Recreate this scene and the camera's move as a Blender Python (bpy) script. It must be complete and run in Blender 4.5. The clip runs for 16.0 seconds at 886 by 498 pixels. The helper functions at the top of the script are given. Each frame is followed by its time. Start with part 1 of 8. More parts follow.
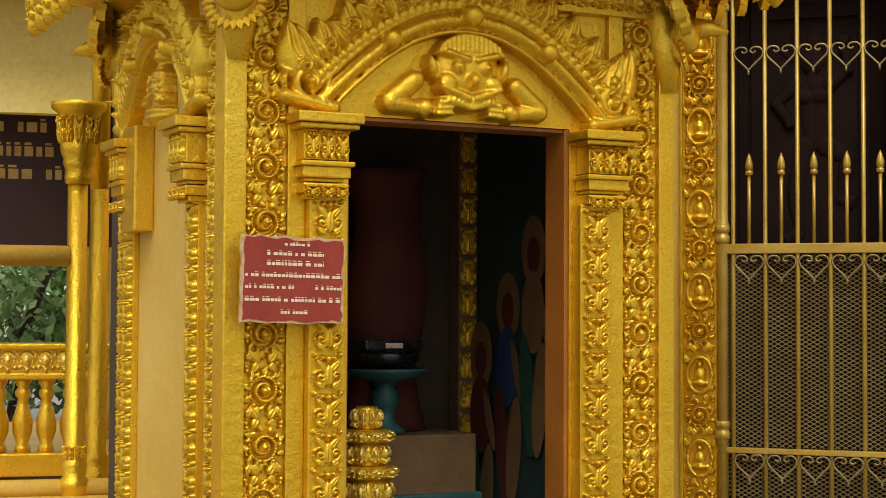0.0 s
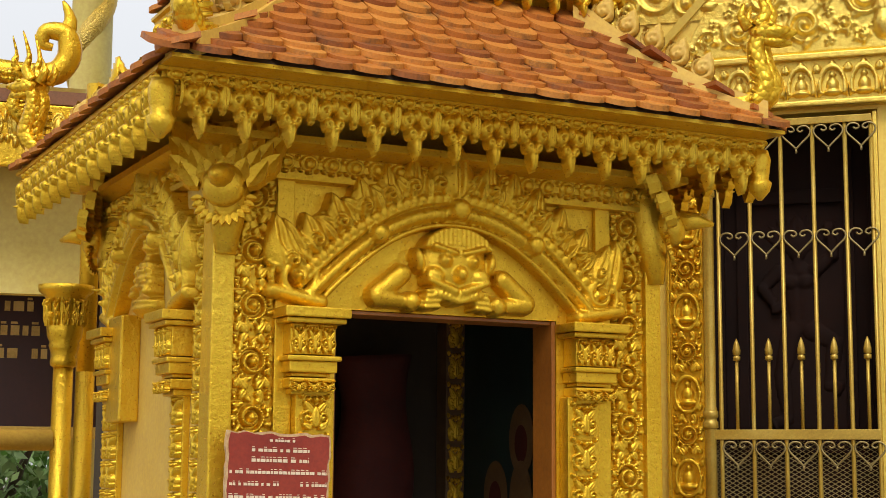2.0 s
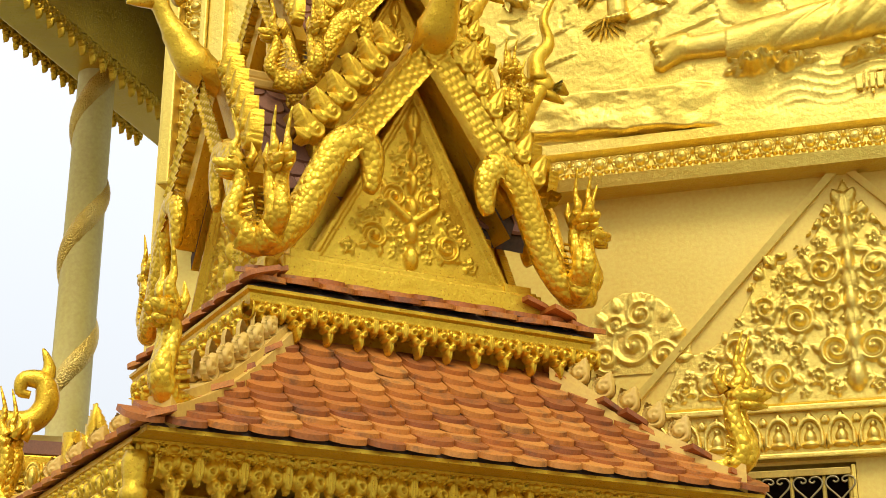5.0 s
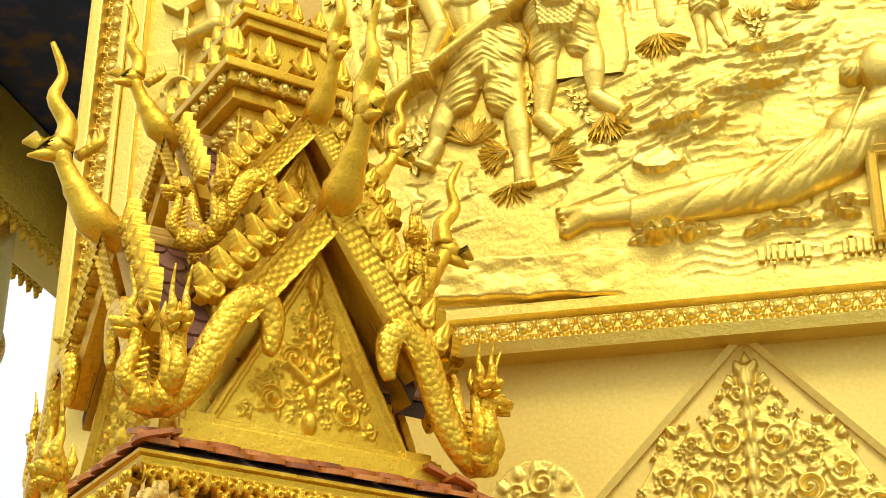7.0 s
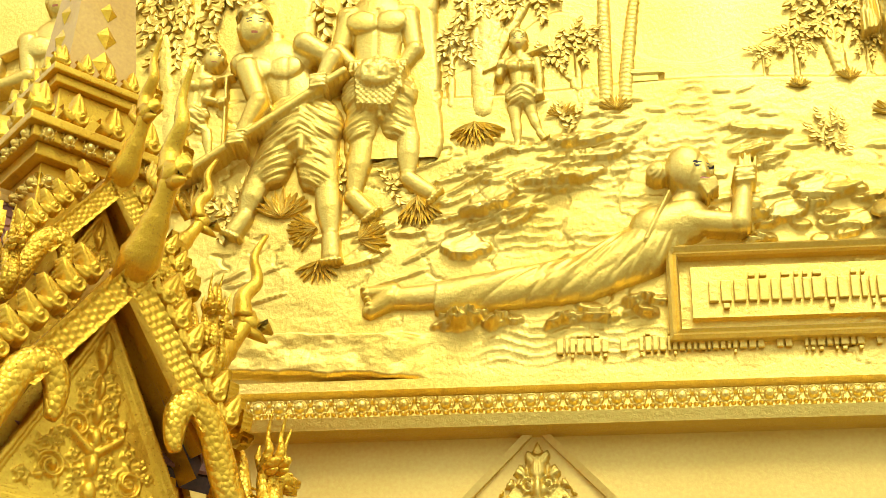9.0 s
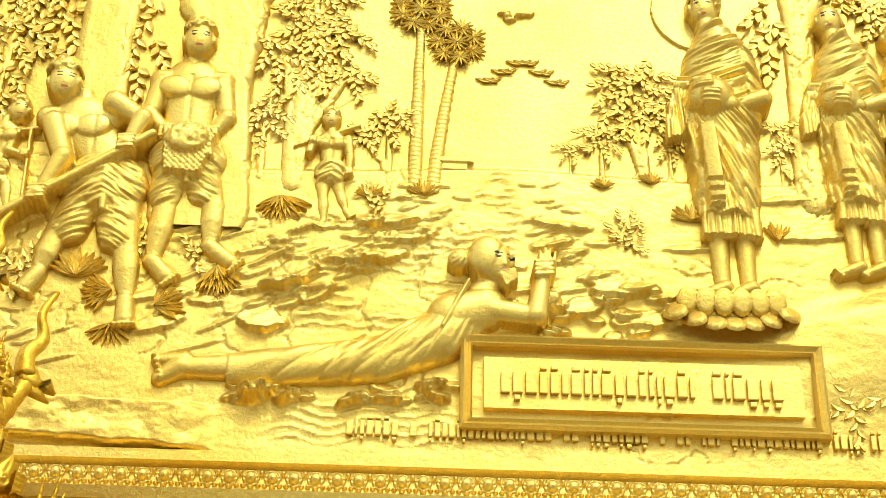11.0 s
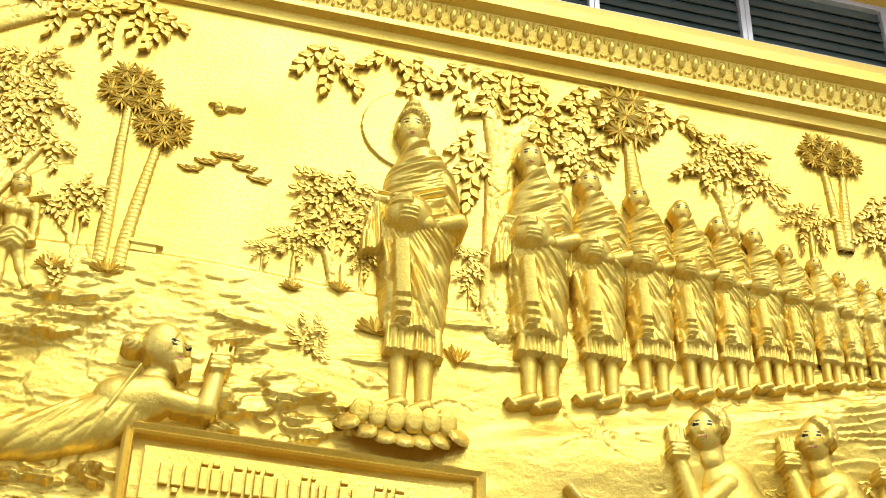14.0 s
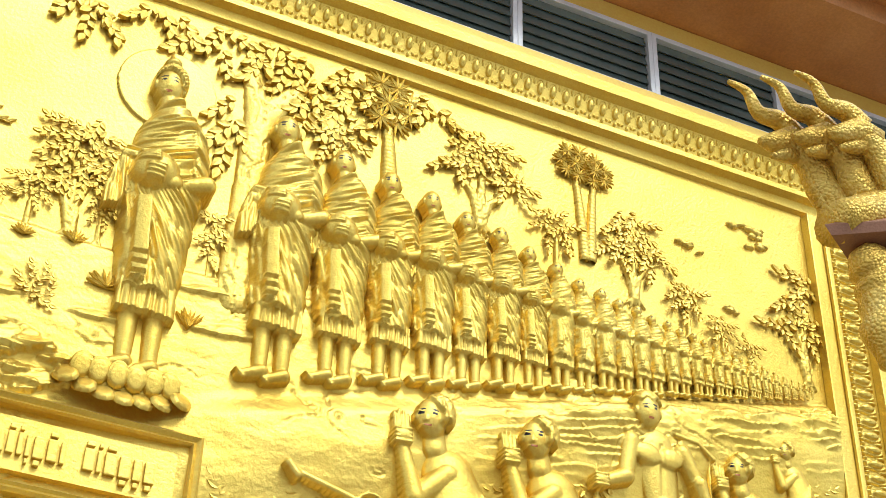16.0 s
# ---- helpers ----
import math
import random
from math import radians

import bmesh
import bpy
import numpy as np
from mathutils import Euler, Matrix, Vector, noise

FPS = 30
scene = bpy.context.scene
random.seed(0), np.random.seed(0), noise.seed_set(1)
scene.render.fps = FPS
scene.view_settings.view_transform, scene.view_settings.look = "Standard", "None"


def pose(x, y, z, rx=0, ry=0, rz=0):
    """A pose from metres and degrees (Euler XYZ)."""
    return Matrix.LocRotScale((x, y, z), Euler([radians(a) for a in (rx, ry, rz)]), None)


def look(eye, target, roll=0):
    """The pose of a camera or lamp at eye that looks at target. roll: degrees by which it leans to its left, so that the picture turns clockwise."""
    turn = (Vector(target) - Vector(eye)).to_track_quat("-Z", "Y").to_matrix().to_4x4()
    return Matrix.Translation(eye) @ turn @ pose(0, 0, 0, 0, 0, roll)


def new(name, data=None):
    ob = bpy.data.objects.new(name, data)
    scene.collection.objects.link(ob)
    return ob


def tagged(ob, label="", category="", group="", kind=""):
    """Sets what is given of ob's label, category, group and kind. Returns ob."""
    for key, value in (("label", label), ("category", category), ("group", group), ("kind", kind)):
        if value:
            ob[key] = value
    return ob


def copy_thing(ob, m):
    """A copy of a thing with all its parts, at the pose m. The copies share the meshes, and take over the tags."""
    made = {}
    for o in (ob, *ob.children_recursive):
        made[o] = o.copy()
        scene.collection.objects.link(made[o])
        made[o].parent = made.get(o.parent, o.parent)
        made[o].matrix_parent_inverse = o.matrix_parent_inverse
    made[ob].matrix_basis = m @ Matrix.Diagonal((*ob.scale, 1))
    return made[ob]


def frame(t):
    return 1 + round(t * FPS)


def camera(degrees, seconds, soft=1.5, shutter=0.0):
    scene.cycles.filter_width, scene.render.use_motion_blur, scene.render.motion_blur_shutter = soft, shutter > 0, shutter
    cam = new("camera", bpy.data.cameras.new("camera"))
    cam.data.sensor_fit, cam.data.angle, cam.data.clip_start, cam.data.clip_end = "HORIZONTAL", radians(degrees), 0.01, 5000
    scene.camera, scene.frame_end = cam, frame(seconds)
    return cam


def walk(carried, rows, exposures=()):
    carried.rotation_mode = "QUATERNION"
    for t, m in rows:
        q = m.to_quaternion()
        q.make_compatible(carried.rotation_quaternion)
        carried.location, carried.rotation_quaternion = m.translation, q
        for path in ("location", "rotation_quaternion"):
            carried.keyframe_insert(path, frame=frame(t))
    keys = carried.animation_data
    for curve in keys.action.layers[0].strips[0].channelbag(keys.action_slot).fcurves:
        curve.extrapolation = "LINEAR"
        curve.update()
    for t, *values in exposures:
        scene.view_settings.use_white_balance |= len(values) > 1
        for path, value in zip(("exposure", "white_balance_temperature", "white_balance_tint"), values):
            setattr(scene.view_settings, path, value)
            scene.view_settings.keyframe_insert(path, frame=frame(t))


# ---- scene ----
# the camera and its walk
cam = camera(31.38, 16.0, soft=0.6)
ROWS = [
    (0.0, -0.000, 0.000, 1.600, 18.71, 2.29, 0.29),
    (0.5, -0.002, 0.003, 1.634, 18.62, 3.68, 0.34),
    (1.0, -0.003, 0.002, 1.667, 18.50, 5.08, 0.34),
    (1.5, -0.006, 0.004, 1.702, 18.39, 6.54, 0.37),
    (2.0, 0.003, 0.002, 1.741, 18.31, 8.06, 0.43),
    (2.5, 0.013, -0.001, 1.784, 18.27, 9.79, 0.46),
    (3.0, 0.015, -0.001, 1.822, 18.20, 11.68, 0.49),
    (3.5, 0.008, -0.015, 1.861, 18.13, 13.45, 0.50),
    (4.0, 0.017, -0.028, 1.899, 18.08, 15.42, 0.47),
    (4.5, 0.029, -0.035, 1.930, 17.99, 17.47, 0.41),
    (7.0, 0.022, 0.051, 2.007, 14.02, 25.22, 0.31),
    (7.5, 0.032, 0.064, 2.018, 12.40, 26.12, 0.57),
    (8.0, 0.047, 0.075, 2.021, 10.61, 26.88, 0.66),
    (8.5, 0.069, 0.088, 2.026, 8.69, 27.52, 0.77),
    (9.0, 0.088, 0.097, 2.036, 6.62, 28.08, 0.83),
    (11.5, 0.149, 0.137, 2.039, -3.09, 32.07, 1.28),
    (12.0, 0.160, 0.154, 2.030, -4.79, 33.06, 1.25),
    (12.5, 0.175, 0.174, 2.015, -6.56, 34.03, 1.22),
    (13.0, 0.208, 0.207, 2.005, -8.62, 34.84, 1.25),
    (13.5, 0.251, 0.242, 1.988, -11.07, 35.48, 1.40),
    (14.0, 0.302, 0.279, 1.967, -13.84, 35.95, 1.53),
    (14.5, 0.357, 0.315, 1.946, -16.61, 36.26, 1.63),
    (15.0, 0.413, 0.352, 1.918, -19.27, 36.48, 1.75),
    (15.5, 0.465, 0.395, 1.888, -21.82, 36.58, 1.59),
    (16.0, 0.513, 0.439, 1.853, -24.33, 36.54, 1.54),
]
EXPOSURES = [(0.0, 0.04, 6600, 10), (2.0, 0.05, 6600, 10), (4.5, 0.12, 6500, 9), (7.0, 0.31, 6400, 8), (9.0, 0.31, 6300, 8), (12.5, 0.20, 6200, 8), (16.0, 0.14, 5800, 7)]
walk(cam, [(t, pose(x, y, z, 0, 0, yaw) @ pose(0, 0, 0, 90 + pitch, 0, 0) @ pose(0, 0, 0, 0, 0, roll)) for t, x, y, z, yaw, pitch, roll in ROWS], EXPOSURES)

# world and light: a bright overcast sky, lighter overhead, with a wide soft sun
world = bpy.data.worlds.new("sky")
scene.world = world
world.use_nodes = True
wn, wl = world.node_tree.nodes, world.node_tree.links
sky = wn.new("ShaderNodeTexSky")
sky.sky_type = "NISHITA"
sky.sun_disc = False
sky.sun_elevation, sky.sun_rotation = radians(50), radians(170)
sky.air_density, sky.dust_density, sky.ozone_density = 1.0, 6.0, 1.0
where = wn.new("ShaderNodeTexCoord")
split = wn.new("ShaderNodeSeparateXYZ")
wl.new(where.outputs["Generated"], split.inputs[0])
cloud = wn.new("ShaderNodeValToRGB")
cloud.color_ramp.elements[0].color, cloud.color_ramp.elements[1].color = (7.0, 7.2, 7.5, 1), (15.0, 15.3, 15.8, 1)
wl.new(split.outputs["Z"], cloud.inputs[0])
haze = wn.new("ShaderNodeMixRGB")
haze.inputs[0].default_value = 0.8
wl.new(sky.outputs[0], haze.inputs[1]), wl.new(cloud.outputs[0], haze.inputs[2])
wl.new(haze.outputs[0], wn["Background"].inputs[0])
wn["Background"].inputs[1].default_value = 0.105
sun = new("sun", bpy.data.lights.new("sun", "SUN"))
sun.data.energy, sun.data.angle, sun.data.color = 1.5, radians(20), (1.0, 0.95, 0.86)
sun.matrix_world = look((3.0, -10.0, 12.5), (0, 0, 0))

# materials
def material(name):
    m = bpy.data.materials.new(name)
    m.use_nodes = True
    return m, m.node_tree.nodes, m.node_tree.links, m.node_tree.nodes["Principled BSDF"]


def noise_node(nodes, links, coord, scale, detail=4.0, rough=0.55):
    n = nodes.new("ShaderNodeTexNoise")
    n.inputs["Scale"].default_value, n.inputs["Detail"].default_value, n.inputs["Roughness"].default_value = scale, detail, rough
    links.new(coord, n.inputs["Vector"])
    return n


def ramp_node(nodes, links, fac, *stops):
    r = nodes.new("ShaderNodeValToRGB")
    while len(r.color_ramp.elements) < len(stops):
        r.color_ramp.elements.new(0.5)
    for e, (p, c) in zip(r.color_ramp.elements, stops):
        e.position, e.color = p, (*c, 1)
    links.new(fac, r.inputs[0])
    return r


def paint(name, base, dark, light, rough=0.45, metal=0.0, grain=60.0, stain=1.3, bump=0.15, spread=0.25, coat=0.0, trowel=0.0):
    """A painted or plastered surface: stains at a large scale, grain and brush marks at a small one."""
    m, n, l, b = material(name)
    tc = n.new("ShaderNodeNewGeometry")
    pos = tc.outputs["Position"]
    big = noise_node(n, l, pos, stain, 6, 0.6)
    small = noise_node(n, l, pos, grain, 5, 0.6)
    r = ramp_node(n, l, big.outputs[0], (0.5 - spread, dark), (0.5, base), (0.5 + spread, light))
    mix = n.new("ShaderNodeMixRGB")
    mix.blend_type, mix.inputs[0].default_value = "OVERLAY", 0.35
    l.new(r.outputs[0], mix.inputs[1]), l.new(small.outputs[0], mix.inputs[2])
    l.new(mix.outputs[0], b.inputs["Base Color"])
    rr = n.new("ShaderNodeMapRange")
    rr.inputs[3].default_value, rr.inputs[4].default_value = max(0.05, rough - 0.12), min(1, rough + 0.15)
    l.new(small.outputs[0], rr.inputs[0]), l.new(rr.outputs[0], b.inputs["Roughness"])
    b.inputs["Metallic"].default_value = metal
    b.inputs["Coat Weight"].default_value = coat
    bp = n.new("ShaderNodeBump")
    bp.inputs["Strength"].default_value, bp.inputs["Distance"].default_value = bump, 0.004
    l.new(small.outputs[0], bp.inputs["Height"])
    if trowel:
        mid = noise_node(n, l, pos, trowel, 7, 0.62)
        b2 = n.new("ShaderNodeBump")
        b2.inputs["Strength"].default_value, b2.inputs["Distance"].default_value = 0.6, 0.3 / trowel
        l.new(mid.outputs[0], b2.inputs["Height"]), l.new(b2.outputs[0], bp.inputs["Normal"])
    l.new(bp.outputs[0], b.inputs["Normal"])
    return m


GOLD = paint("gold_paint", (0.76, 0.47, 0.028), (0.66, 0.375, 0.018), (0.82, 0.55, 0.05), 0.30, 0.75, 90, 1.6, 0.3, trowel=26.0)
GOLD_WALL = paint("gold_wall_paint", (0.80, 0.58, 0.115), (0.74, 0.51, 0.085), (0.84, 0.635, 0.155), 0.45, 0.35, 40, 0.8, 0.3)
GOLD_RELIEF = paint("gold_relief_paint", (0.80, 0.58, 0.105), (0.74, 0.50, 0.065), (0.84, 0.64, 0.145), 0.36, 0.8, 60, 1.2, 0.3, trowel=34.0)
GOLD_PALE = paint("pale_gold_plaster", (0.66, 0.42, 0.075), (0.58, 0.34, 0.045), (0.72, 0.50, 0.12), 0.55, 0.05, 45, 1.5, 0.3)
CREAM = paint("cream_paint", (0.70, 0.56, 0.15), (0.62, 0.47, 0.10), (0.76, 0.64, 0.24), 0.5, 0.0, 30, 1.0, 0.2)
OCHRE = paint("ochre_wood_paint", (0.33, 0.115, 0.016), (0.22, 0.07, 0.01), (0.42, 0.16, 0.03), 0.35, 0.0, 50, 3.0, 0.3)
EAVE_BROWN = paint("brown_eave_paint", (0.50, 0.20, 0.05), (0.40, 0.15, 0.035), (0.58, 0.26, 0.08), 0.45, 0.0, 40, 1.2, 0.2)
MAROON = paint("maroon_paint", (0.045, 0.012, 0.010), (0.03, 0.008, 0.007), (0.06, 0.018, 0.014), 0.45, 0.0, 40, 1.0, 0.1)
SIGN_RED = paint("red_stone", (0.27, 0.028, 0.012), (0.2, 0.018, 0.008), (0.32, 0.045, 0.02), 0.4, 0.0, 70, 4.0, 0.1)
SIGN_EDGE = paint("worn_stone", (0.55, 0.35, 0.16), (0.35, 0.12, 0.06), (0.65, 0.5, 0.3), 0.7, 0.0, 90, 25.0, 0.4)
LETTER = paint("cream_lettering", (0.75, 0.6, 0.42), (0.6, 0.45, 0.3), (0.8, 0.7, 0.55), 0.6, 0.0, 120, 30, 0.1)
LETTER_GOLD = paint("gold_lettering", (0.62, 0.42, 0.12), (0.4, 0.25, 0.06), (0.7, 0.5, 0.2), 0.5, 0.2, 120, 12, 0.1)
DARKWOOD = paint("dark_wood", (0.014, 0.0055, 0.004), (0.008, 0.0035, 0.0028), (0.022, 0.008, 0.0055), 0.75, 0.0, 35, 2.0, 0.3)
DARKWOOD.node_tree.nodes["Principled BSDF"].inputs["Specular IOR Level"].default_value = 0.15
# interior plaster: near-black colour stands for the lack of light in the rooms
ROOM = paint("room_shade_plaster", (0.05, 0.035, 0.02), (0.03, 0.02, 0.012), (0.08, 0.055, 0.03), 0.7, 0.0, 20, 1.0, 0.2)
STEEL_GOLD = paint("gold_painted_steel", (0.50, 0.33, 0.05), (0.40, 0.25, 0.035), (0.58, 0.42, 0.09), 0.35, 0.4, 90, 5.0, 0.1)
STONE = paint("grey_tiles", (0.22, 0.20, 0.17), (0.17, 0.155, 0.13), (0.27, 0.245, 0.21), 0.7, 0.0, 40, 1.2, 0.3)
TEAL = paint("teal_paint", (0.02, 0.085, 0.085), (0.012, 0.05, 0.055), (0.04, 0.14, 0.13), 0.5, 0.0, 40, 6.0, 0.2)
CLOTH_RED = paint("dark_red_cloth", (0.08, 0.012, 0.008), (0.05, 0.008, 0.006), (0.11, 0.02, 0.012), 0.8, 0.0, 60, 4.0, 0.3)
ALUMINIUM = paint("white_aluminium", (0.72, 0.73, 0.74), (0.65, 0.66, 0.67), (0.78, 0.79, 0.8), 0.35, 0.3, 60, 2.0, 0.05)
MORTAR = paint("dark_mortar", (0.10, 0.07, 0.045), (0.04, 0.03, 0.02), (0.17, 0.12, 0.07), 0.9, 0.0, 60, 8.0, 0.6)


def tile_material(name, base, dark, light, moss=0.5):
    m, n, l, b = material(name)
    g = n.new("ShaderNodeNewGeometry")
    info = n.new("ShaderNodeObjectInfo")
    add = n.new("ShaderNodeMath")
    add.operation = "FRACT"
    s = n.new("ShaderNodeMath")
    s.operation = "ADD"
    l.new(info.outputs["Random"], s.inputs[0]), l.new(g.outputs["Random Per Island"], s.inputs[1]), l.new(s.outputs[0], add.inputs[0])
    r = ramp_node(n, l, add.outputs[0], (0.0, dark), (0.45, base), (1.0, light))
    big = noise_node(n, l, g.outputs["Position"], 9, 6, 0.7)
    small = noise_node(n, l, g.outputs["Position"], 110, 4)
    st = ramp_node(n, l, big.outputs[0], (0.52, (0, 0, 0)), (0.72, (1, 1, 1)))
    k = n.new("ShaderNodeMath")
    k.operation = "MULTIPLY"
    k.inputs[1].default_value = moss
    l.new(st.outputs[0], k.inputs[0])
    mix = n.new("ShaderNodeMixRGB")
    mix.inputs[2].default_value = (0.045, 0.03, 0.018, 1)
    l.new(k.outputs[0], mix.inputs[0]), l.new(r.outputs[0], mix.inputs[1])
    ov = n.new("ShaderNodeMixRGB")
    ov.blend_type, ov.inputs[0].default_value = "OVERLAY", 0.4
    l.new(mix.outputs[0], ov.inputs[1]), l.new(small.outputs[0], ov.inputs[2])
    l.new(ov.outputs[0], b.inputs["Base Color"])
    b.inputs["Roughness"].default_value = 0.55
    bp = n.new("ShaderNodeBump")
    bp.inputs["Strength"].default_value, bp.inputs["Distance"].default_value = 0.4, 0.004
    l.new(small.outputs[0], bp.inputs["Height"]), l.new(bp.outputs[0], b.inputs["Normal"])
    return m


TILE = tile_material("orange_clay_tile", (0.47, 0.15, 0.016), (0.27, 0.075, 0.012), (0.58, 0.23, 0.035), 0.75)
TILE_BROWN = tile_material("brown_clay_tile", (0.24, 0.105, 0.05), (0.17, 0.07, 0.035), (0.32, 0.15, 0.08), 0.3)


def glass_material(name):
    m, n, l, b = material(name)
    g = n.new("ShaderNodeNewGeometry")
    s = noise_node(n, l, g.outputs["Position"], 1.2, 3)
    r = ramp_node(n, l, s.outputs[0], (0.3, (0.05, 0.072, 0.066)), (0.7, (0.085, 0.115, 0.105)))
    l.new(r.outputs[0], b.inputs["Base Color"])
    b.inputs["Roughness"].default_value = 0.08
    b.inputs["Specular IOR Level"].default_value = 0.7
    return m


LOUVRE = glass_material("tinted_louvre_glass")
EYE = paint("black_paint", (0.02, 0.012, 0.01), (0.015, 0.01, 0.008), (0.03, 0.02, 0.015), 0.4, 0, 80, 5, 0.05)
LIP = paint("red_paint", (0.50, 0.16, 0.04), (0.44, 0.12, 0.03), (0.55, 0.2, 0.05), 0.4, 0, 80, 5, 0.05)


def scale_material(name, like, size):
    """Gold paint over moulded serpent scales."""
    m = like.copy()
    m.name = name
    n, l = m.node_tree.nodes, m.node_tree.links
    b = n["Principled BSDF"]
    tc = n.new("ShaderNodeTexCoord")
    v = n.new("ShaderNodeTexVoronoi")
    v.inputs["Scale"].default_value = size
    l.new(tc.outputs["Object"], v.inputs["Vector"])
    inv = n.new("ShaderNodeMath")
    inv.operation = "SUBTRACT"
    inv.inputs[0].default_value = 1.0
    l.new(v.outputs["Distance"], inv.inputs[1])
    bp = n.new("ShaderNodeBump")
    bp.inputs["Strength"].default_value, bp.inputs["Distance"].default_value = 0.7, 0.012
    l.new(inv.outputs[0], bp.inputs["Height"]), l.new(bp.outputs[0], b.inputs["Normal"])
    return m


GOLD_SCALE = scale_material("gold_scales", GOLD, 36.0)


BLUE = paint("blue_ceiling_paint", (0.012, 0.028, 0.09), (0.010, 0.018, 0.05), (0.12, 0.07, 0.03), 0.5, 0.0, 30, 3.2, 0.1, 0.14)
BLACK = paint("black_lacquer", (0.010, 0.010, 0.011), (0.007, 0.007, 0.008), (0.015, 0.014, 0.014), 0.25, 0.0, 60, 4, 0.05)
# mural colours kept low: the shade inside the porch is mixed into them
PAINT_GREEN = paint("shaded_green_mural_paint", (0.012, 0.06, 0.035), (0.008, 0.04, 0.025), (0.02, 0.08, 0.05), 0.6, 0.0, 60, 6, 0.05)
PAINT_BLUE = paint("shaded_blue_mural_paint", (0.02, 0.04, 0.11), (0.015, 0.03, 0.08), (0.03, 0.06, 0.14), 0.6, 0.0, 60, 6, 0.05)
PAINT_SKIN = paint("shaded_ochre_mural_paint", (0.16, 0.09, 0.035), (0.12, 0.065, 0.025), (0.2, 0.12, 0.05), 0.6, 0.0, 60, 6, 0.05)
PAINT_SEA = paint("shaded_sea_green_mural_ground", (0.012, 0.030, 0.030), (0.008, 0.018, 0.02), (0.018, 0.045, 0.04), 0.6, 0.0, 30, 2, 0.05)
LEAF = paint("green_leaves", (0.12, 0.26, 0.035), (0.06, 0.15, 0.02), (0.20, 0.36, 0.07), 0.5, 0.0, 12, 0.9, 0.1)
LEAF_LIGHT = paint("pale_green_leaves", (0.22, 0.33, 0.11), (0.15, 0.25, 0.07), (0.3, 0.42, 0.17), 0.5, 0.0, 12, 0.9, 0.1)
BARK = paint("bark", (0.10, 0.075, 0.05), (0.06, 0.045, 0.03), (0.15, 0.11, 0.08), 0.9, 0.0, 20, 3, 0.5)
STEEL_PALE = paint("dull_gold_wire", (0.34, 0.26, 0.10), (0.26, 0.19, 0.06), (0.44, 0.35, 0.16), 0.4, 0.5, 90, 5, 0.1)
CREAM_GOLD = scale_material("pale_gold_scales", paint("pale_gold_paint", (0.68, 0.45, 0.075), (0.50, 0.29, 0.035), (0.74, 0.55, 0.15), 0.40, 0.6, 60, 4, 0.3), 62.0)

# building helpers
def link_mesh(name, me, mats, parent=None, m=None, label=""):
    for mt in mats if isinstance(mats, (list, tuple)) else [mats]:
        me.materials.append(mt)
    ob = new(name, me)
    if parent:
        ob.parent = parent
    if m is not None:
        ob.matrix_basis = m
    return tagged(ob, label)


def part(name, bm, mat, parent=None, label="", m=None, smooth=False):
    """Links a bmesh as one mesh object under a thing or a part."""
    bmesh.ops.recalc_face_normals(bm, faces=bm.faces)
    me = bpy.data.meshes.new(name)
    bm.to_mesh(me)
    bm.free()
    if smooth:
        for p in me.polygons:
            p.use_smooth = True
    return link_mesh(name, me, mat, parent, m, label)


def again(name, ob, parent, m):
    """One more piece on the same mesh."""
    o = new(name, ob.data)
    o.parent = parent
    o.matrix_basis = m
    return o


def thing(name, m, label, category="", group="", kind=""):
    return_ob = new(name)
    return_ob.empty_display_size = 0.1
    return_ob.matrix_basis = m
    return tagged(return_ob, label, category, group, kind)


def box(bm, x0, x1, y0, y1, z0, z1, bev=0.0):
    vs = [bm.verts.new(p) for p in ((x0, y0, z0), (x1, y0, z0), (x1, y1, z0), (x0, y1, z0), (x0, y0, z1), (x1, y0, z1), (x1, y1, z1), (x0, y1, z1))]
    fs = [bm.faces.new([vs[i] for i in q]) for q in ((3, 2, 1, 0), (4, 5, 6, 7), (0, 1, 5, 4), (1, 2, 6, 5), (2, 3, 7, 6), (3, 0, 4, 7))]
    if bev:
        bmesh.ops.bevel(bm, geom=list({e for f in fs for e in f.edges}), offset=bev, segments=2, affect="EDGES", profile=0.6)
    return bm


def boxes(*rows):
    bm = bmesh.new()
    for r in rows:
        box(bm, *r)
    return bm


def sweep(bm, profile, path, closed=False):
    """Pushes a profile of (out, up) along straight runs of a path of (x, y) points, with mitred corners; out lies to the right of the way."""
    n = len(path)
    rings = []
    for i in range(n):
        p = Vector(path[i])
        a = Vector(path[i - 1]) if i or closed else None
        b = Vector(path[(i + 1) % n]) if i < n - 1 or closed else None
        d1 = (p - a).normalized() if a is not None else (b - p).normalized()
        d2 = (b - p).normalized() if b is not None else d1
        n1, n2 = Vector((d1.y, -d1.x)), Vector((d2.y, -d2.x))
        mit = (n1 + n2).normalized()
        mit /= max(0.2, mit.dot(n1))
        rings.append([bm.verts.new((p.x + mit.x * o, p.y + mit.y * o, z)) for o, z in profile])
    m = len(profile)
    for i in range(n if closed else n - 1):
        r, s = rings[i], rings[(i + 1) % n]
        for j in range(m):
            bm.faces.new((r[j], s[j], s[(j + 1) % m], r[(j + 1) % m]))
    if not closed:
        bm.faces.new(rings[0]), bm.faces.new(rings[-1][::-1])
    return bm


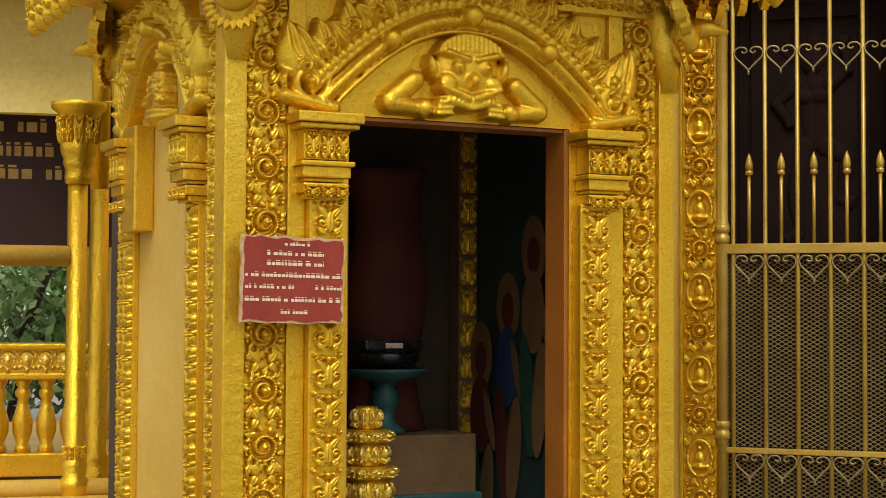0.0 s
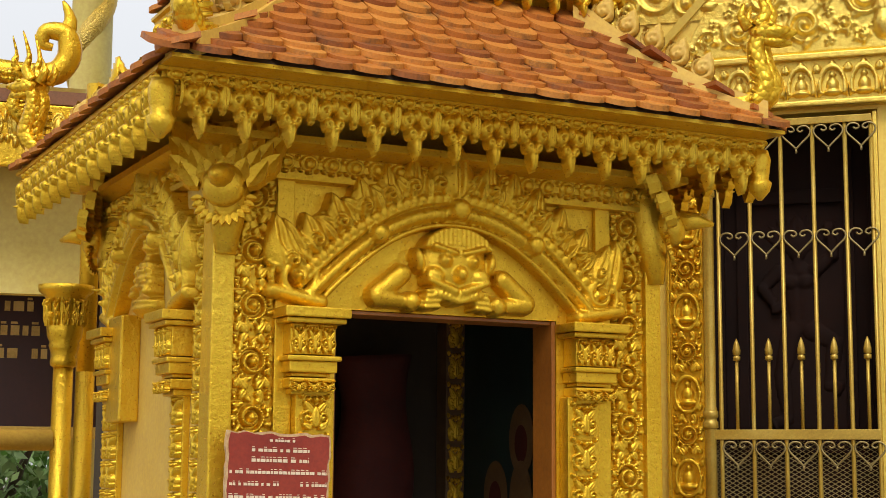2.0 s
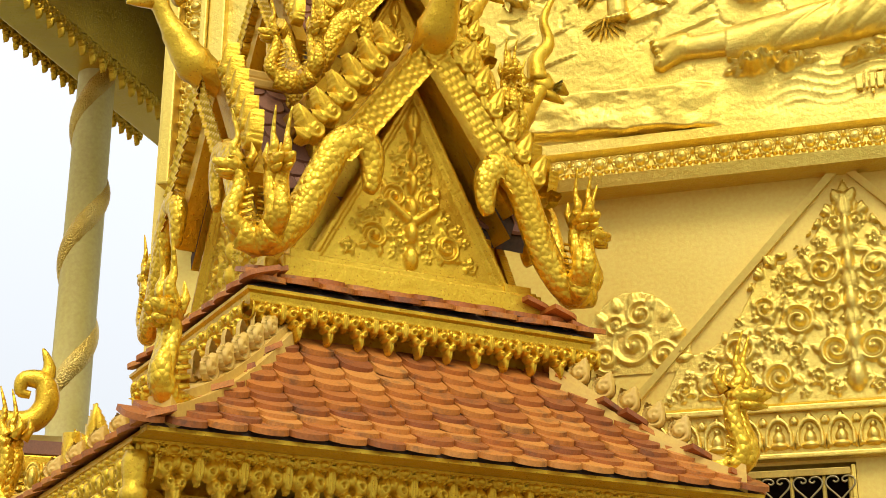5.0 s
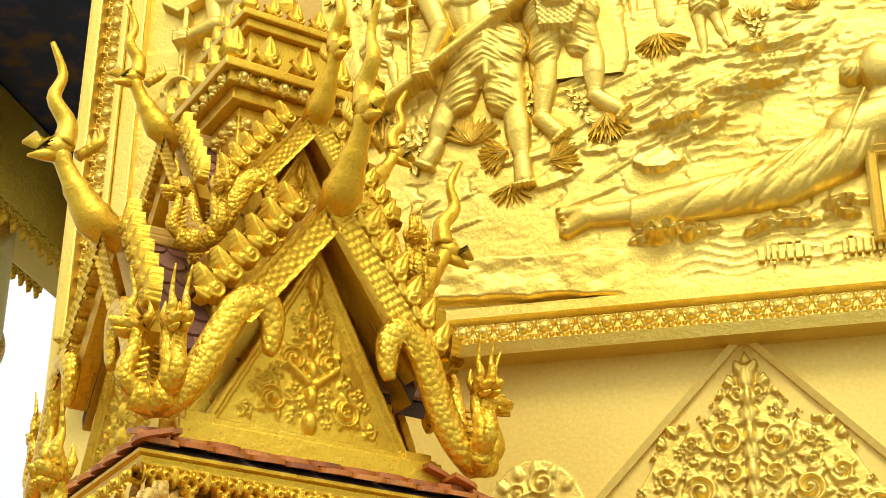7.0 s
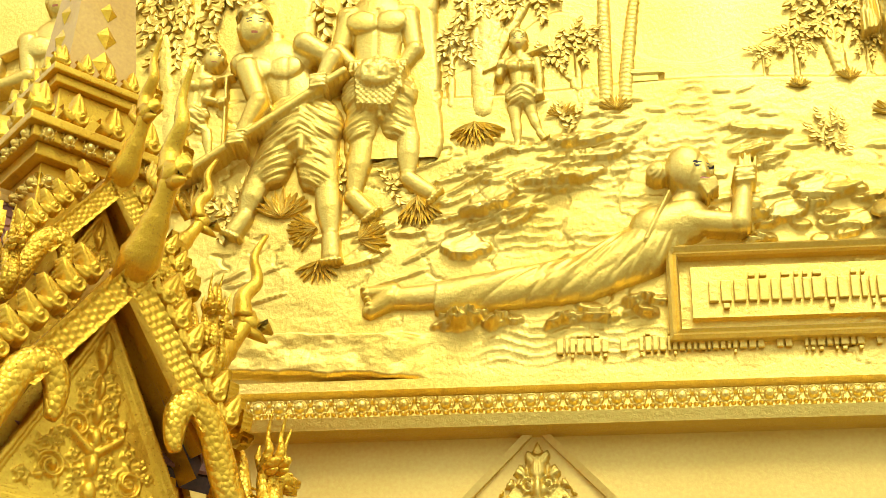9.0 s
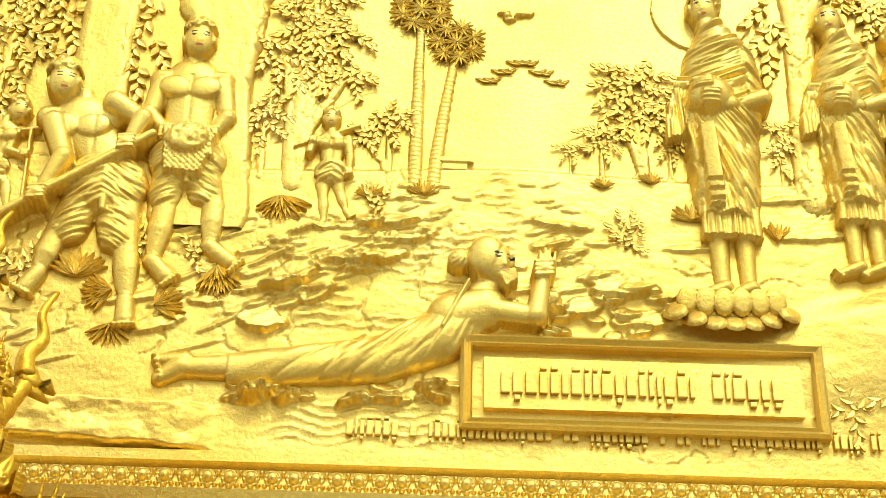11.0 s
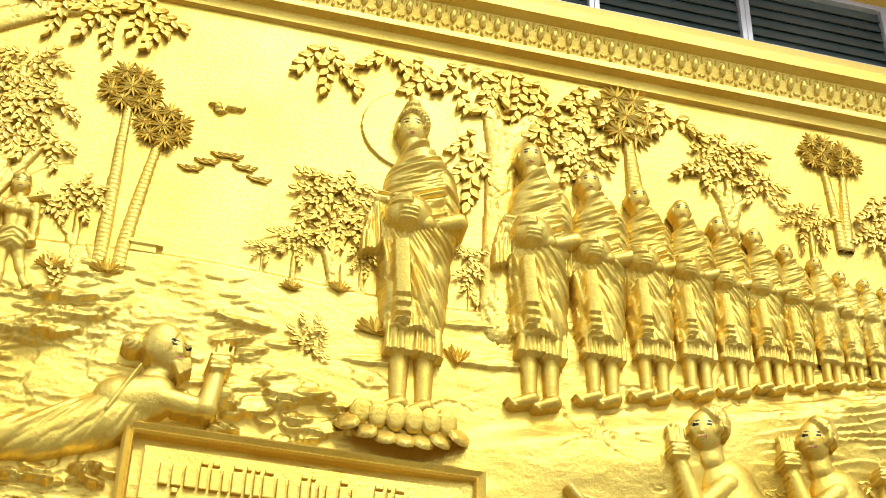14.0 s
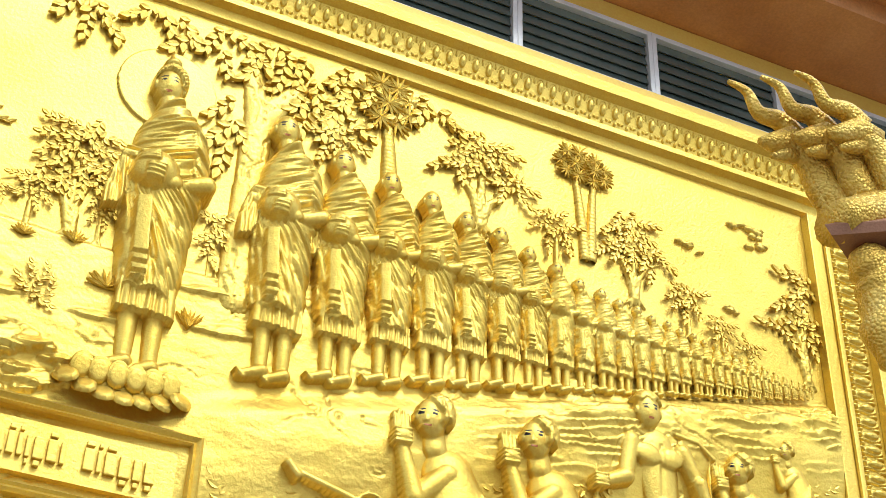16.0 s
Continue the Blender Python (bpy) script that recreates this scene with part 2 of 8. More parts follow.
def lathe(bm, profile, seg=20, x=0.0, y=0.0):
    """Turns a profile of (radius, height) about the upright axis at x, y."""
    rings = [[bm.verts.new((x + r * math.cos(2 * math.pi * k / seg), y + r * math.sin(2 * math.pi * k / seg), z)) for k in range(seg)] for r, z in profile]
    for a, b in zip(rings, rings[1:]):
        for k in range(seg):
            bm.faces.new((a[k], a[(k + 1) % seg], b[(k + 1) % seg], b[k]))
    bm.faces.new(rings[0][::-1]), bm.faces.new(rings[-1])
    return bm


def tube(bm, pts, radii, seg=10, flat=1.0, ridge=0.0):
    """A round body along a line of 3D points with a radius at each; flat squeezes it along its second axis."""
    pts = [Vector(p) for p in pts]
    up = Vector((0.02, 1, 0.03)).normalized()
    rings = []
    for i, p in enumerate(pts):
        d = (pts[min(i + 1, len(pts) - 1)] - pts[max(i - 1, 0)]).normalized()
        s = d.cross(up)
        if s.length < 1e-4:
            s = d.cross(Vector((1, 0, 0)))
        s.normalize()
        w = s.cross(d).normalized()
        r = radii[i]
        rings.append([bm.verts.new(p + s * (r * math.cos(2 * math.pi * k / seg)) + w * (r * flat * math.sin(2 * math.pi * k / seg))) for k in range(seg)])
    for a, b in zip(rings, rings[1:]):
        for k in range(seg):
            bm.faces.new((a[k], a[(k + 1) % seg], b[(k + 1) % seg], b[k]))
    bm.faces.new(rings[0][::-1]), bm.faces.new(rings[-1])
    return bm


def smooth_path(ctrl, steps=6):
    """Points of a smooth line through the control points."""
    c = [Vector(p) for p in ctrl]
    out = []
    for i in range(len(c) - 1):
        p0, p1, p2, p3 = c[max(i - 1, 0)], c[i], c[i + 1], c[min(i + 2, len(c) - 1)]
        for k in range(steps):
            t = k / steps
            out.append(0.5 * (2 * p1 + (p2 - p0) * t + (2 * p0 - 5 * p1 + 4 * p2 - p3) * t * t + (3 * p1 - p0 - 3 * p2 + p3) * t ** 3))
    return out + [c[-1]]


class Relief:
    """A low relief as a height over a plane: x to the right, z up, height towards the viewer (minus y). Forms are blended by maximum."""

    def __init__(self, x0, x1, z0, z1, step):
        self.xs = np.arange(x0, x1 + step * 0.5, step)
        self.zs = np.arange(z0, z1 + step * 0.5, step)
        self.X, self.Z = np.meshgrid(self.xs, self.zs)
        self.H = np.zeros_like(self.X)
        self.step = step
        self.C = np.zeros(self.X.shape, int)

    def put(self, h, lift=False):
        self.H = np.where(h > 0, np.maximum(self.H, h), self.H) if not lift else self.H + h
        return self

    def local(self, cx, cz, turn):
        c, s = math.cos(radians(turn)), math.sin(radians(turn))
        dx, dz = self.X - cx, self.Z - cz
        return dx * c + dz * s, -dx * s + dz * c

    def oval(self, cx, cz, rx, rz, h, turn=0.0, base=0.0, power=0.5):
        a, b = self.local(cx, cz, turn)
        q = 1 - (a / rx) ** 2 - (b / rz) ** 2
        return self.put(np.where(q > 0, base + h * np.clip(q, 0, 1) ** power, 0))

    def limb(self, x1, z1, r1, x2, z2, r2, h=1.0, base=0.0):
        d = math.hypot(x2 - x1, z2 - z1) + 1e-9
        ux, uz = (x2 - x1) / d, (z2 - z1) / d
        t = np.clip(((self.X - x1) * ux + (self.Z - z1) * uz) / d, 0, 1)
        r = r1 + (r2 - r1) * t
        e = np.hypot(self.X - x1 - ux * d * t, self.Z - z1 - uz * d * t)
        q = 1 - (e / r) ** 2
        return self.put(np.where(q > 0, base + h * r * np.clip(q, 0, 1) ** 0.5, 0))

    def line(self, pts, r, h=1.0, base=0.0):
        for (x1, z1), (x2, z2) in zip(pts, pts[1:]):
            self.limb(x1, z1, r, x2, z2, r, h, base)
        return self

    def leaf(self, cx, cz, length, width, turn, h, rib=0.3):
        """A pointed leaf from its stem at cx, cz."""
        a, b = self.local(cx, cz, turn)
        t = np.clip(a / length, 0, 1)
        w = width * np.sin(np.pi * t ** 0.7) + 1e-6
        q = 1 - np.abs(b) / w
        return self.put(np.where((q > 0) & (a > 0) & (a < length), h * (0.35 + 0.65 * np.clip(q, 0, 1) ** 0.5) * (1 - rib * np.exp(-(b / (0.15 * width)) ** 2)), 0))

    def spiral(self, cx, cz, r, turns, wide, h, start=0.0, hand=1):
        """A scroll that winds inwards from radius r, with a bud at its heart."""
        dx, dz = self.X - cx, self.Z - cz
        rad = np.hypot(dx, dz)
        ang = (hand * np.arctan2(dz, dx) - radians(start)) / (2 * math.pi)
        ph = rad / r * turns + ang
        f = np.abs(ph - np.round(ph)) * r / turns
        q = 1 - (f / wide) ** 2
        self.put(np.where((q > 0) & (rad < r), h * np.clip(q, 0, 1) ** 0.5 * (0.8 + 0.3 * (1 - rad / r)), 0))
        return self.oval(cx, cz, r * 0.26, r * 0.26, h * 1.3)

    def carve(self, amount):
        self.H = np.where(self.H > 0, np.maximum(self.H + amount, 0.002), 0)
        return self

    def colour(self, cx, cz, rx, rz, index, turn=0.0):
        a, b = self.local(cx, cz, turn)
        self.C = np.where((a / rx) ** 2 + (b / rz) ** 2 < 1, index, self.C)
        return self

    def soften(self, times=1):
        for _ in range(times):
            p = np.pad(self.H, 1, mode="edge")
            avg = (p[:-2, 1:-1] + p[2:, 1:-1] + p[1:-1, :-2] + p[1:-1, 2:] + 2 * self.H) / 6
            self.H = np.where(self.H > 0, avg, 0)
        return self

    def flatten(self, k):
        """A shallower copy of the same forms."""
        self.H = self.H * k
        return self

    def mesh(self, name, whole=False, back=0.004, curve=None):
        """The mesh of all cells with height, closed down to just behind the plane."""
        ny, nx = self.H.shape
        on = np.ones_like(self.H, bool) if whole else self.H > 1e-5
        cell = on[:-1, :-1] | on[1:, :-1] | on[:-1, 1:] | on[1:, 1:]
        ids = np.full((ny, nx), -1)
        used = np.zeros((ny, nx), bool)
        used[:-1, :-1] |= cell
        used[1:, :-1] |= cell
        used[:-1, 1:] |= cell
        used[1:, 1:] |= cell
        ids[used] = np.arange(used.sum())
        y = np.where(on, -self.H, back)
        co = np.stack([self.X[used], y[used], self.Z[used]], 1)
        if curve:
            co = curve(co)
        j, i = np.nonzero(cell)
        quads = np.stack([ids[j, i], ids[j, i + 1], ids[j + 1, i + 1], ids[j + 1, i]], 1)
        me = bpy.data.meshes.new(name)
        me.from_pydata(co.tolist(), [], quads.tolist())
        me.polygons.foreach_set("use_smooth", np.ones(len(quads), bool))
        me.polygons.foreach_set("material_index", self.C[j, i].astype(np.int32))
        me.update()
        return me

# the setting: ground, temple wall with a gate opening, window band and eave above the relief
WY = 8.8
WALL_M = pose(0, WY, 0)


def setting(name, bm, mat, label, m=None):
    ob = part(name, bm, mat, None, label, m)
    return tagged(ob, "", "", "", "structure")


setting("ground", boxes((-600, 600, -600, 600, -0.3, 0.0)), STONE, "grey stone paved temple yard")
wall = setting("wall_north", boxes((-4.82, -1.36, WY, WY + 0.45, 0, 10.96), (-0.40, 9.4, WY, WY + 0.45, 0, 10.96), (-1.36, -0.40, WY, WY + 0.45, 3.74, 10.96)), GOLD_WALL, "tall yellow-gold painted temple wall")
setting("wall_upper", boxes((-4.82, 9.4, WY + 0.05, WY + 0.45, 11.72, 11.92)), GOLD_WALL, "yellow painted wall strip over the windows")
# room behind windows and gate: its darkness is in the wall and ceiling colour
setting("wall_room", boxes((-4.82, 9.4, WY + 2.2, WY + 2.3, 0, 12.5), (-4.82, -4.7, WY + 0.5, WY + 2.2, 0, 12.5), (9.3, 9.4, WY + 0.5, WY + 2.2, 0, 12.5), (-1.9, 0.2, WY + 0.9, WY + 1.0, 0, 4.2)), ROOM, "plaster walls inside the temple, coloured dark for the unlit room")
setting("ceiling", boxes((-4.82, 9.4, WY + 0.46, WY + 2.2, 12.5, 12.6)), ROOM, "ceiling inside the temple, coloured dark for the unlit room")
bm = bmesh.new()
sweep(bm, [(-0.6, 11.93), (0.0, 11.93), (0.75, 12.0), (0.78, 12.2), (1.0, 12.16), (1.05, 12.6), (-0.6, 12.6)], [(-5.6, WY), (11.5, WY)])
setting("eave", bm, EAVE_BROWN, "brown painted eave soffit under the main roof")

# louvred window band
for i, (x0, x1) in enumerate([(0.95, 2.28), (2.28, 3.61), (3.61, 4.94), (4.94, 6.27), (6.27, 7.60), (7.60, 8.93)]):
    win = thing("window_%d" % (i + 1), pose(x0, WY + 0.05, 10.96), "dark louvred glass window in a white aluminium frame", "window", "louvred windows over the relief", "structure")
    w = x1 - x0
    part("window_frame", boxes((0, 0.045, -0.02, 0.07, 0, 0.76, 0.004), (w - 0.045, w - 0.002, -0.02, 0.07, 0, 0.76, 0.004), (0.045, w - 0.045, -0.02, 0.07, 0, 0.04, 0.004), (0.045, w - 0.045, -0.02, 0.07, 0.71, 0.76, 0.004)), ALUMINIUM, win)
    slat = None
    for k in range(6):
        m = pose(w / 2, 0.03, 0.10 + k * 0.112, -12, 0, 0)
        if slat is None:
            slat = part("pane", boxes((-w / 2 + 0.05, w / 2 - 0.05, -0.004, 0.004, -0.066, 0.066)), LOUVRE, win, "", m)
        else:
            again("pane", slat, win, m)

# moulded frame round the relief with lotus petals in rows
frame_ob = thing("relief_frame", WALL_M, "gold moulded frame with rows of lotus petals round the relief", "frame", "", "structure")
FR_LOW = [(0.0, 5.43), (0.20, 5.43), (0.22, 5.50), (0.16, 5.52), (0.13, 5.53), (0.12, 5.66), (0.17, 5.69), (0.17, 5.73), (0.09, 5.75), (0.09, 5.79), (0.0, 5.80)]
bm = bmesh.new()
sweep(bm, FR_LOW, [(-4.6, 0), (8.25, 0)])
part("ledge", bm, GOLD_RELIEF, frame_ob, "gold ledge under the relief")
bm = bmesh.new()
sweep(bm, [(0.0, 10.10), (0.05, 10.12), (0.06, 10.2), (0.13, 10.22), (0.13, 10.27), (0.11, 10.29), (0.16, 10.50), (0.24, 10.53), (0.25, 10.62), (0.20, 10.65), (0.0, 10.67)], [(-4.6, 0), (8.25, 0)])
part("top_moulding", bm, GOLD_RELIEF, frame_ob, "gold top moulding")
for nm, xs in (("side_moulding", (7.60, 7.72, 8.16)), ("side_moulding", (-4.33, -4.45, -4.74))):
    s = 1 if xs[0] > 0 else -1
    a, b, c = xs
    lo = lambda p, q: (min(p, q), max(p, q))
    part(nm, boxes((*lo(a, b), -0.10, 0.0, 5.81, 10.08, 0.012), (*lo(b + s * 0.002, b + s * 0.05), -0.13, 0.0, 5.82, 10.08, 0.012), (*lo(b + s * 0.052, c - s * 0.09), -0.05, 0.0, 5.82, 10.08), (*lo(c - s * 0.088, c), -0.14, 0.0, 5.82, 10.08, 0.015)), GOLD_RELIEF, frame_ob, "gold side moulding")


def petal_mesh(name, w, h, thick, mat=None):
    """A lotus petal motif with a bead and a smaller hanging bud between two petals."""
    r = Relief(-w / 2, w / 2, -h / 2, h / 2, w / 26)
    r.oval(0, h * 0.08, w * 0.40, h * 0.38, thick)
    r.carve(-0.45 * thick * ((np.abs(np.hypot(r.X / (w * 0.27), (r.Z - h * 0.06) / (h * 0.27)) - 1) < 0.16)))
    r.oval(0, h * 0.05, w * 0.13, h * 0.15, thick * 1.15)
    r.oval(0, -h * 0.36, w * 0.15, h * 0.13, thick * 0.9)
    for s in (-1, 1):
        r.oval(s * w * 0.36, -h * 0.27, w * 0.14, h * 0.10, thick * 0.75, s * 35)
        r.oval(s * w * 0.47, h * 0.3, w * 0.08, h * 0.16, thick * 0.7)
    r.soften(1)
    me = r.mesh(name)
    me.materials.append(mat or GOLD_RELIEF)
    return me


def row_of(name, me, parent, n, first):
    for i in range(n):
        o = new(name, me)
        o.parent = parent
        o.matrix_basis = first(i)


PETAL = petal_mesh("petal", 0.125, 0.135, 0.045)
PETAL_TALL = petal_mesh("petal", 0.115, 0.24, 0.05)
row_of("petal", PETAL, frame_ob, 102, lambda i: pose(-4.5 + i * 0.125, -0.125, 5.595))
row_of("petal", PETAL_TALL, frame_ob, 110, lambda i: pose(-4.5 + i * 0.115, -0.115, 10.40, 14))
row_of("petal", PETAL, frame_ob, 34, lambda i: pose(7.92, -0.052, 5.9 + i * 0.125, 0, 90, 0) @ Matrix.Diagonal((1, 1, 2.0, 1)))
row_of("petal", PETAL, frame_ob, 34, lambda i: pose(-4.575, -0.052, 5.9 + i * 0.125, 0, 90, 0) @ Matrix.Diagonal((1, 1, 1.2, 1)))

# the great relief: rocky land, trees and figures modelled in low relief on the wall
def value_noise(X, Z, seed, n=64):
    g = np.random.RandomState(seed).rand(n, n)
    xi, zi = np.floor(X).astype(int), np.floor(Z).astype(int)
    fx, fz = X - xi, Z - zi
    fx, fz = fx * fx * (3 - 2 * fx), fz * fz * (3 - 2 * fz)
    q = lambda a, b: g[(zi + b) % n, (xi + a) % n]
    return (q(0, 0) * (1 - fx) + q(1, 0) * fx) * (1 - fz) + (q(0, 1) * (1 - fx) + q(1, 1) * fx) * fz


def fractal(X, Z, seed, octaves=4):
    return sum(value_noise(X * 2 ** k, Z * 2 ** k, seed + k) / 2 ** (k + 1) for k in range(octaves))


def step01(v, a, b):
    t = np.clip((v - a) / (b - a), 0, 1)
    return t * t * (3 - 2 * t)


# the land: a flat sky, faint hills, a rippled river between broken banks and a smooth mound
land = Relief(-4.33, 7.60, 5.80, 10.10, 0.0112)
X, Z = land.X, land.Z
bank = 7.05 + 0.285 * (X - 2.96) - 0.006 * (X - 2.96) ** 2
horizon = np.maximum(7.88 + 0.03 * np.sin(X * 2.1), np.where(X > 4.5, bank, 0))
ground_mask = step01(horizon - Z, 0.0, 0.05)
mound = step01(X, 2.0, 3.2) * step01(bank - Z, 0.0, 0.22)
h = 0.012 + 0.0015 * np.sin(X * 2.3 + 1.7 * np.sin(Z * 1.9)) + 0.001 * np.sin(Z * 3.7 + X * 0.8)
hills = np.maximum(8.0 + 0.48 * np.exp(-((X + 0.15) / 0.42) ** 2), 7.98 + 0.42 * np.exp(-((X - 1.75) / 0.6) ** 2)) + 0.02 * fractal(X * 6, Z * 0, 19)
h += 0.011 * step01(hills - Z, 0.0, 0.014)
h += ground_mask * (0.012 + 0.014 * fractal(X * 2.2, Z * 5.0, 23) + 0.006 * fractal(X * 11, Z * 20, 27))
h += 0.085 * mound * step01(Z - (bank - 1.1), 0.0, 0.75) * (0.8 + 0.3 * fractal(X * 1.6, Z * 2.2, 61))
# ripples of the river
mid_x = np.interp(Z, [6.6, 6.9, 7.2, 7.5, 7.9], [-0.25, 0.1, 0.42, 0.62, 0.72])
half_w = np.interp(Z, [6.6, 6.9, 7.2, 7.5, 7.9], [0.55, 0.50, 0.42, 0.26, 0.06])
river = step01(half_w - np.abs(X - mid_x), 0.0, 0.10) * step01(Z, 6.55, 6.7) * step01(7.90 - Z, 0.0, 0.08)
crest_n = Z * 15 + 1.1 * fractal(X * 2.5, Z * 2.5, 41) + 0.30 * np.abs(np.sin(X * 16 + 2.4 * np.floor(Z * 15)))
cut = crest_n - np.floor(crest_n)
h += river * (0.016 * cut ** 3 * step01(fractal(X * 3 + 9, Z * 6, 43), 0.34, 0.50) - 0.010)
shore = step01(0.16 - np.abs(Z - 6.02), 0.0, 0.05) * step01(X, -0.9, -0.5) * step01(0.55 - X, 0.0, 0.2)
wave2 = Z * 16 + 0.4 * np.sin(X * 14) + fractal(X * 3, Z * 3, 47)
h += shore * 0.012 * (wave2 - np.floor(wave2)) ** 4
# cracks, and slanting strata on the far bank
crack = np.abs(fractal(X * 2.4, Z * 3.0, 71) - 0.47)
h -= 0.018 * np.maximum(ground_mask, mound) * np.exp(-(crack / 0.006) ** 2) * step01(fractal(X * 1.7, Z * 1.7, 73), 0.42, 0.55)
strata = (Z - 0.26 * X) * 13 + 2.2 * fractal(X * 2.3, Z * 5, 87)
far_bank = step01(X, 4.3, 5.4) * step01(bank - Z, 0.04, 0.14) * step01(Z - bank, -0.75, -0.35)
h += far_bank * 0.030 * (strata - np.floor(strata)) ** 1.6 * step01(fractal(X * 3.2, Z * 7, 89), 0.32, 0.5)
slab = step01(0.16 - np.abs(Z - 5.97 + 0.03 * (X + 1.8)) + 0.06 * (fractal(X * 5, Z * 5, 15) - 0.5), 0, 0.03) * step01(X, -2.9, -2.6) * step01(-0.98 - X, 0, 0.25)
h += slab * (0.06 + 0.04 * fractal(X * 6, Z * 9, 3))
land.H = h


def broken_rock(cx, cz, rx, rz, lift, turn, seed):
    """A ledge of rock: a slope that rises towards its broken lower edge and drops off there."""
    R = land
    i0, i1 = np.searchsorted(R.xs, [cx - rx * 1.6, cx + rx * 1.6])
    j0, j1 = np.searchsorted(R.zs, [cz - rx - rz, cz + rx + rz])
    xs, zs = R.X[j0:j1, i0:i1], R.Z[j0:j1, i0:i1]
    c, s = math.cos(radians(turn)), math.sin(radians(turn))
    a, b = (xs - cx) * c + (zs - cz) * s, -(xs - cx) * s + (zs - cz) * c
    rough = fractal(xs * 9 + seed, zs * 16, seed % 50)
    q = 1 - (a / rx) ** 2 - (b / rz) ** 2 + 1.7 * (rough - 0.47)
    top = lift * (0.22 + 0.78 * np.clip(0.5 - 0.5 * b / rz, 0, 1)) + 0.020 * (fractal(xs * 14, zs * 30 - xs * 9, seed % 40 + 5) - 0.5)
    R.H[j0:j1, i0:i1] += np.clip(q * 5, 0, 1) * np.maximum(top, 0)


for k, row in enumerate([(-0.62, 7.02, 0.22, 0.10, 0.075, 28), (-0.78, 6.70, 0.17, 0.10, 0.08, -12), (-0.18, 7.17, 0.27, 0.065, 0.07, 6), (-0.06, 7.45, 0.26, 0.05, 0.05, 4), (0.10, 7.34, 0.20, 0.05, 0.05, 8), (-0.45, 6.88, 0.16, 0.05, 0.05, 35), (1.45, 7.02, 0.26, 0.10, 0.075, -4), (1.22, 6.86, 0.12, 0.09, 0.07, 10), (1.62, 6.78, 0.24, 0.07, 0.05, 5), (1.10, 7.46, 0.18, 0.04, 0.05, -8), (1.05, 7.32, 0.16, 0.045, 0.05, 15), (1.95, 7.32, 0.24, 0.035, 0.03, 5), (2.62, 7.72, 0.22, 0.04, 0.035, 8), (2.72, 7.44, 0.26, 0.045, 0.035, 5)]):
    broken_rock(*row, 300 + k)
rng = random.Random(12)
for k in range(80):
    z = rng.uniform(6.62, 7.84)
    s = (7.98 - z) / 1.3
    mx, hw = float(np.interp(z, [6.6, 6.9, 7.2, 7.5, 7.9], [-0.25, 0.1, 0.42, 0.62, 0.72])), float(np.interp(z, [6.6, 6.9, 7.2, 7.5, 7.9], [0.55, 0.50, 0.42, 0.26, 0.06]))
    side = rng.choice((-1, -1, 1))
    x = mx + side * (hw + abs(rng.gauss(0.05, 0.38)))
    if -2.6 < x < 2.0 and not (-1.1 < x < 0.7 and z < 6.78):
        broken_rock(x, z, 0.05 + 0.11 * s * rng.uniform(0.5, 1.3), 0.012 + 0.032 * s * rng.uniform(0.5, 1.3), 0.015 + 0.021 * s, rng.uniform(-12, 28), 400 + k)
for k in range(26):
    broken_rock(rng.uniform(-2.4, -0.35), rng.uniform(6.35, 7.45), rng.uniform(0.08, 0.20), rng.uniform(0.010, 0.020), 0.028, rng.uniform(14, 34), 600 + k)
for k in range(30):
    x = rng.uniform(-1.0, 0.45)
    broken_rock(x, 6.20 + 0.10 * max(0, x + 0.2) + rng.uniform(-0.05, 0.05), rng.uniform(0.05, 0.11), rng.uniform(0.025, 0.045), 0.055, rng.uniform(-30, 35), 700 + k)
for k in range(16):
    broken_rock(rng.uniform(0.95, 1.8), rng.uniform(6.62, 6.95), rng.uniform(0.05, 0.12), rng.uniform(0.03, 0.05), 0.05, rng.uniform(-25, 25), 800 + k)
relief = thing("relief_ground", WALL_M, "gold painted relief of rocky land and sky on the wall", "wall relief", "", "structure")
link_mesh("rocky_land", land.mesh("rocky_land", True), GOLD_RELIEF, relief)


def wm(x, z, out=0.03, turn=0.0, s=1.0):
    return pose(x, WY - out, z, 0, -turn, 0) @ Matrix.Scale(s, 4)


def relief_thing(name, r, mats, m, label, category, group="", back=0.035):
    """A form in relief that stays one mesh, closed down to the wall behind it."""
    ob = link_mesh(name, r.mesh(name, False, back) if isinstance(r, Relief) else r, mats, None, m)
    return tagged(ob, label, category, group)


